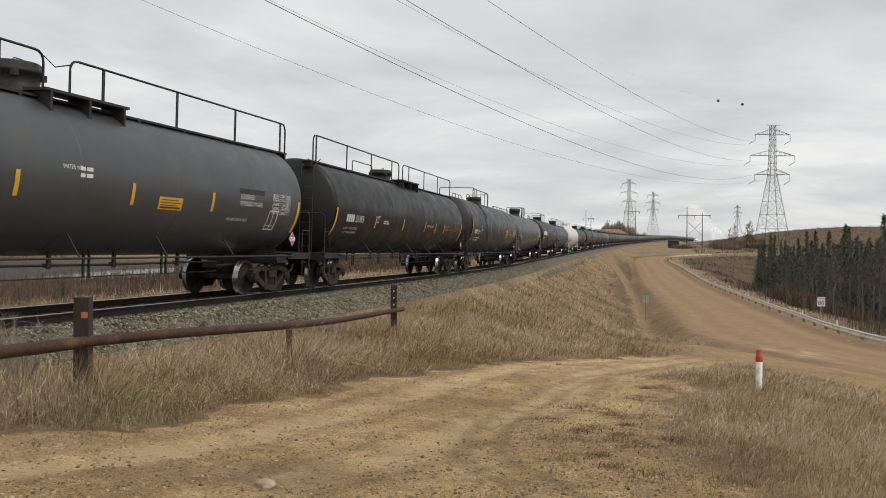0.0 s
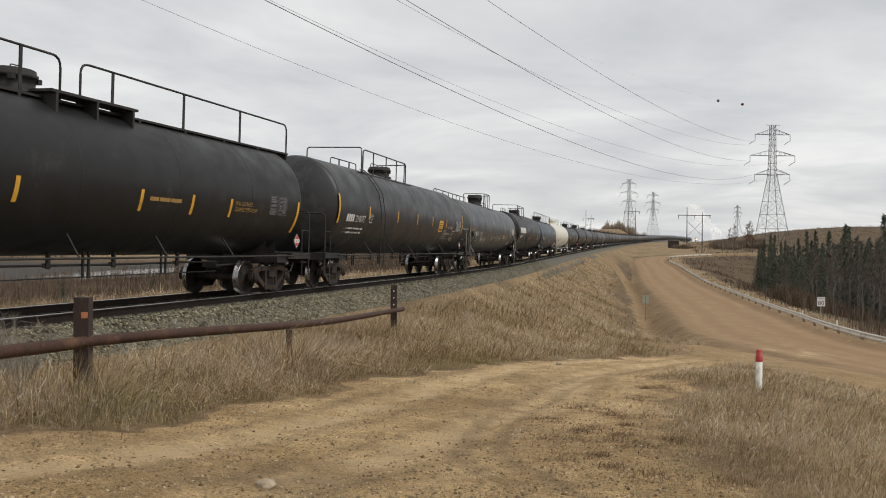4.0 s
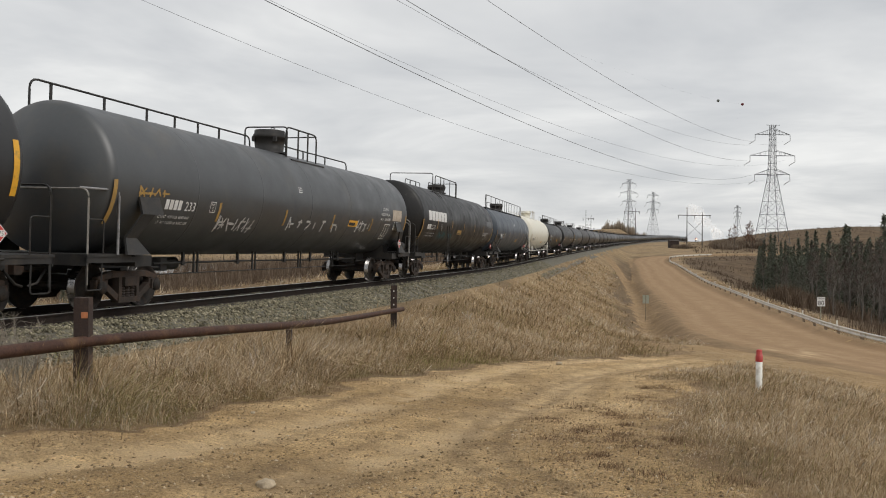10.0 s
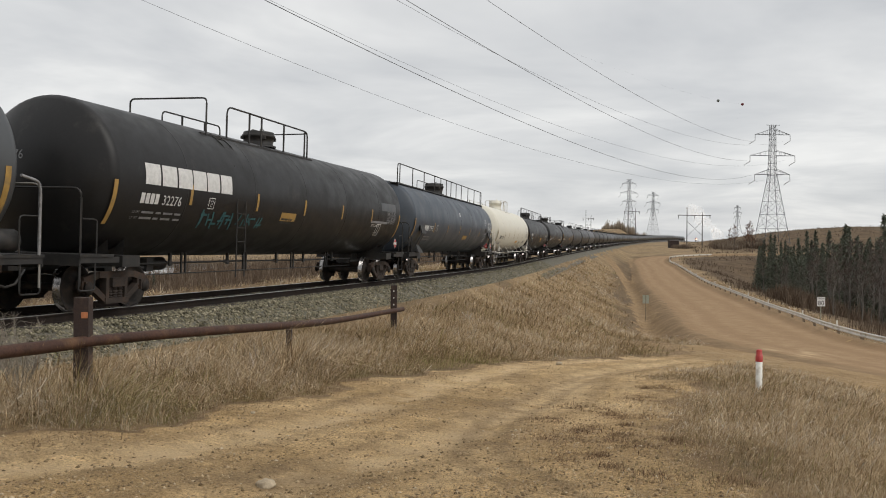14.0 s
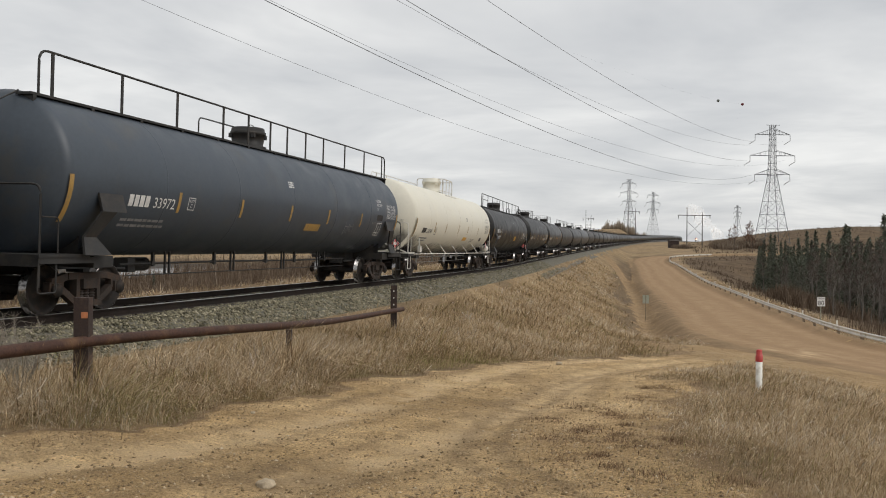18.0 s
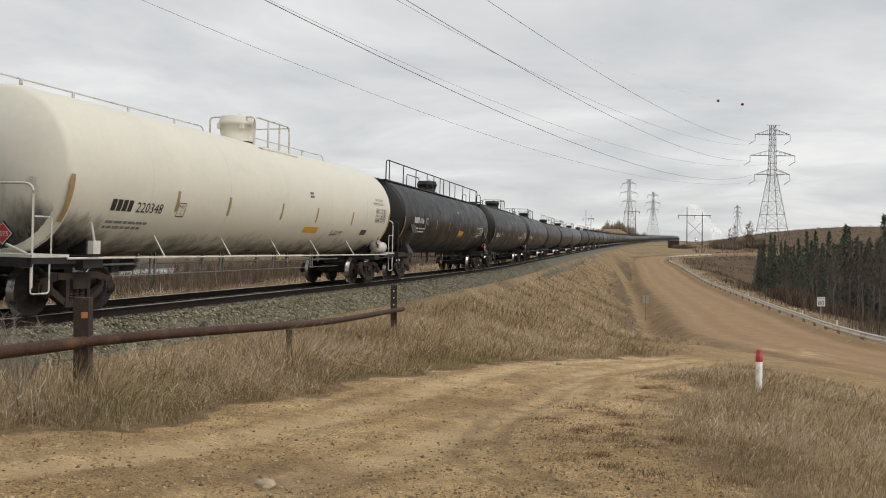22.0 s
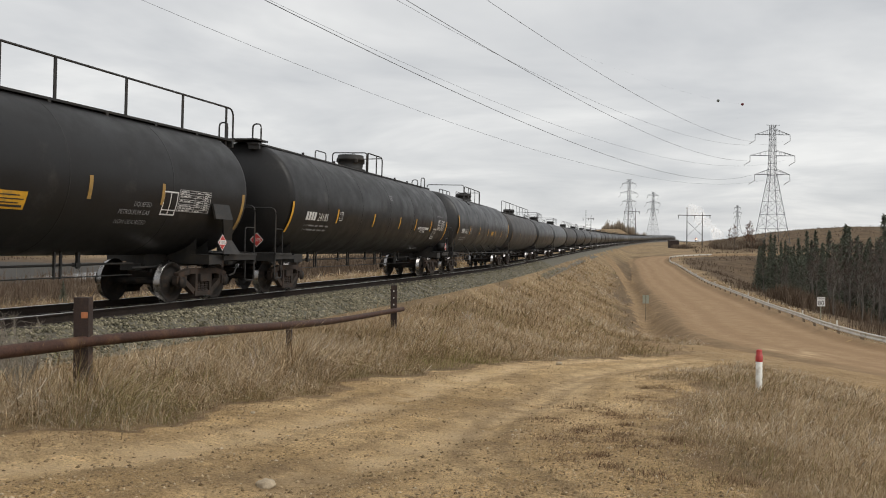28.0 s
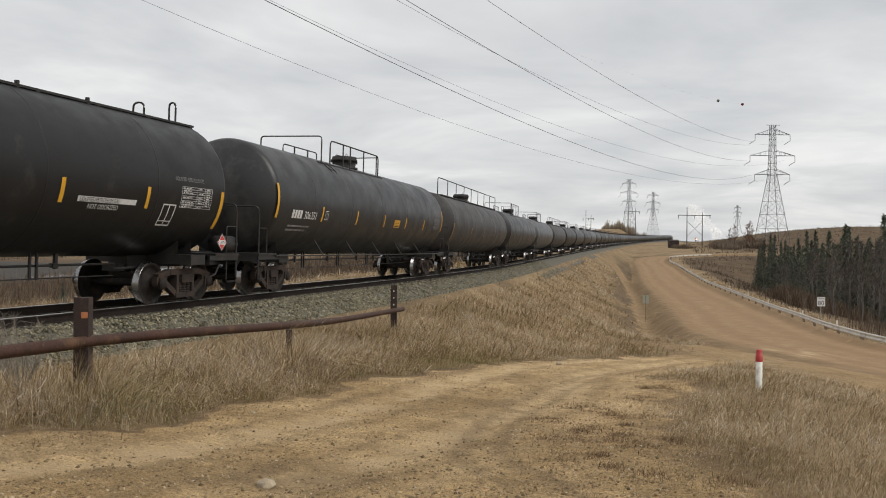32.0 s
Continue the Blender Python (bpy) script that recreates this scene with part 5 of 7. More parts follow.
def detail_g(car, fm):
    o = 0.85
    side_railing(car, fm, -8.2, 0.1 - o, [x - o for x in (-6.6, -5.1, -3.2, -1.3)], 4.44, 0.62, 0.018)
    side_railing(car, fm, 2.3 - o, 8.2 - o, [x - o for x in (4.7, 6.4)], 4.50, 0.62, 0.018)
    dome_cage(car, fm, 0.05 - o * 0.35, CREAM)
    name_block(car, -6.58 - o, 1.94, "220348", 4, 0.215, DARKLETTER)
    part("small_print", bars(Shape(), -6.55 - o, 1.70, 1.5, 2, 0.05, 0.05, 17), FADED, car)
    seal_box(car, -4.37 - o, 1.90, GREY, 0.3)
    part("small_print", bars(Shape(), 2.3 - o, 2.8, 0.32, 2, 0.06, 0.04, 18), GREY, car)
    part("notice", patch(Shape(), 2.3 - o, 3.3 - o, 1.7, 1.87, 0.006, 2), YELLOW, car, "yellow emergency notice")
    data_table(car, 7.87 - o, 2.17, GREY, 1.05, 0.47)
    words(car, ("NON-ODORIZED",), 7.9 - o, 2.91, 0.085, GREY, 1.4, 0.8)
    words(car, ("LIQUEFIED PETROLEUM GAS",), 7.62 - o, 2.77, 0.085, GREY, 1.4, 0.75)
    scrawl(car, 4.4 - o, 1.62, 0.85, 0.2, 22, DARKLETTER, 8, 0.025)
    part("painted_patch", patch(Shape(), 6.9 - o, 7.42 - o, 1.71, 1.89, 0.006, 2), GREY, car, "grey stencilled block")
    part("head_number", head_text(Shape(), "220348", 0.72, 2.95, 0.18), DARKLETTER, car, "painted number on the tank's end")
    placard(car, 8.4 - o, -1.5, 1.48)
    placard(car, -9.5, -0.9, 1.45, -1)
    part("air_tank", Shape().lathe([(8.45 - o, 0.001), (8.5 - o, 0.19), (9.3 - o, 0.19), (9.35 - o, 0.001)], "x", 16, (0, -1.32, 1.30)), FRAME_WHITE, car, "white painted air tank")
    part("end_brace", Shape().tube([(-9.4, 1.0, 1.95), (-9.4, -1.3, 1.12)], 0.025, 6), FRAME_WHITE, car)
    part("lever_box", Shape().box(-8.05, -7.85, -1.56, -1.44, 1.12, 1.36).tube([(-7.95, -1.5, 1.36), (-8.05, -1.5, 1.68)], 0.025, 6), FRAME_WHITE, car)
    part("soot_stain", patch(Shape(), -8.52, 8.4, 1.03, 1.95, 0.004, 8), SOOT, car, "black grime along the tank's belly")
    head = Shape()
    vs = []
    for i in range(25):
        for j in range(11):
            w, rad = math.radians(-172 + 164 * i / 24), R * (0.05 + 0.945 * j / 10)
            vs.append((-(DIM["half"] - head_in(rad) + 0.005), rad * math.cos(w), ZC + rad * math.sin(w)))
    head.add(vs, [(i * 11 + j, i * 11 + j + 1, (i + 1) * 11 + j + 1, (i + 1) * 11 + j) for i in range(24) for j in range(10)], True)
    part("soot_stain", head, SOOT, car, "black oily stain on the tank's end")


def detail_h(car, fm):
    o = 0.48
    walkway(car, fm, -9.4, 9.9)
    side_railing(car, fm, -9.1, 9.95, [x - o for x in (-8.17, -6.11, -4.04, -2.01, -0.67, 0.65, 1.45, 2.82, 4.15, 6.2, 8.22, 10.1)], 4.74)
    dome(car, -0.05, fm, 0.55, 0.48)
    low_loop(car, fm, -1.9 - o, 0.4 - o, 4.72, 0.4)
    end_ladder(car, fm, -1, -0.35, 1.1, 4.0)
    name_block(car, -7.27 - o, 2.32, "8006", 4, 0.235)
    weight_lines(car, -7.3 - o, 2.08, 0.07, LETTER, 44)
    seal_box(car, -5.25 - o, 2.32, LETTER, 0.26)
    part("small_print", bars(Shape(), 1.35 - o, 3.08, 0.3, 2, 0.04, 0.03, 45), LETTER, car)
    yellow_card(car, 1.6 - o, 1.86, 1.05, 0.30)
    words(car, ("LIQUEFIED",), 5.45 - o, 2.06, 0.10, FADED)
    words(car, ("PETROLEUM GAS", "NON ODORIZED"), 5.05 - o, 1.90, 0.10, FADED, 1.9, 0.9)
    data_table(car, 6.9 - o, 2.02, LETTER, 1.2, 0.45)
    seal_box(car, 6.36 - o, 1.92, LETTER, 0.5)
    part("head_number", head_text(Shape(), "8006", 0.42, 2.85, 0.18), LETTER, car, "painted number on the tank's end")
    placard(car, 8.62 - o, -1.5, 1.37)


def detail_i(car, fm):
    o = 0.53
    walkway(car, fm, -9.1, 8.8, -0.62, -0.30, 0.02)
    dome(car, 0.3 - o, fm, 0.55, 0.5)
    cross_hoop(car, fm, 0.25 - o)
    side_railing(car, fm, 0.3 - o, 2.15 - o, (0.46 - o, 1.45 - o), 4.77)
    low_loop(car, fm, 0.9 - o, 2.1 - o, 4.7)
    part("top_railing", Shape().tube([(2.15 - o, -0.62, 4.74), (2.1 - o, 0.62, 4.70)], 0.020, 5), fm, car)
    low_loop(car, fm, -1.9 - o, -0.9 - o, 4.62, 0.5)
    cross_hoop(car, fm, 7.55 - o, -0.55, -0.28, 4.34)
    cross_hoop(car, fm, 8.7 - o, -0.55, -0.38, 4.52)
    cross_hoop(car, fm, -8.8, -0.55, -0.30, 4.62)
    cross_hoop(car, fm, -9.1, 0.30, 0.55, 4.62)
    part("end_walkway", Shape().box(-9.2, -8.5, -0.62, 0.62, 4.14, 4.18), fm, car)
    for x in (-6, -3.4, 3.4, 5.2):
        part("walkway_lug", Shape().box(x - 0.03, x + 0.03, -0.62, -0.56, 4.0, 4.14), fm, car)
    name_block(car, -7.23 - o, 2.06, "24185", 4, 0.235)
    weight_lines(car, -7.2 - o, 1.88, 0.065, FADED, 23)
    seal_box(car, -4.65 - o, 2.12, LETTER, 0.27)
    part("small_print", bars(Shape(), 0.6 - o, 3.18, 0.4, 3, 0.035, 0.035, 46), FADED, car)
    part("painted_patch", patch(Shape(), 4.45 - o, 6.1 - o, 2.07, 2.17, 0.006, 2), LETTER, car, "white band behind stencilled words")
    part("lettering", flank_text(Shape(), "LIQUEFIED PETROLEUM GAS", 4.5 - o, 2.08, 0.085, 0.72, 0.012), DARKLETTER, car, "dark stencilled words liquefied petroleum gas")
    words(car, ("NOT ODORIZED",), 4.75 - o, 1.95, 0.10, LETTER, 1.4, 0.8)
    words(car, ("LIQUEFIED PETROLEUM GAS",), 7.3 - o, 2.66, 0.085, FADED, 1.4, 0.7)
    data_table(car, 7.55 - o, 2.1, LETTER, 1.15, 0.44)
    seal_box(car, 6.98 - o, 1.70, LETTER, 0.45)
    placard(car, 8.75, -1.48, 1.37)
    placard(car, -9.9, -1.05, 1.45, -1)
    part("tool_box", Shape().lathe([(8.9, 0.001), (8.92, 0.2), (9.6, 0.2), (9.62, 0.001)], "x", 14, (0, -1.2, 1.33)), fm, car)


def detail_j(car, fm):
    o = 0.40
    cage(car, fm, -0.15)
    name_block(car, -7.36 - o, 2.08, "306351", 4, 0.225)
    part("small_print", bars(Shape(), -7.4 - o, 1.84, 1.6, 2, 0.05, 0.06, 27), FADED, car)
    seal_box(car, -5.0 - o, 2.10, LETTER, 0.26)
    yellow_card(car, 1.5, 2.05, 0.7, 0.28)
    data_table(car, 7.2, 2.12, FADED, 0.9, 0.45)
    ladder(car, fm, -3.6 - o, 0.42, [(-1.42, 3.2), (-1.08, 3.72), (-0.75, 3.98)], 4)
    part("head_number", head_text(Shape(), "306351", 0.72, 2.95, 0.18), LETTER, car, "painted number on the tank's end")


def far_rail(car, fm):
    walkway(car, fm, -8.4, 8.4)
    side_railing(car, fm, -8.9, 8.9, (-6.6, -4.4, -2.2, 0, 2.2, 4.4, 6.6), 4.75)
    dome(car, 0, fm)


def far_cage(car, fm):
    cage(car, fm, 0.0)


CHALK = material("pale_chalk_paint", (0.42, 0.42, 0.41), 0.8, vary=0.35, scale=14)
PANELTAN = material("rust_streaked_pale_panel", (0.42, 0.36, 0.29), 0.7, vary=0.25, scale=7)
TAN_TAPE = material("tan_worn_tape", (0.34, 0.24, 0.10), 0.6, vary=0.2, scale=9)
TEAL = material("faded_teal_chalk", (0.03, 0.10, 0.11), 0.7, vary=0.3, scale=10)


def soot_material():
    """Oily grime, thickest low down at the car's near end, thinning out in streaks."""
    m = bpy.data.materials.new("black_oily_grime")
    m.use_nodes = True
    nt = m.node_tree
    b = nt.nodes["Principled BSDF"]
    b.inputs["Base Color"].default_value = (0.03, 0.027, 0.024, 1)
    b.inputs["Roughness"].default_value = 0.7
    tc = nt.nodes.new("ShaderNodeTexCoord")
    mp = nt.nodes.new("ShaderNodeMapping")
    mp.inputs["Scale"].default_value = (1.0, 1.0, 0.35)
    nt.links.new(tc.outputs["Object"], mp.inputs[0])
    n = nt.nodes.new("ShaderNodeTexNoise")
    n.inputs["Scale"].default_value, n.inputs["Detail"].default_value, n.inputs["Roughness"].default_value = 2.6, 8, 0.65
    nt.links.new(mp.outputs[0], n.inputs["Vector"])
    sep = nt.nodes.new("ShaderNodeSeparateXYZ")
    nt.links.new(tc.outputs["Object"], sep.inputs[0])

    def ranged(sock, a, c, lo, hi):
        r = nt.nodes.new("ShaderNodeMapRange")
        nt.links.new(sock, r.inputs[0])
        for i, v in enumerate((a, c, lo, hi)):
            r.inputs[i + 1].default_value = v
        return r.outputs[0]

    def add(a, c):
        s = nt.nodes.new("ShaderNodeMath")
        s.operation = "ADD"
        nt.links.new(a, s.inputs[0])
        nt.links.new(c, s.inputs[1])
        return s.outputs[0]

    low = ranged(sep.outputs["Z"], 1.05, 2.15, 0.20, -0.55)
    end = ranged(sep.outputs["X"], -8.6, -6.6, 0.42, 0.0)
    total = add(add(n.outputs["Fac"], low), end)
    nt.links.new(ranged(total, 0.42, 0.95, 0.0, 0.95), b.inputs["Alpha"])
    return m


SOOT = soot_material()
CARS = []


def build_train():
    five = (-5.3, -2.6, 0.05, 2.75, 5.45)
    near = [
        ("weathered grey pressure tank car with full-length top railing", GREY, FRAME, YELLOW, detail_a, (-7.0, -4.3, -1.55, 1.48, 4.4), 2.29, 9.45, 8.08, five, False, -69.9),
        ("black pressure tank car with yellow tape and top railing", BLACK, FRAME, YELLOW, detail_b, (-5.0, -1.52, 1.78, 3.6, 5.22), 2.19, 9.45, 8.1, five, False, -49.4),
        ("black pressure tank car with side ladder and central cage", CHARCOAL, FRAME, YELLOW, detail_c, (-5.95, -2.57, 0.2, 2.7, 5.3), 2.46, 9.4, 8.05, five, False, -28.9),
        ("faded grey tank car with chalk scrawls", GREY, FRAME, OCHRE, detail_d, (-5.2, -1.65, 1.75, 5.24), 2.07, 9.68, 8.05, (), True, -8.58),
        ("black tank car with large white owner's mark", BLACK, FRAME, OCHRE, detail_e, (-6.04, -2.96, -0.08, 2.77, 5.5), 2.385, 9.2, 7.9, (), False, 11.6),
        ("blue-grey tank car with full-length top railing", BLUEGREY, FRAME, OCHRE, detail_f, (-5.7, -2.95, -0.15, 2.5, 5.3), 2.20, 9.68, 8.08, (), True, 31.73),
        ("cream white tank car stained black at its end", CREAM, FRAME_WHITE, TAN_TAPE, detail_g, (-5.28, -3.1, -0.28, 2.05, 4.9), 2.22, 9.15, 7.8, (-5.6, -2.85, -0.22, 2.4, 5.3), False, 52.05),
        ("black tank car with full-length top railing", BLACK, FRAME, OCHRE, detail_h, (-5.9, -3.85, -1.2, 1.15, 3.65, 5.85), 2.34, 9.72, 8.08, (), True, 71.93),
        ("black tank car with low walkway and end hoops", BLACK, FRAME, YELLOW, detail_i, (-5.35, -1.83, 1.27, 3.5, 5.9), 2.24, 9.28, 7.95, (), False, 92.38),
        ("black tank car with central cage", CHARCOAL, FRAME, YELLOW, detail_j, (-5.6, -2.6, 0.3, 3.0, 5.6), 2.26, 9.25, 7.95, five, False, 112.5),
    ]
    for label, mat, fm, tape, det, sx, sz, half, bog, struts, wings, c in near:
        high = det in (detail_c, detail_j)
        wide = high or det in (detail_e, detail_g, detail_i)
        CARS.append((tank_car(label, mat, fm, tape, sx, det, False, sz, half, bog, struts, wings, (2.05, 2.95) if high else (1.68, 2.52), wide), c))
    protos = [tank_car("weathered dark tank car with top railing", BROWNISH, FRAME, OCHRE, (-4, 0, 4), far_rail, True),
              tank_car("charcoal tank car with central cage", CHARCOAL, FRAME, OCHRE, (-4, 0, 4), far_cage, True),
              tank_car("black tank car with central cage", BLACK, FRAME, OCHRE, (-4, 0, 4), far_cage, True),
              tank_car("weathered grey tank car with central cage", GREY, FRAME, OCHRE, (-4, 0, 4), far_cage, True)]
    order = (0, 1, 3, 0, 2, 1, 1, 3, 1, 2, 1, 0, 1, 2, 2, 1, 3, 1, 2, 1, 2, 1, 1, 2, 1, 2, 0, 1, 2, 1, 1, 2, 1, 0, 2, 1, 2, 1)
    used = set()
    for i, k in enumerate(order):
        c = 132.8 + i * 20.27
        if k in used:
            CARS.append((copy_thing(protos[k], Matrix()), c))
        else:
            used.add(k)
            CARS.append((protos[k], c))
    for c in (-90.2, -110.5):
        CARS.append((copy_thing(protos[2], Matrix()), c))


SPEED, GAIN = 5.1976, 0.002487


def run_at(t):
    """How far the train has come down the line since the clip's middle."""
    u = t - 16.0
    return SPEED * u + GAIN * u * u


def motions():
    times = [i * 1.0 for i in range(33)]
    for car, c in CARS:
        walk(car, [(t, track_frame(c - run_at(t) - BOGIE, c - run_at(t) + BOGIE)) for t in times])
    fine = [i * 0.1 for i in range(321)]
    spin = [(t, run_at(t) / WHEEL_R) for t in fine]
    for car, c in CARS[:10]:
        for b in car.children:
            if b.name.startswith("bogie"):
                for w in b.children:
                    if w.name.startswith("wheelset"):
                        at = Matrix.Translation(w.location)
                        walk(w, [(t, at @ Matrix.Rotation(-a, 4, "Y")) for t, a in spin])


# ---------------------------------------------------------------- railway line
def rail_profile():
    return [(-0.068, -0.172), (-0.068, -0.162), (-0.012, -0.145), (-0.010, -0.045), (-0.036, -0.036), (-0.036, -0.006), (-0.028, 0.0),
            (0.028, 0.0), (0.036, -0.006), (0.036, -0.036), (0.010, -0.045), (0.012, -0.145), (0.068, -0.162), (0.068, -0.172)]


def build_rails():
    line = tagged(new("railway_track"), "steel rails on timber ties", "railway track", kind="structure")
    ss = np.concatenate([np.arange(-300, -20, 5.0), np.arange(-20, 120, 1.5), np.arange(120, 1055, 5.0)])
    prof = rail_profile()
    for lat in (-0.753, 0.753):
        sh = Shape()
        vs = []
        for s in ss:
            for u, z in prof:
                vs.append(on_track(s, lat + u, z))
        n = len(prof)
        fs = [(i * n + k, i * n + k + 1, (i + 1) * n + k + 1, (i + 1) * n + k) for i in range(len(ss) - 1) for k in range(n - 1)]
        sh.add(vs, fs, False)
        ob = part("rail", sh, RAILSIDE, line, "rusty steel rail with a polished head")
        ob.data.materials.append(RAILHEAD)
        for p in ob.data.polygons:
            if p.index % (n - 1) in (5, 6, 7):
                p.material_index = 1
    tie = Shape().box(-0.115, 0.115, -1.28, 1.28, -0.18, 0.0).mesh("tie", TIE)
    for i in range(150):
        s = -10 + i * 0.56
        a, b = Vector(on_track(s, -0.6, -0.150)), Vector(on_track(s, 0.6, -0.150))
        y = (b - a).normalized()
        x = y.cross(Vector((0, 0, 1))).normalized()
        m = Matrix((x, y, x.cross(y))).transposed().to_4x4()
        m.translation = (a + b) / 2
        t = new("tie", tie)
        t.parent = line
        t.matrix_basis = m @ pose(0, random.uniform(-0.04, 0.04), random.uniform(-0.01, 0.0), 0, 0, random.uniform(-1, 1))


def build_ballast():
    ss = np.concatenate([np.arange(-300, -20, 5.0), np.arange(-20, 90, 0.4), np.arange(90, 1055, 5.0)])
    lat = np.concatenate([np.linspace(-3.6, -1.6, 14), np.linspace(-1.3, 1.3, 9), np.linspace(1.6, 3.6, 10)])
    s, q = np.meshgrid(ss, lat, indexing="ij")
    x, y, z = on_track(s, q)
    fall = np.clip(np.abs(q) - 1.55, 0, None) * 0.42
    z = z - 0.178 - fall + 0.03 * wave(x, y, 0.35, 1.0) + 0.02 * wave(x, y, 0.13, 2.0)
    ob = new("ballast", grid_mesh("ballast", x, y, z, BALLAST))
    tagged(ob, "grey crushed rock ballast under the track", "ballast", kind="structure")


# ---------------------------------------------------------------- road
def strip_along(line, half, lift, name, mat, n=15, wob=0.0, crown=0.0):
    tan = np.gradient(line, axis=0)
    tan /= np.hypot(tan[:, 0], tan[:, 1])[:, None]
    nor = np.stack([tan[:, 1], -tan[:, 0]], -1)
    u = np.linspace(-1, 1, n)
    half = np.broadcast_to(half, (len(line),))
    x = line[:, 0, None] + nor[:, 0, None] * u * half[:, None]
    y = line[:, 1, None] + nor[:, 1, None] * u * half[:, None]
    z = ground_height(x, y) + lift * np.clip((1 - np.abs(u)) * 6, -0.5, 1) + crown * (1 - u * u)
    return new(name, grid_mesh(name, x, y, z, mat, {"bare": dirt_mask(x, y), "rut": rut_mask(x, y), "scrub": scrub_mask(x, y), "shoulder": shoulder_mask(x, y), "damp": damp_mask(x, y)}))


def build_road():
    line = dense(ROAD, 1.2)
    ob = strip_along(line, 5.3, 0.03, "road", ROAD_MAT, 41, crown=0.05)
    tagged(ob, "unpaved brown gravel road with wheel marks", "road", kind="structure")


def gz(x, y):
    return float(ground_height(np.array([x]), np.array([y]))[0])


# ---------------------------------------------------------------- fence of pipe
def build_fence():
    fence = tagged(new("pipe_barrier"), "low rusty pipe barrier on steel posts in the grass", "barrier")
    posts = [(-3.86, 9.32, 0.66, 0.08), (-2.36, 13.35, -0.07, 0.045), (-1.27, 22.6, 0.19, 0.08)]
    for x, y, top, w in posts:
        p = part("post", Shape().box(x - w, x + w, y - w * 0.75, y + w * 0.75, gz(x, y) - 0.3, top), POSTWOOD, fence)
        if y < 10:
            part("reflector", Shape().box(x + 0.005, x + 0.072, y - 0.068, y - 0.06, top - 0.22, top - 0.155), ORANGE, p, "orange reflector patch")
        elif w > 0.06:
            for k in range(3):
                part("bolt", Shape().box(x - 0.015, x + 0.015, y - 0.07, y - 0.06, top - 0.16 - k * 0.18, top - 0.13 - k * 0.18), GALV, p)
    near = [(-4.9, 6.6, 0.22), (-4.2, 8.2, 0.20), (-3.84, 9.20, 0.185)]
    far = [(-3.84, 9.20, 0.19), (-3.28, 10.4, 0.165), (-2.40, 13.2, 0.0), (-2.04, 17.0, -0.245), (-1.15, 22.45, -0.44), (-1.05, 22.9, -0.45)]
    part("rail_pipe", Shape().tube(near, 0.066, 8), RUST, fence, "rusty brown steel pipe rail")
    part("rail_pipe", Shape().tube(arc(far, 1.5, 5), 0.06, 8), RUST, fence, "rusty brown steel pipe rail")


def build_marker():
    m = tagged(new("marker_post"), "white marker post with a red cap in dry grass", "marker post")
    x, y = 4.75, 13.0
    z = gz(x, y)
    part("post", Shape().lathe([(z - 0.2, 0.048), (z + 0.46, 0.048), (z + 0.46, 0.001)], "z", 14, (x, y, 0)), WHITEPLASTIC, m)
    part("cap", Shape().lathe([(z + 0.43, 0.053), (z + 0.52, 0.053), (z + 0.525, 0.044), (z + 0.59, 0.043), (z + 0.61, 0.032), (z + 0.61, 0.001)], "z", 14, (x, y, 0)), REDCAP, m, "red plastic cap")


WHITEPLASTIC = material("white_plastic", (0.72, 0.70, 0.64), 0.5, vary=0.08, dirt=(0.4, 0.34, 0.26), dirt_amount=0.15, dirt_scale=5)
REDCAP = material("red_plastic", (0.42, 0.035, 0.03), 0.45, vary=0.15)


# ---------------------------------------------------------------- guard rail, signs
def build_guard_rail():
    line = dense(ROAD, 1.0)
    tan = np.gradient(line, axis=0)
    tan /= np.hypot(tan[:, 0], tan[:, 1])[:, None]
    nor = np.stack([tan[:, 1], -tan[:, 0]], -1)
    edge = line + nor * 4.35
    keep = (edge[:, 1] > 24) & (edge[:, 1] < 262)
    edge, nr, tn = edge[keep], nor[keep], tan[keep]
    z = ground_height(edge[:, 0], edge[:, 1])
    z = np.convolve(np.pad(z, 4, mode="edge"), np.ones(9) / 9, mode="valid")
    rail = tagged(new("guard_rail"), "galvanised steel guard rail on wooden posts", "guard rail")
    prof = [(-0.02, 0.32), (-0.07, 0.36), (-0.07, 0.40), (-0.0, 0.45), (0.0, 0.50), (-0.07, 0.55), (-0.07, 0.59), (-0.02, 0.63)]
    sh = Shape()
    vs = [(edge[i, 0] + nr[i, 0] * u, edge[i, 1] + nr[i, 1] * u, z[i] + v) for i in range(len(edge)) for u, v in prof]
    n = len(prof)
    sh.add(vs, [(i * n + k, (i + 1) * n + k, (i + 1) * n + k + 1, i * n + k + 1) for i in range(len(edge) - 1) for k in range(n - 1)], True)
    part("beam", sh, GALV, rail)
    post = Shape().box(-0.07, 0.07, 0.0, 0.15, -0.4, 0.58).mesh("post", POST)
    block = Shape().box(-0.05, 0.05, 0.0, 0.03, 0.0, 0.30).mesh("delineator", WHITEPLASTIC)
    for i in range(0, len(edge), 4):
        p = new("post", post)
        p.parent = rail
        p.matrix_basis = pose(edge[i, 0], edge[i, 1], z[i], 0, 0, math.degrees(math.atan2(-nr[i, 0], nr[i, 1])))
        if i % 12 == 8:
            d = new("delineator", block)
            d.parent = rail
            d.matrix_basis = pose(edge[i, 0], edge[i, 1] , z[i] + 0.60)


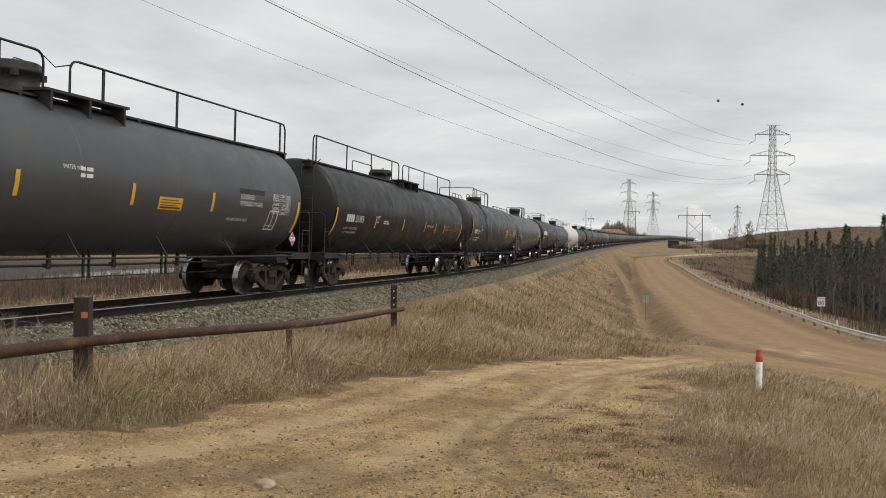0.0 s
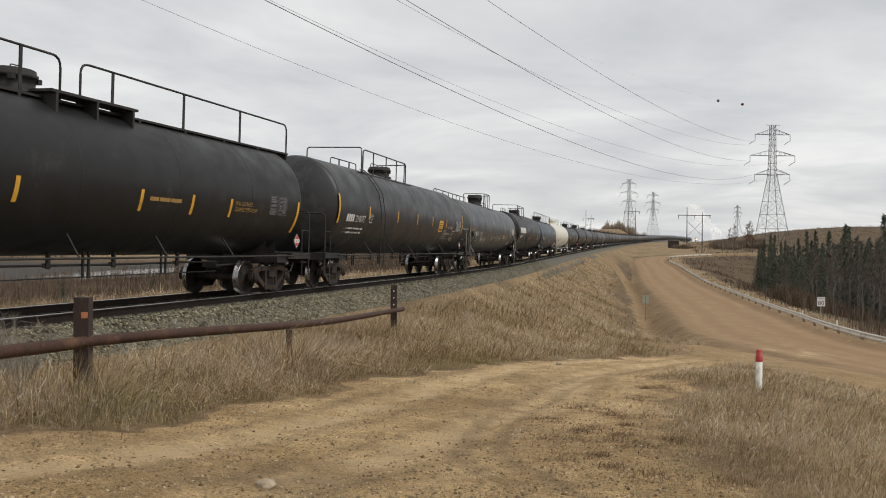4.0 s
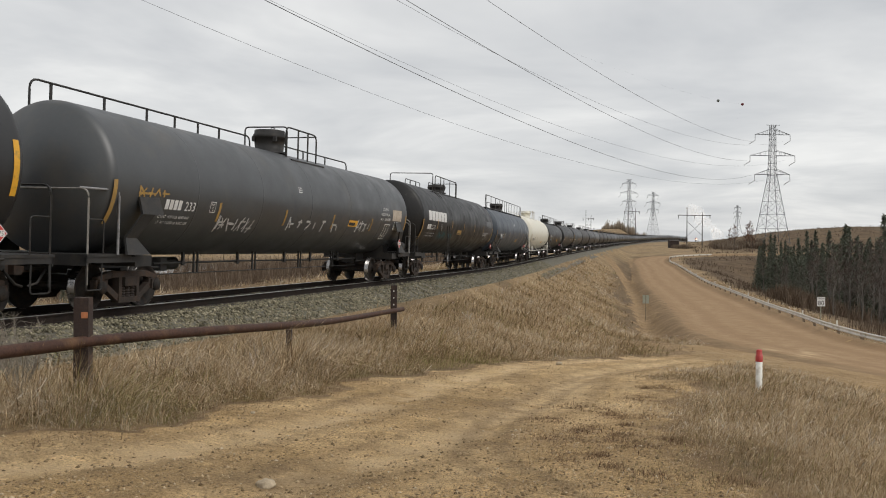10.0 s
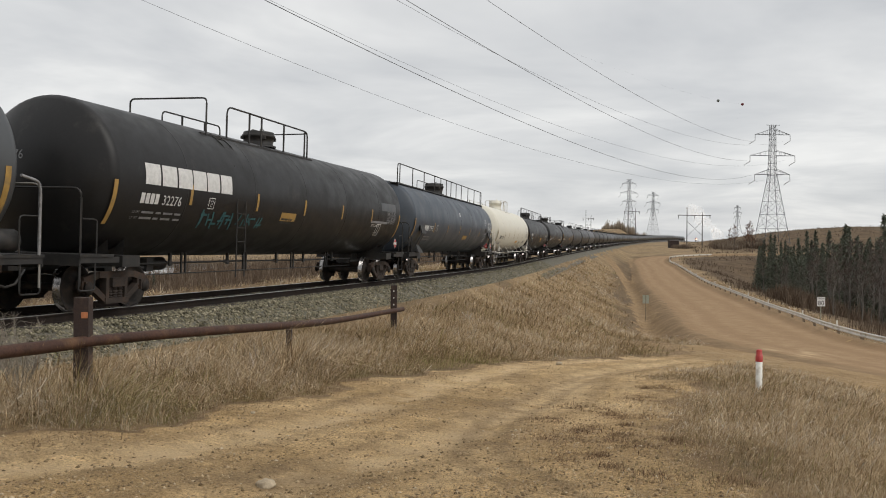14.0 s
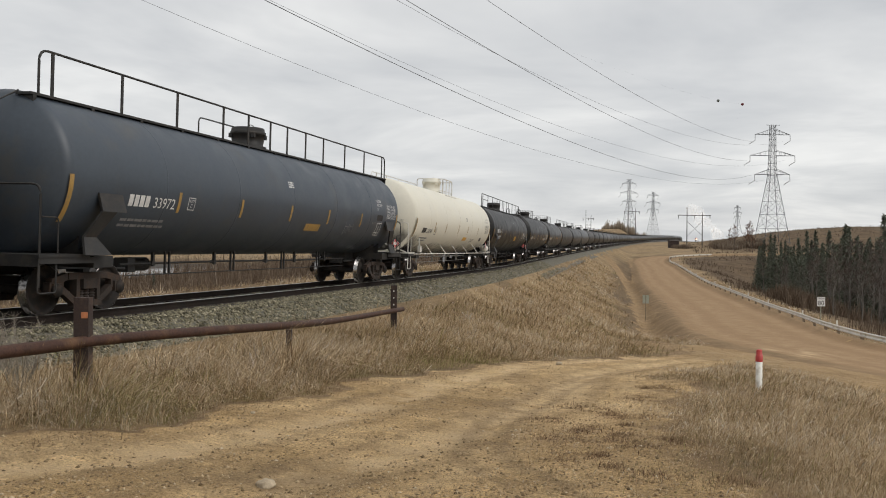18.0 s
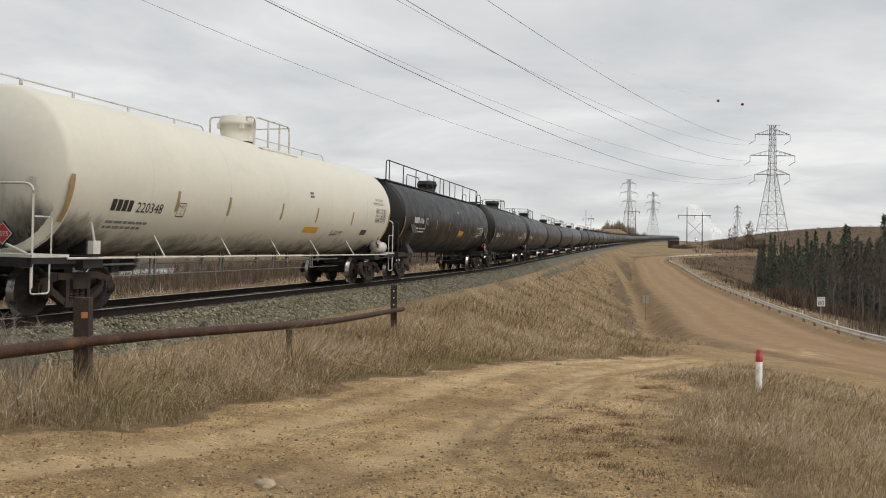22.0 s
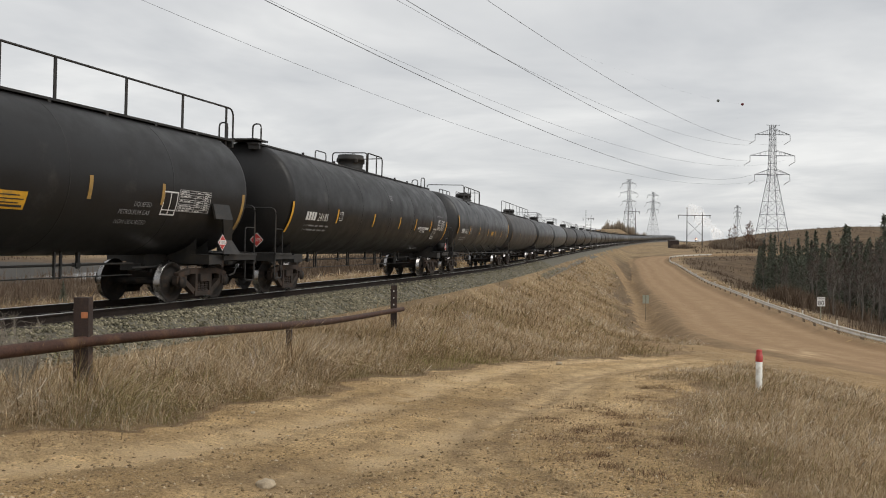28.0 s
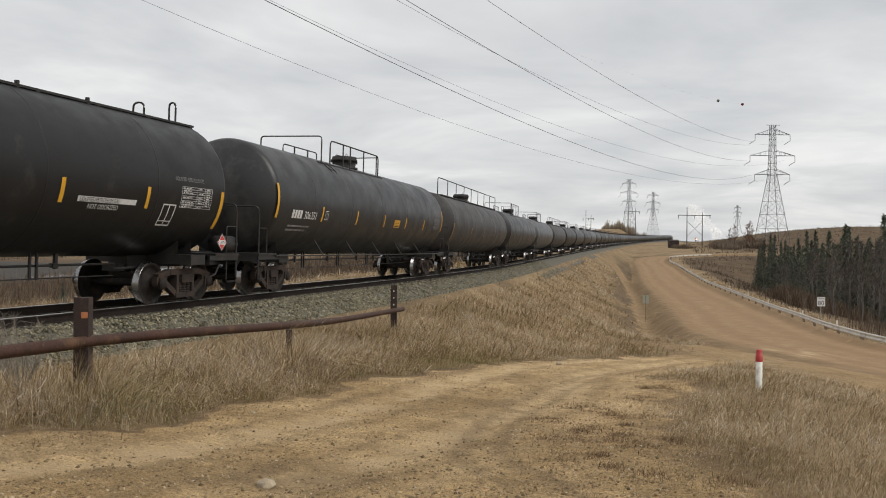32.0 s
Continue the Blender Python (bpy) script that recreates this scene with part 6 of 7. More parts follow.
def build_signs():
    s = tagged(new("speed_sign"), "white speed limit sign on a grey post", "road sign")
    y = 62.0
    x = (1454 - 784) / 1535.6 * y
    zc = 1.247 - (534.5 - 438.6) / 1535.6 * y
    part("pole", Shape().tube([(x, y + 0.04, gz(x, y) - 0.3), (x, y + 0.04, zc + 0.3)], 0.03, 8), SIGNBACK, s)
    part("plate", Shape().box(x - 0.28, x + 0.28, y - 0.012, y + 0.012, zc - 0.32, zc + 0.34), PLACARD_WHITE, s)
    vs, fs = letters("80", 0.34)
    part("number", Shape().add([(x - 0.235 + u * 0.92, y - 0.018, zc - 0.25 + v) for u, v in vs], fs, False), DARKLETTER, s, "black number eighty")
    vs, fs = letters("MAXIMUM", 0.085)
    part("word", Shape().add([(x - 0.235 + u * 0.85, y - 0.018, zc + 0.21 + v) for u, v in vs], fs, False), DARKLETTER, s, "black word maximum")
    b = tagged(new("road_sign"), "grey back of a two-panel road sign", "road sign")
    y = 70.0
    x = (1143.5 - 784) / 1535.6 * y
    zc = 1.247 - (530 - 436.5) / 1535.6 * y
    for k in (-1, 1):
        part("panel", Shape().box(x + k * 0.14 - 0.115, x + k * 0.14 + 0.115, y - 0.01, y + 0.01, zc - 0.34, zc + 0.34), SIGNBACK, b)
    part("pole", Shape().tube([(x, y + 0.04, gz(x, y) - 0.4), (x, y + 0.04, zc + 0.3)], 0.022, 6), POST, b)


SIGNBACK = material("dull_grey_sign_back", (0.34, 0.35, 0.28), 0.6, 0.1, vary=0.15)


# ---------------------------------------------------------------- power line
def lattice(name_sh, p, q, r):
    name_sh.tube([p, q], r, 4, False)


def build_pylon(x, y, z, h, arms=True, r=0.09, turn=0.0, label="grey steel lattice transmission tower"):
    """A double-circuit lattice tower: four legs, crossed braces, three pairs of arms."""
    t = tagged(new("transmission_tower"), label, "transmission tower", "steel towers of the power line")
    t.matrix_basis = pose(x, y, z, 0, 0, turn)
    waist, wb, ww = 0.58 * h, 0.115 * h, 0.028 * h
    corners = ((-1, -1), (1, -1), (1, 1), (-1, 1))

    def half(zz):
        return wb + (ww - wb) * zz / waist if zz < waist else ww + (0.018 * h - ww) * (zz - waist) / (h - waist)

    for a, b in corners:
        sh = Shape()
        sh.tube([(a * wb, b * wb, -2.0), (a * ww, b * ww, waist), (a * half(h), b * half(h), h)], r * 1.3, 4, False)
        part("leg", sh, TOWER, t)
    levels = [0, 0.13, 0.25, 0.36, 0.45, 0.52, 0.58, 0.63, 0.68, 0.73, 0.78, 0.83, 0.88, 0.93, 1.0]
    for i in range(len(levels) - 1):
        z0, z1 = levels[i] * h, levels[i + 1] * h
        sh = Shape()
        for k in range(4):
            a, b = corners[k], corners[(k + 1) % 4]
            h0, h1 = half(z0), half(z1)
            lattice(sh, (a[0] * h0, a[1] * h0, z0), (b[0] * h1, b[1] * h1, z1), r * 0.7)
            lattice(sh, (b[0] * h0, b[1] * h0, z0), (a[0] * h1, a[1] * h1, z1), r * 0.7)
            if i:
                lattice(sh, (a[0] * h0, a[1] * h0, z0), (b[0] * h0, b[1] * h0, z0), r * 0.7)
        part("cross_brace", sh, TOWER, t)
    for zz, w in ARM_LEVELS:
        for k in (-1, 1):
            sh = Shape()
            z0, hh = zz * h, half(zz * h)
            tip = (k * w * h, 0, z0)
            for b in (-1, 1):
                lattice(sh, (k * hh, b * hh, z0), tip, r)
                lattice(sh, (k * hh, b * hh, z0 + 0.045 * h), tip, r)
                for f in (0.25, 0.5, 0.75):
                    xx = k * (hh + (w * h - hh) * f)
                    lattice(sh, (xx, b * hh * (1 - f), z0), (xx, b * hh * (1 - f), z0 + 0.045 * h * (1 - f)), r * 0.6)
            arm = part("cross_arm", sh, TOWER, t)
            part("insulator", Shape().tube([tip, (tip[0], 0, tip[2] - 0.05 * h), (tip[0] - 0.06 * h, -0.02 * h, tip[2] - 0.085 * h)], 0.12, 5), POLE, arm)
    part("cross_arm", Shape().tube([(-0.06 * h, 0, h), (0.06 * h, 0, h)], r, 4), TOWER, t)
    return t


ARM_LEVELS = ((0.92, 0.150), (0.744, 0.1925), (0.585, 0.1505))


def ray_point(px, py, depth):
    """A point depth metres ahead of the eye in the direction of a place in the picture."""
    u, v = px - 784, py - 441
    c, s = math.cos(0.006845), math.sin(0.006845)
    u, v = u * c + v * s, -u * s + v * c
    pitch = -0.00456
    return Vector((u / 1535.6 * depth, depth * math.cos(pitch) + v / 1535.6 * depth * math.sin(pitch), 1.247 + depth * math.sin(pitch) - v / 1535.6 * depth * math.cos(pitch)))


def build_h_frame(px0, px1, top, base, depth, arm=None, r=0.2, label="wooden two-pole power structure with a crossarm"):
    f = tagged(new("pole_structure"), label, "power pole", "wooden pole structures of the power line")
    for px, tp in ((px0, top), (px1, top + 9)):
        a, b = ray_point(px, base, depth), ray_point(px, tp, depth)
        part("pole", Shape().tube([(b.x, b.y, gz(b.x, b.y) - 1.0), b], r * 1.25, 8, True, r * 0.8), POLE, f)
    a, b = ray_point(px0 - (px1 - px0) * 0.62, top + 14, depth), ray_point(px1 + (px1 - px0) * 0.55, top + 15, depth)
    part("crossarm", Shape().tube([a, b], r * 0.9, 6), POLE, f)
    for (xa, ya), (xb, yb) in (((px0, top + 25), (px1, base - 20)), ((px1, top + 25), (px0, base - 20))):
        part("brace", Shape().tube([ray_point(xa, ya, depth), ray_point(xb, yb, depth)], r * 0.35, 5), POLE, f)
    for u in (-0.55, 0.5, 1.5):
        p = ray_point(px0 + (px1 - px0) * u, top + 14, depth)
        part("insulator", Shape().tube([p, p - Vector((0, 0, 1.6))], 0.16, 6), POLE, f)
    return f


def build_power_line():
    p = ray_point(1366, 404, 380)
    build_pylon(p.x, p.y, min(p.z, gz(p.x, p.y)), ray_point(1369, 222, 380).z - min(p.z, gz(p.x, p.y)), turn=3)
    p = ray_point(1113, 404, 740)
    build_pylon(p.x, p.y, p.z - 4, ray_point(1113, 318, 740).z - p.z + 4, turn=20, r=0.085)
    p = ray_point(1155.5, 410, 900)
    build_pylon(p.x, p.y, p.z - 4, ray_point(1155, 340, 900).z - p.z + 4, turn=20, r=0.095)
    p = ray_point(1305, 405, 900)
    build_pylon(p.x, p.y, p.z - 4, ray_point(1305, 364, 900).z - p.z + 4, turn=25, r=0.085)
    build_h_frame(1216, 1243, 367, 438, 400)
    build_h_frame(1112, 1125, 360, 420, 520, r=0.17)
    build_h_frame(1037, 1046, 372, 420, 560, r=0.16)


# ---------------------------------------------------------------- assemble
build_ground()
build_rails()
build_ballast()
build_road()
build_fence()
build_marker()
build_guard_rail()
build_signs()
build_power_line()
build_train()
# ---------------------------------------------------------------- grass, weeds and stones (one object each)
RNG = np.random.default_rng(7)


def tri_mesh(name, co, faces, mat, tint):
    """A mesh of triangles from arrays, with a tint for each vertex."""
    me = bpy.data.meshes.new(name)
    me.vertices.add(len(co))
    me.vertices.foreach_set("co", np.ascontiguousarray(co, dtype=np.float32).ravel())
    me.loops.add(faces.size)
    me.loops.foreach_set("vertex_index", np.ascontiguousarray(faces, dtype=np.int32).ravel())
    me.polygons.add(len(faces))
    me.polygons.foreach_set("loop_start", np.arange(0, faces.size, 3))
    me.polygons.foreach_set("loop_total", np.full(len(faces), 3))
    me.update(calc_edges=True)
    at = me.attributes.new("tint", "FLOAT", "POINT")
    at.data.foreach_set("value", np.clip(tint, 0, 1).ravel().astype(np.float32))
    me.materials.append(mat)
    return me


def blade_mesh(name, x, y, height, width, tint, mat, lean=0.35, wind=(0.25, -0.05), head=0.0):
    """Bent blades, each a tapering strip of three triangles; a share of them with a pale seed head."""
    n = len(x)
    z = ground_height(x, y)
    turn = RNG.uniform(0, 2 * np.pi, n)
    side = np.stack([np.cos(turn), np.sin(turn), np.zeros(n)], -1)
    ba = RNG.uniform(0, 2 * np.pi, n)
    bl = np.abs(RNG.normal(0, lean, n)) * height
    bend = np.stack([np.cos(ba) * bl + wind[0] * height, np.sin(ba) * bl + wind[1] * height, np.zeros(n)], -1)
    base = np.stack([x, y, z - 0.03], -1)
    upv = np.zeros((n, 3))
    upv[:, 2] = 1
    has = RNG.random(n) < head
    midf = np.where(has, 0.72, 0.5)
    mid = base + bend * (midf ** 2)[:, None] + upv * (height * midf)[:, None]
    tip = base + bend + upv * (height * np.sqrt(np.clip(1 - (bl / height * 0.6) ** 2, 0.2, 1)))[:, None]
    w0 = (width * np.where(has, 0.35, 1.0))[:, None] / 2
    w1 = (width * np.where(has, 1.7, 0.75))[:, None] / 2
    co = np.stack([base - side * w0, base + side * w0, mid - side * w1, mid + side * w1, tip], 1).reshape(-1, 3)
    k = np.arange(n)[:, None] * 5
    f = np.concatenate([k + (0, 1, 3), k + (0, 3, 2), k + (2, 3, 4)], 1).reshape(-1, 3)
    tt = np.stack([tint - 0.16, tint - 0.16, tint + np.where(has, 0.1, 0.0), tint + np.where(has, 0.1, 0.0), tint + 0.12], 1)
    return tri_mesh(name, co, f, mat, tt)


def fan(n, r0, r1, a0=-40, a1=36, power=1.0):
    """Random points in front of the eye, denser near it."""
    r = r0 * (r1 / r0) ** (RNG.random(n) ** power)
    a = np.radians(RNG.uniform(a0, a1, n))
    return r * np.sin(a), r * np.cos(a), r


def build_grass():
    """Tufts of fine blades that lean out from each tuft's heart, and looser blades between them."""
    tx, ty, tr = fan(36000, 4.6, 150)
    per = 17
    spread = np.repeat(np.maximum(0.05, 0.011 * tr), per) * np.abs(RNG.normal(0, 1, len(tx) * per))
    ang = RNG.uniform(0, 2 * np.pi, len(spread))
    x1, y1 = np.repeat(tx, per) + spread * np.cos(ang), np.repeat(ty, per) + spread * np.sin(ang)
    x2, y2, r2 = fan(150000, 4.6, 150)
    # fine matted blades close to the eye
    x3, y3, r3 = fan(240000, 4.6, 24, -38, 38, 0.9)
    mat_n = len(x3)
    # thicker growth that the mower misses round the barrier's posts
    for a, b, m in ((-2.30, 12.95, 2400), (-3.70, 8.95, 700), (-1.22, 22.2, 500)):
        x2, y2 = np.concatenate([x2, RNG.normal(a, 0.26, m)]), np.concatenate([y2, RNG.normal(b, 0.17, m)])
    x, y = np.concatenate([x1, x2, x3]), np.concatenate([y1, y2, y3])
    lone = np.concatenate([np.zeros(len(x1), bool), np.ones(len(x2) + mat_n, bool)])
    flat = np.concatenate([np.zeros(len(x1) + len(x2), bool), np.ones(mat_n, bool)])
    vigour = np.concatenate([np.repeat(RNG.uniform(0.55, 1.3, len(tx)), per), RNG.uniform(0.4, 1.0, len(x2) + mat_n)])
    hue = np.concatenate([np.repeat(RNG.normal(0, 0.15, len(tx)), per), RNG.normal(0, 0.2, len(x2) + mat_n)])
    r = np.hypot(x, y)
    s, q = to_track(x, y)
    bare = dirt_mask(x, y)
    rd, _ = off_line(ROAD_LINE, x, y)
    wd, _ = off_line(WAY_LINE, x, y)
    clump = 0.5 + 0.5 * wave(x, y, 1.3, 9.0) + 0.3 * wave(x, y, 0.4, 4.0)
    right = (wd > 0) & (s < 45) & (rd < 0)
    worn = right & (bare > 0.25)
    reach = 3.35 - 0.9 * np.clip(clump, 0, 1) * RNG.random(len(x)) ** 2
    keep = (bare + np.where(right, 0.6, 0.25) * RNG.random(len(x)) < np.where(right, 0.72, 0.42)) & (np.abs(q) > reach) & (RNG.random(len(x)) < 0.55 + 0.45 * clump) & (rd < 6.6) & (q > -14)
    keep |= (bare < 0.96) & (bare > 0.3) & (RNG.random(len(x)) < np.where(worn, 0.5 * np.clip(clump, 0.05, 1) ** 2, 0.05)) & (np.abs(rd) > 6) & (np.abs(q) > 3.2)
    keep &= (scrub_mask(x, y) < 0.45) | (RNG.random(len(x)) < 0.12)
    x, y, r, s, q, clump, right, rd, wd, bare, lone, vigour, hue, flat = (v[keep] for v in (x, y, r, s, q, clump, right, rd, wd, bare, lone, vigour, hue, flat))
    n = len(x)
    left = (wd < 0) & (q > 3.2) & (s < 24)
    tall = np.where(right, 0.20, np.where(left, 0.50, 0.40)) * (0.75 + 0.35 * np.clip(clump, 0, 1.2)) * vigour * RNG.uniform(0.6, 1.15, n)
    tall = np.where(bare > 0.2, tall * np.where(right, 0.75, 0.5), tall) * np.where(left, np.interp(-wd, (1.9, 3.0), (0.4, 1.0)), 1.0)
    edge = np.interp(y, (3, 5.4, 8, 10.2, 13.5, 15), (1.7, 1.62, 1.6, 2.0, 3.5, 4.4))
    tall = np.where(right & (y < 15), tall * np.interp(x - edge, (-0.4, 0.5, 2.2), (0.5, 0.85, 1.2)), tall)
    tall = np.where(q < 0, tall * 1.7, tall)
    tall *= np.where((q > 0) & (q < 4.6), 0.8, 1.0)
    tall *= 1 + 1.0 * np.exp(-((x + 2.30) ** 2 + (y - 12.95) ** 2) / 0.6) + 0.55 * np.exp(-((x + 3.7) ** 2 + (y - 8.9) ** 2) / 0.35)
    tint = 0.50 + 0.20 * wave(x, y, 2.1, 2.0) + 0.10 * wave(x, y, 9.0, 5.0) + 0.12 * wave(x, y, 0.6, 8.0) + hue + RNG.normal(0, 0.16, n)
    green = smooth(1.7, 0.2, np.hypot((x + 2.9) * 0.8, y - 8.6))
    tint = tint - 0.62 * green * (RNG.random(n) < 0.5)
    silver = right * smooth(0.1, 0.6, wave(x, y, 1.9, 6.0)) * smooth(6, 8, y)
    tint = np.where(right, tint + 0.02 + 0.15 * silver, tint)
    # darker hollows where last year's growth has fallen over
    hollow = smooth(0.15, 0.7, wave(x, y, 1.7, 21.0) + 0.4 * wave(x, y, 0.5, 17.0))
    hollow = hollow * np.where(right, 0.5, smooth(34, 14, r))
    tint = tint - 0.24 * hollow * (q > 0) - 0.20 * smooth(-3.4, -2.0, wd) * (wd < 0) * smooth(9, 13, y) - 0.16 * smooth(0.2, 0.8, wave(x, y, 4.5, 31.0)) * smooth(14, 20, r)
    tint = np.where(right, tint - 0.02, tint + 0.02)
    tall = tall * (1 - 0.35 * hollow)
    wide = np.maximum(0.0019, r * 0.00036) * RNG.uniform(0.5, 1.3, n) * np.where(flat, 0.8, 1.0)
    lean = np.where(flat, 2.3, np.where(right, 1.0, np.where(lone, 1.6, 1.15)))
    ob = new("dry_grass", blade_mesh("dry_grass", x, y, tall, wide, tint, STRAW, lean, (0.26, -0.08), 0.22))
    tagged(ob, "tall dry straw-coloured grass with pale seed heads", "grass", kind="stuff")


def build_weeds():
    spots = [(1.03, 7.05, 0.38), (1.09, 8.05, 0.40), (1.65, 10.7, 0.42), (1.95, 10.35, 0.3), (1.54, 7.7, 0.28), (1.14, 9.4, 0.25), (1.45, 8.7, 0.3), (1.7, 8.1, 0.25), (2.2, 9.8, 0.3), (1.5, 6.3, 0.25), (3.3, 13.2, 0.4), (2.7, 12.0, 0.4)]
    for a, b, w in zip(RNG.uniform(0.9, 4.2, 34), RNG.uniform(6, 14, 34), RNG.uniform(0.10, 0.3, 34)):
        edge = np.interp(b, (5.4, 8, 10.2, 13.5, 15), (1.62, 1.6, 2.0, 3.5, 4.4))
        if abs(a - edge) < 0.55:
            spots.append((a, b, w))
    xs, ys = [], []
    for a, b, w in spots:
        m = int(2600 * w)
        g = RNG.normal(0, 0.5, (m, 2)) * (w * 0.8, w * 1.0)
        g = g[wave(a + g[:, 0], b + g[:, 1], 0.12, 5.0) > -0.2]
        xs.append(a + g[:, 0])
        ys.append(b + g[:, 1])
    # a fringe along the edge of the trackway
    k = RNG.integers(0, len(WAY_LINE), 16000)
    tan = np.gradient(WAY_LINE, axis=0)
    tan /= np.hypot(tan[:, 0], tan[:, 1])[:, None]
    off = -way_left(k) - RNG.normal(0.05, 0.16, len(k)) + 0.35 * wave(WAY_LINE[k, 0], WAY_LINE[k, 1], 1.1, 3.0)
    fx, fy = WAY_LINE[k, 0] + tan[k, 1] * off + RNG.normal(0, 0.2, len(k)), WAY_LINE[k, 1] - tan[k, 0] * off + RNG.normal(0, 0.2, len(k))
    ok = (fy > 5) & (fy < 26) & (wave(fx, fy, 0.8, 2.2) > -0.25)
    xs.append(fx[ok])
    ys.append(fy[ok])
    x, y = np.concatenate(xs), np.concatenate(ys)
    n = len(x)
    ob = new("low_weeds", blade_mesh("low_weeds", x, y, RNG.uniform(0.03, 0.085, n), np.full(n, 0.0045), RNG.uniform(0.0, 1.0, n), RUSSET, 1.2, (0.1, 0), 0.1))
    tagged(ob, "low russet weeds on worn soil", "weeds", kind="stuff")


def build_brush():
    """Leafless scrub: river side of the line, the road's far bank, the hills."""
    x, y, r = fan(190000, 14, 560, -40, 38)
    s, q = to_track(x, y)
    rd, _ = off_line(ROAD_LINE, x, y)
    clump = 0.5 + 0.5 * wave(x, y, 9.0, 3.0) + 0.35 * wave(x, y, 3.2, 6.0)
    river = (q < -13) & (q > -330) & (s < 450) & ~((q < -72) & (q > -285))
    bank = (rd > 6.6) & (s > 20) & (s < 300) & (r < 300)
    far = (r > 300) & (q > 28) & (np.abs(rd) > 12)
    keep = (river & (clump > 0.12)) | (bank & (clump > 0.45)) | (far & (clump > 0.3))
    keep &= RNG.random(len(x)) < 0.9
    x, y, r, s, q, clump, river, bank = (v[keep] for v in (x, y, r, s, q, clump, river, bank))
    n = len(x)
    tall = RNG.uniform(0.5, 1.3, n) * np.clip(clump, 0.3, 1.4)
    tall = np.where(river, tall * np.interp(-q, (13, 22, 34, 60, 104, 285, 320), (0.6, 1.0, 0.8, 0.5, 0.5, 2.2, 2.0)) * np.interp(s, (30, 48, 120), (1.05, 1.8, 1.5)) * np.where(q > -60, RNG.uniform(0.5, 1.3, n), 1.0), tall)
    tall = tall * np.where(river & (q > -60) & ((x < -0.425 * y) | (x > -0.31 * y)), 1.7, 1.0)
    tall = np.where(bank, tall * 1.1, tall)
    tint = 0.42 + 0.2 * wave(x, y, 5.0, 1.0) + RNG.normal(0, 0.18, n)
    # bushes at the foot of the trees beyond the guard rail
    bx, by, bt, bc = [], [], [], []
    for k in range(52):
        d = RNG.uniform(78, 100)
        px = RNG.uniform(1362, 1410) if k < 14 else RNG.uniform(1340, 1568)
        c = ray_point(px, 520, d)
        g = RNG.normal(0, 0.7, (190, 2))
        bx.append(c.x + g[:, 0])
        by.append(c.y + g[:, 1])
        bt.append(RNG.uniform(0.5, 1.15, 190) * RNG.uniform(0.9, 2.1))
        bc.append(RNG.normal(RNG.uniform(0.25, 0.55), 0.15, 190))
    # brown thickets at the foot of the hill and beside the shed
    for k in range(46):
        d, px = (RNG.uniform(345, 400), RNG.uniform(1268, 1352)) if k < 40 else (RNG.uniform(360, 366), RNG.uniform(1204, 1210))
        c = ray_point(px, 430, d)
        g = RNG.normal(0, 1.5, (150, 2))
        bx.append(c.x + g[:, 0])
        by.append(c.y + g[:, 1])
        bt.append(RNG.uniform(0.5, 1.1, 150) * (RNG.uniform(1.6, 3.6) if k < 40 else 1.8))
        bc.append(RNG.normal(RNG.uniform(0.45, 0.75), 0.15, 150))
    bx, by, bt, bc = (np.concatenate(v) for v in (bx, by, bt, bc))
    rd = off_line(ROAD_LINE, bx, by)[0]
    ok = (rd > 8) | (by > 330)
    x, y, tall, tint = np.concatenate([x, bx[ok]]), np.concatenate([y, by[ok]]), np.concatenate([tall, bt[ok]]), np.concatenate([tint, bc[ok]])
    r = np.hypot(x, y)
    ob = new("leafless_scrub", blade_mesh("leafless_scrub", x, y, tall, np.maximum(0.012, r * 0.0006), tint, BRUSH, 0.45, (0.03, 0), 0.0))
    tagged(ob, "brown leafless scrub and dead weeds", "scrub", kind="stuff")


def stone_mesh(name, x, y, z, size, tint, mat):
    """Small angular stones, eight triangles each."""
    n = len(x)
    dirs = np.array(((1, 0, 0), (0, 1, 0), (-1, 0, 0), (0, -1, 0), (0, 0, 0.75), (0, 0, -0.75)), float)
    co = np.repeat(dirs[None], n, 0) * RNG.uniform(0.55, 1.25, (n, 6, 1)) + RNG.normal(0, 0.16, (n, 6, 3))
    w = RNG.uniform(0, 2 * np.pi, n)
    c, s = np.cos(w)[:, None], np.sin(w)[:, None]
    rx = co[:, :, 0] * c - co[:, :, 1] * s
    ry = co[:, :, 0] * s + co[:, :, 1] * c
    co = np.stack([rx, ry, co[:, :, 2]], -1) * size[:, None, None] + np.stack([x, y, z], -1)[:, None]
    f = np.array(((0, 1, 4), (1, 2, 4), (2, 3, 4), (3, 0, 4), (1, 0, 5), (2, 1, 5), (3, 2, 5), (0, 3, 5)))
    faces = (np.arange(n)[:, None, None] * 6 + f).reshape(-1, 3)
    return tri_mesh(name, co.reshape(-1, 3), faces, mat, np.repeat(tint[:, None], 6, 1))


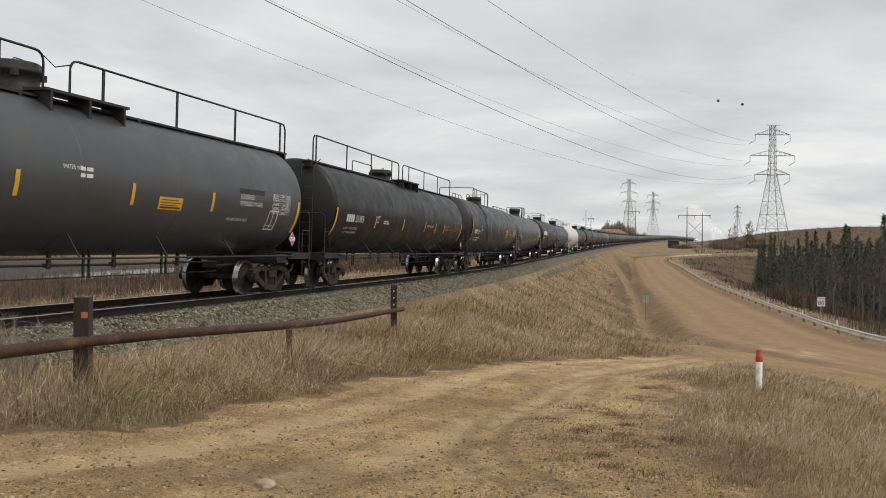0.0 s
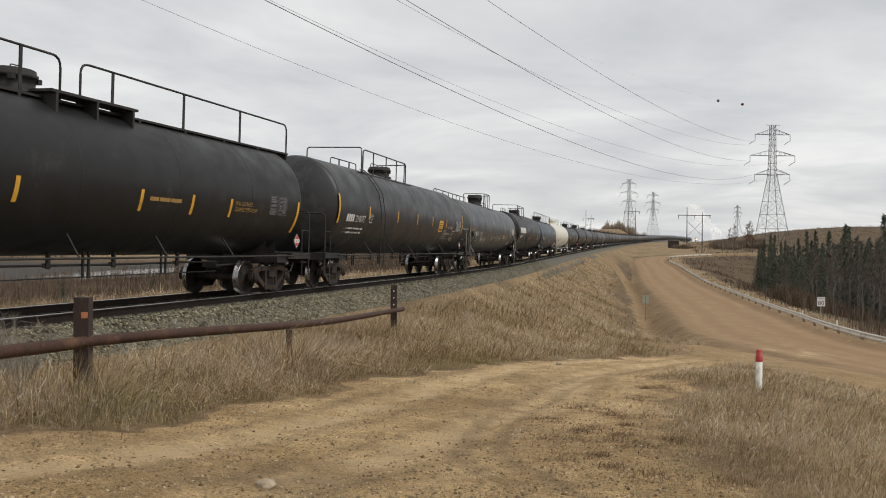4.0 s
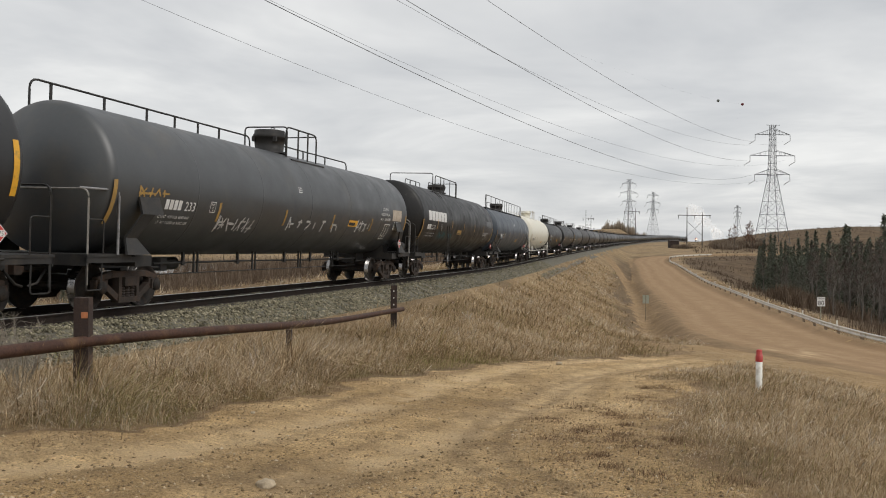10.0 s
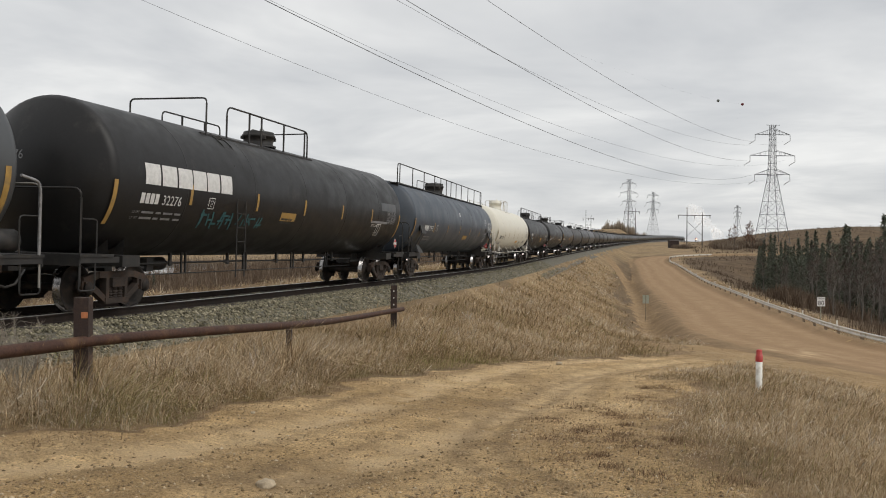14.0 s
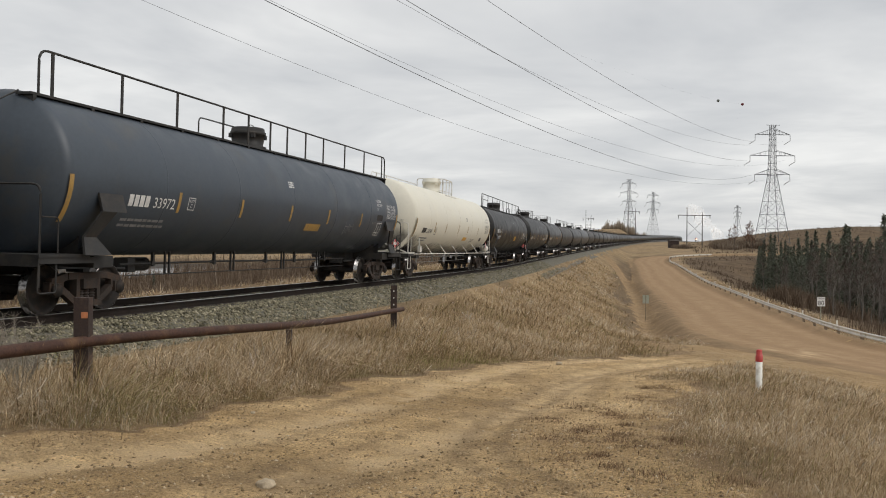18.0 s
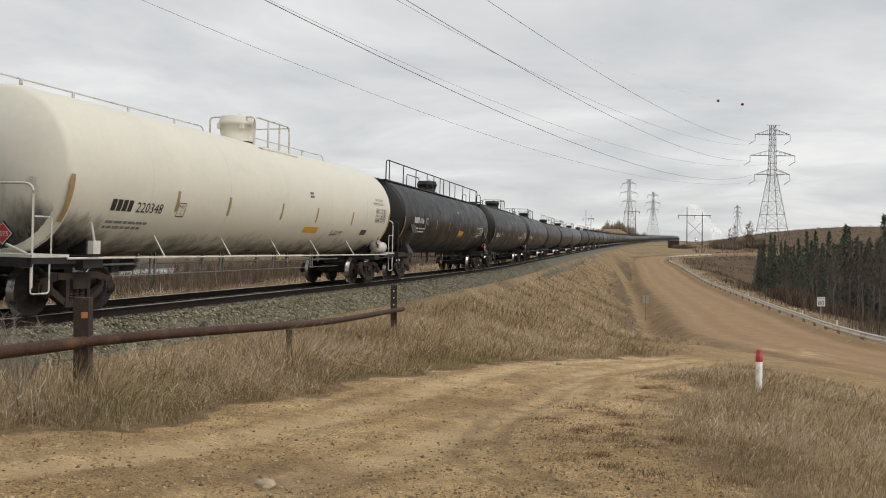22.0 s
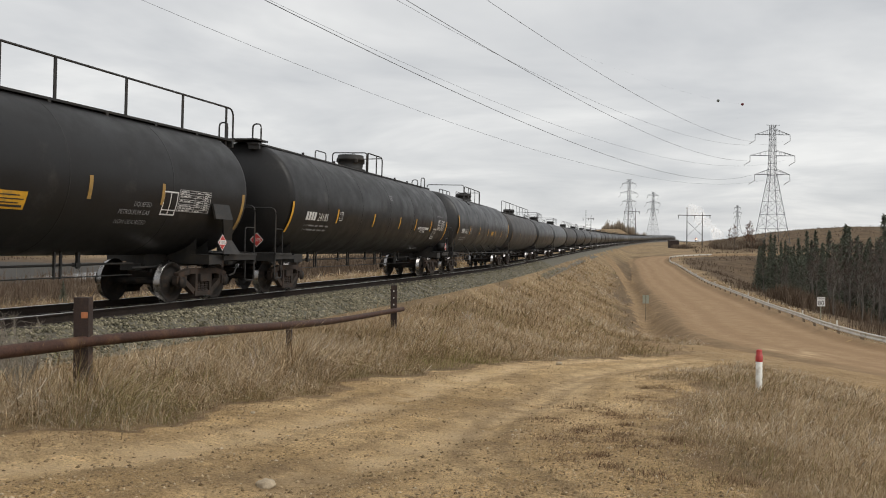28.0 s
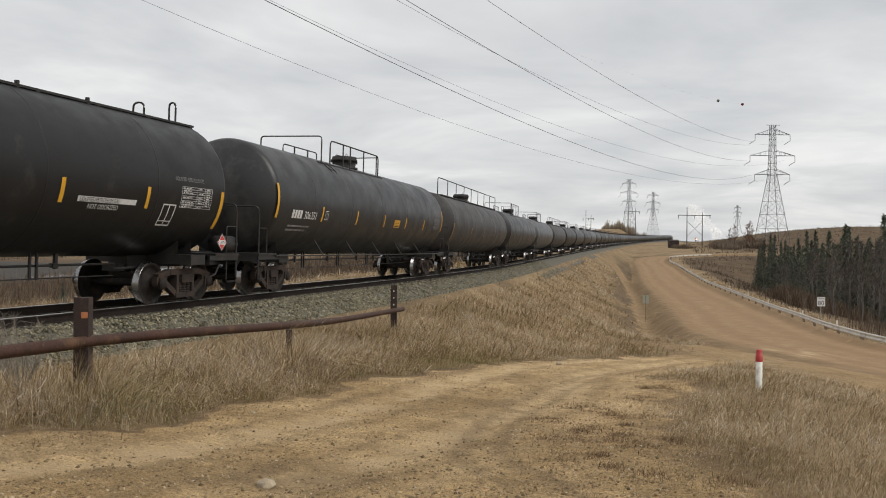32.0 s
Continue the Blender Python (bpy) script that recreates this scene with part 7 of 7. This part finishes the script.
def build_stones():
    n = 52000
    s = np.concatenate([RNG.uniform(2, 26, int(n * 0.6)), 26 + 60 * RNG.random(n - int(n * 0.6)) ** 1.5])
    lat = np.where(RNG.random(n) < 0.78, -RNG.uniform(0.9, 3.5, n), RNG.uniform(-0.7, 3.2, n))
    x, y, z = on_track(s, lat)
    z = z - 0.172 - np.clip(np.abs(lat) - 1.55, 0, None) * 0.42
    size = RNG.uniform(0.022, 0.05, n)
    ob = new("ballast_stones", stone_mesh("ballast_stones", x, y, z, size, RNG.beta(2, 2.6, n), BALLAST_STONE))
    tagged(ob, "loose grey crushed stones of the ballast", "stones", kind="stuff")
    x, y, r = fan(150000, 4.4, 30, -34, 26, 1.5)
    keep = dirt_mask(x, y) > 0.6
    rut = rut_mask(x, y)
    keep &= RNG.random(len(x)) < 1 - 0.7 * np.clip(rut, 0, 1)
    x, y, r = x[keep], y[keep], r[keep]
    n = len(x)
    size = 0.0024 + 0.017 * RNG.random(n) ** 11 + r * 0.0001
    ob = new("pebbles", stone_mesh("pebbles", x, y, ground_height(x, y) + size * 0.2, size, RNG.beta(2, 2.6, n), PEBBLE))
    tagged(ob, "pebbles and gravel strewn over sandy soil", "pebbles", kind="stuff")


def lump(name, x, y, size, mat, label, seed, flat=0.6):
    """One rounded field stone."""
    bm = bmesh.new()
    bmesh.ops.create_icosphere(bm, subdivisions=3, radius=1.0)
    for v in bm.verts:
        d = noise.noise(v.co * 1.4 + Vector((seed, 0, 0))) * 0.35 + noise.noise(v.co * 4 + Vector((seed, 3, 0))) * 0.09
        v.co *= 1 + d
        v.co.z *= flat
        v.co *= size
    me = bpy.data.meshes.new(name)
    bm.to_mesh(me)
    bm.free()
    me.materials.append(mat)
    me.polygons.foreach_set("use_smooth", [True] * len(me.polygons))
    ob = new(name, me)
    ob.matrix_basis = pose(x, y, gz(x, y) + size * flat * 0.45, 0, 0, seed * 50)
    return tagged(ob, label, "stone")


# ---------------------------------------------------------------- trees
def place_copy(ob, m):
    """A copy of a thing whose own size has been set already."""
    return copy_thing(ob, m @ Matrix.Diagonal((1 / ob.scale.x, 1 / ob.scale.y, 1 / ob.scale.z, 1)))


def spruce(name_seed, h):
    """A spruce: a straight trunk and whorls of drooping boughs made of small needle sprays."""
    rng = np.random.default_rng(name_seed)
    t = tagged(new("spruce_tree"), "dark green spruce in the valley below the road", "tree", "spruce trees in the valley")
    part("trunk", Shape().tube([(0, 0, -1.0), (0, 0, h * 0.5), (0.05, 0, h)], 0.013 * h, 6, True, 0.02), BARK, t)
    vs, fs = [], []
    levels = int(h * 3.6)
    for i in range(levels):
        f = (i + 0.3) / levels
        z = h * (0.10 + 0.90 * f)
        reach = h * 0.215 * (1 - f) ** 0.9 + 0.14
        for b in range(int(9 - 4 * f)):
            a = rng.uniform(0, 2 * math.pi)
            ln = reach * rng.uniform(0.55, 1.15)
            for k in range(7):
                u = (k + rng.uniform(0.3, 1)) / 7
                p = np.array((math.cos(a) * ln * u, math.sin(a) * ln * u, z - 0.28 * ln * u + rng.normal(0, 0.08)))
                wdt = rng.uniform(0.16, 0.36) * (1.2 - 0.5 * u) * (0.6 + 0.4 * (1 - f))
                d1, d2 = rng.normal(0, 1, 3), rng.normal(0, 1, 3)
                d1[2] -= 0.5
                d1, d2 = d1 / np.linalg.norm(d1) * wdt * 1.6, d2 / np.linalg.norm(d2) * wdt * 0.7
                j = len(vs)
                vs += [tuple(p - d2), tuple(p + d2), tuple(p + d1)]
                fs.append((j, j + 1, j + 2))
    part("crown", Shape().add(vs, fs, False), SPRUCE, t, "dark needled boughs")
    return t


def bare_tree(seed, h, label, mat=None, leaf=None, group="leafless trees in the valley"):
    """A leafless tree: trunk, limbs and fine twigs; a few leaves where some still hang."""
    rng = random.Random(seed)
    t = tagged(new("leafless_tree"), label, "tree", group)
    tk = Shape()
    bend = [(rng.uniform(-0.02, 0.02) * h * k, rng.uniform(-0.02, 0.02) * h * k, h * f) for k, f in enumerate((-0.06, 0.25, 0.5, 0.75, 1.0))]
    tk.tube(bend, 0.011 * h, 6, True, 0.015)
    limbs, twigs, leaves = Shape(), Shape(), Shape()
    for i in range(18):
        f = rng.uniform(0.3, 0.97)
        k = f * 4
        z = h * f
        base = Vector((np.interp(z, [p[2] for p in bend], [p[0] for p in bend]), np.interp(z, [p[2] for p in bend], [p[1] for p in bend]), z))
        a = rng.uniform(0, 2 * math.pi)
        ln = h * 0.26 * (1.15 - f) * rng.uniform(0.7, 1.3)
        tip = base + Vector((math.cos(a) * ln * 0.75, math.sin(a) * ln * 0.75, ln * 0.85))
        mid = (base + tip) / 2 + Vector((0, 0, -0.06 * ln))
        tk.tube([base, mid, tip], 0.0035 * h, 4, False, 0.008)
        for j in range(9):
            u = rng.uniform(0.25, 1.0)
            b = base.lerp(tip, u)
            d = Vector((rng.gauss(0, 1), rng.gauss(0, 1), rng.uniform(0.2, 1.4))).normalized() * h * rng.uniform(0.03, 0.09)
            sd = d.cross(Vector((rng.gauss(0, 1), rng.gauss(0, 1), 0.3))).normalized() * 0.026
            twigs.add([b - sd, b + sd, b + d], [(0, 1, 2)], False)
            if leaf:
                for m in range(5):
                    c = b + d * rng.uniform(0.3, 1.1)
                    e1 = Vector((rng.gauss(0, 1), rng.gauss(0, 1), rng.gauss(0, 1))).normalized() * 0.16
                    e2 = Vector((rng.gauss(0, 1), rng.gauss(0, 1), rng.gauss(0, 1))).normalized() * 0.12
                    leaves.add([c - e1, c + e2, c + e1], [(0, 1, 2)], False)
    part("trunk", tk, mat or BARK, t)
    tagged(part("twig_crown", twigs, TWIG, t), kind="stuff")
    if leaf:
        part("leaves", leaves, leaf, t, "sparse russet leaves")
    return t


def build_trees():
    rng = random.Random(4)
    protos = [spruce(11, 13.0), spruce(12, 13.0), spruce(13, 13.0)]
    spots = []
    for px, top, d in ((1345, 435, 128), (1352, 425, 120), (1364, 413, 118), (1371, 416, 112), (1382, 428, 122), (1390, 426, 116), (1400, 436, 112), (1413, 421, 118),
                       (1428, 408, 114), (1436, 425, 108), (1443, 408, 120), (1467, 407, 112), (1479, 432, 104), (1491, 418, 110), (1496, 396, 106), (1503, 401, 108),
                       (1517, 418, 104), (1539, 420, 106), (1557, 424, 100), (1565, 380, 104), (1406, 446, 100), (1420, 440, 102), (1454, 440, 100), (1532, 440, 96)):
        spots.append((px, top, d))
    for i in range(40):
        px = 1342 + 240 * (i + rng.random()) / 40
        spots.append((px, rng.uniform(424, 452) if px > 1440 else rng.uniform(432, 462), rng.uniform(118, 150)))
    for i, (px, top, d) in enumerate(spots):
        p = ray_point(px, top, d)
        g = gz(p.x, p.y)
        k = max(0.4, (p.z - g) / 13.0)
        m = pose(p.x, p.y, g, 0, 0, rng.uniform(0, 360)) @ Matrix.Diagonal((k, k, k, 1))
        if i < 3:
            protos[i].matrix_basis = m
        else:
            place_copy(protos[i % 3], m)
    for px, top, d in ((272, 480, 60), (112, 497, 33)):
        p = ray_point(px, top, d)
        g = gz(p.x, p.y)
        k = max(0.08, (p.z - g) / 13.0)
        small = place_copy(protos[0], pose(p.x, p.y, g, 0, 0, px) @ Matrix.Diagonal((k * 1.2, k * 1.2, k, 1)))
        tagged(small, "young spruce among brush on the river bank", "tree", "young spruces on the bank")
    bare = [bare_tree(31 + i, 10.0, "slender grey leafless tree in the valley") for i in range(4)]
    n = 0
    for i in range(120):
        px = rng.uniform(1345, 1600)
        d = rng.uniform(74, 112)
        top = rng.uniform(425, 490) if px > 1430 else rng.uniform(455, 505)
        p = ray_point(px, top, d)
        g = gz(p.x, p.y)
        k = (p.z - g) / 10.0
        if k < 0.35 or off_line(ROAD_LINE, np.array([p.x]), np.array([p.y]))[0][0] < 9:
            continue
        m = pose(p.x, p.y, g, 0, 0, rng.uniform(0, 360)) @ Matrix.Diagonal((k, k, k, 1))
        if n < 4:
            bare[n].matrix_basis = m
        else:
            place_copy(bare[n % 4], m)
        n += 1
    # the wood on the knoll behind the train, the thin line on the hill and the russet tree
    n = 2600
    u = RNG.random(n)
    d = RNG.uniform(640, 690, n)
    px = 1064 + 88 * u
    x = (px - 784) / 1535.6 * d
    tall = (0.55 + 0.45 * RNG.random(n)) * (6.6 + 1.6 * np.sin(u * 23) + 1.0 * np.sin(u * 61)) * np.clip(np.minimum(u, 1 - u) * 9, 0.35, 1)
    ob = new("knoll_wood", blade_mesh("knoll_wood", x, d, tall, np.full(n, 0.42), 0.8 + 0.2 * RNG.random(n), BRUSH, 0.14, (0, 0), 0.0))
    tagged(ob, "brown leafless wood on a distant knoll", "wood", kind="stuff")
    rust = bare_tree(61, 10.0, "small tree with sparse russet leaves", TWIG, REDLEAF, "small trees by the far road")
    for i, (px, top, d) in enumerate(((1327, 392, 300), (1322, 398, 306), (1300, 398, 330), (1332, 404, 296), (1211, 427, 330), (1292, 404, 350))):
        p = ray_point(px, top, d)
        g = gz(p.x, p.y)
        k = max(0.3, (p.z - g) / 10)
        m = pose(p.x, p.y, g, 0, 0, 70 * i) @ Matrix.Diagonal((k, k, k, 1))
        if i == 0:
            rust.matrix_basis = m
        else:
            place_copy(rust, m)
    side = bare_tree(71, 3.2, "small pale leafless sapling beside the track", BARK, None, "saplings beside the track")
    for i, (s, q, k) in enumerate(((12, -13, 0.9), (15, -15, 1.1), (19, -17, 0.9), (14.5, -20, 1.2), (24, -22, 1.0), (30, -26, 1.2), (40, -30, 1.3), (22, -34, 1.4))):
        x, y, z = on_track(s, -q)
        m = pose(x, y, gz(x, y), 0, 0, 50 * i) @ Matrix.Diagonal((k, k, k, 1))
        if i == 0:
            side.matrix_basis = m
        else:
            place_copy(side, m)


# ---------------------------------------------------------------- wires, water, far things
def build_wires():
    runs = (((135.28, 380.21, 47.46), (-74.26, -20, 51.53), 11.36, 0.085), ((132.86, 380.18, 39.28), (-64.14, -20, 38.2), 10.38, 0.085),
            ((149.18, 382.22, 48.04), (-86.2, -20, 52.34), 18.82, 0.05), ((134.89, 380.15, 32.86), (-68.24, -20, 34.68), 13.44, 0.085),
            ((150.98, 382.18, 39.84), (-108.54, -20, 58.87), 22.18, 0.05), ((149.28, 382.15, 32.87), (-111.77, -20, 52.74), 21.5, 0.05))
    for a, b, sag, r in runs:
        a, b = Vector(a), Vector(b)
        pts = []
        for i in range(61):
            t = i / 60
            p = a.lerp(b, t)
            p.z -= 4 * sag * t * (1 - t)
            pts.append(p)
        thing("power_cable", Shape().tube(pts, r * 0.46, 5, False), WIRE, "thin grey overhead power cable", "cable", group="overhead power cables")
    for px, py in ((1271, 178.5), (1314, 185)):
        p = ray_point(px, py, 300)
        b = thing("marker_ball", Shape().lathe([(-0.5, 0.001), (-0.43, 0.25), (-0.25, 0.43), (0, 0.5), (0.25, 0.43), (0.43, 0.25), (0.5, 0.001)], "z", 14),
                  BALLRED if px > 1300 else BALLGREY, "red aerial marker ball on a cable" if px > 1300 else "grey and dark aerial marker ball on a cable", "marker ball", group="aerial marker balls")
        b.location = p
    p, q = ray_point(1271, 178.5, 300), ray_point(1314, 185, 300)
    d = q - p
    thing("shield_wire", Shape().tube([p - d * 6 + Vector((0, 0, 9.0)), p - d * 2 + Vector((0, 0, 1.8)), p, q, q + d * 1.35 + Vector((0, 40, 1.0))], 0.006, 4, False), WIRE, "very thin steel shield wire", "cable", group="overhead power cables")


BALLRED = material("faded_red_ball", (0.16, 0.025, 0.03), 0.6, vary=0.2)
BALLGREY = material("grey_ball", (0.10, 0.12, 0.10), 0.6, vary=0.3)


def build_water():
    s, q = np.meshgrid(np.linspace(-200, 520, 60), np.linspace(55, 345, 24), indexing="ij")
    x, y, _ = on_track(s, q)
    z = np.full(x.shape, -7.65)
    ob = new("river_water", grid_mesh("river_water", x, y, z, WATER))
    tagged(ob, "still grey river water reflecting the sky", "water", kind="structure")


def build_far_things():
    a, b = ray_point(1184, 437, 372), ray_point(1199.5, 426.5, 372)
    g = gz((a.x + b.x) / 2, b.y)
    sh = Shape().box(a.x, b.x, b.y - 2, b.y + 2, g - 0.3, b.z)
    shed = tagged(new("equipment_shed"), "small dark brown trackside equipment shed", "shed")
    part("wall", sh, POSTWOOD, shed)
    part("roof", Shape().add([(a.x - 0.2, b.y - 2.2, b.z), (b.x + 0.2, b.y - 2.2, b.z), (b.x + 0.2, b.y + 2.2, b.z), (a.x - 0.2, b.y + 2.2, b.z), (a.x - 0.2, b.y, b.z + 0.5), (b.x + 0.2, b.y, b.z + 0.5)],
                             [(0, 1, 5, 4), (2, 3, 4, 5), (0, 4, 3), (1, 2, 5), (0, 3, 2, 1)], False), POLE, shed)
    p = ray_point(1231.5, 424, 640)
    sg = tagged(new("track_signal"), "trackside signal glowing orange red", "signal")
    part("mast", Shape().tube([(p.x, p.y + 0.3, gz(p.x, p.y) - 0.5), (p.x, p.y + 0.3, p.z + 1.2)], 0.15, 6), POLE, sg)
    part("hood", Shape().box(p.x - 0.6, p.x + 0.6, p.y, p.y + 0.4, p.z - 1.0, p.z + 1.0), POLE, sg, "dark signal plate")
    part("lens", Shape().lathe([(p.y - 0.15, 0.001), (p.y - 0.1, 0.45), (p.y + 0.1, 0.45)], "y", 14, (p.x, 0, p.z)), LAMP, sg, "glowing orange red lens")
    for px, py, d, n, seed in ((1240, 374, 1500, 8, 5), (1082, 394, 1600, 4, 6)):
        rng = random.Random(seed)
        st = tagged(new("steam_plume"), "white steam rising from a distant plant", "steam")
        for i in range(n):
            f = i / n
            c = ray_point(px + rng.uniform(-7, 7) + 28 * (1 - f) - 18 * f, py + 40 * (1 - f) + rng.uniform(-5, 5) - 6 * f, d + rng.uniform(-20, 20))
            r = rng.uniform(6.0, 11.0)
            part("puff", Shape().lathe([(-r, 0.01), (-r * 0.85, r * 0.55), (-r * 0.4, r * 0.92), (0, r), (r * 0.4, r * 0.92), (r * 0.85, r * 0.55), (r, 0.01)], "z", 16, c), STEAM, st)


GREYTWIG = material("grey_dead_twigs", (0.27, 0.235, 0.19), 0.9, vary=0.3, scale=8)


def build_dead_weed():
    """A grey twiggy weed behind the barrier."""
    rng = random.Random(9)
    x, y = -4.68, 9.6
    z = gz(x, y)
    sh = Shape()
    for i in range(46):
        a, ln = rng.uniform(0, 2 * math.pi), rng.uniform(0.5, 1.05)
        tip = Vector((x + math.cos(a) * ln * 0.42, y + math.sin(a) * ln * 0.42, z + ln))
        mid = Vector((x, y, z)).lerp(tip, 0.5) + Vector((0, 0, 0.05))
        sh.tube([(x, y, z - 0.05), mid, tip], 0.0045, 4, False, 0.0016)
        for j in range(16):
            b = mid.lerp(tip, rng.random())
            d = Vector((rng.gauss(0, 1), rng.gauss(0, 1), rng.uniform(0.3, 1.5))).normalized() * rng.uniform(0.05, 0.16)
            sh.tube([b, b + d], 0.0022, 3, False, 0.0012)
    thing("dead_weed", sh, GREYTWIG, "grey twiggy dead weed beside the pipe barrier", "weed")


build_dead_weed()
build_grass()
build_weeds()
build_brush()
build_stones()
lump("field_stone", -1.24, 6.13, 0.066, ROCK, "pale rounded stone lying on the dirt track", 1.0)
lump("field_stone", -2.05, 9.4, 0.026, ROCK, "small pale stone at the edge of the grass", 2.0)
lump("field_stone", 2.6, 19.3, 0.08, ROCK, "pale stone on the grass bank", 3.0)
build_trees()
build_wires()
build_water()
build_far_things()

motions()
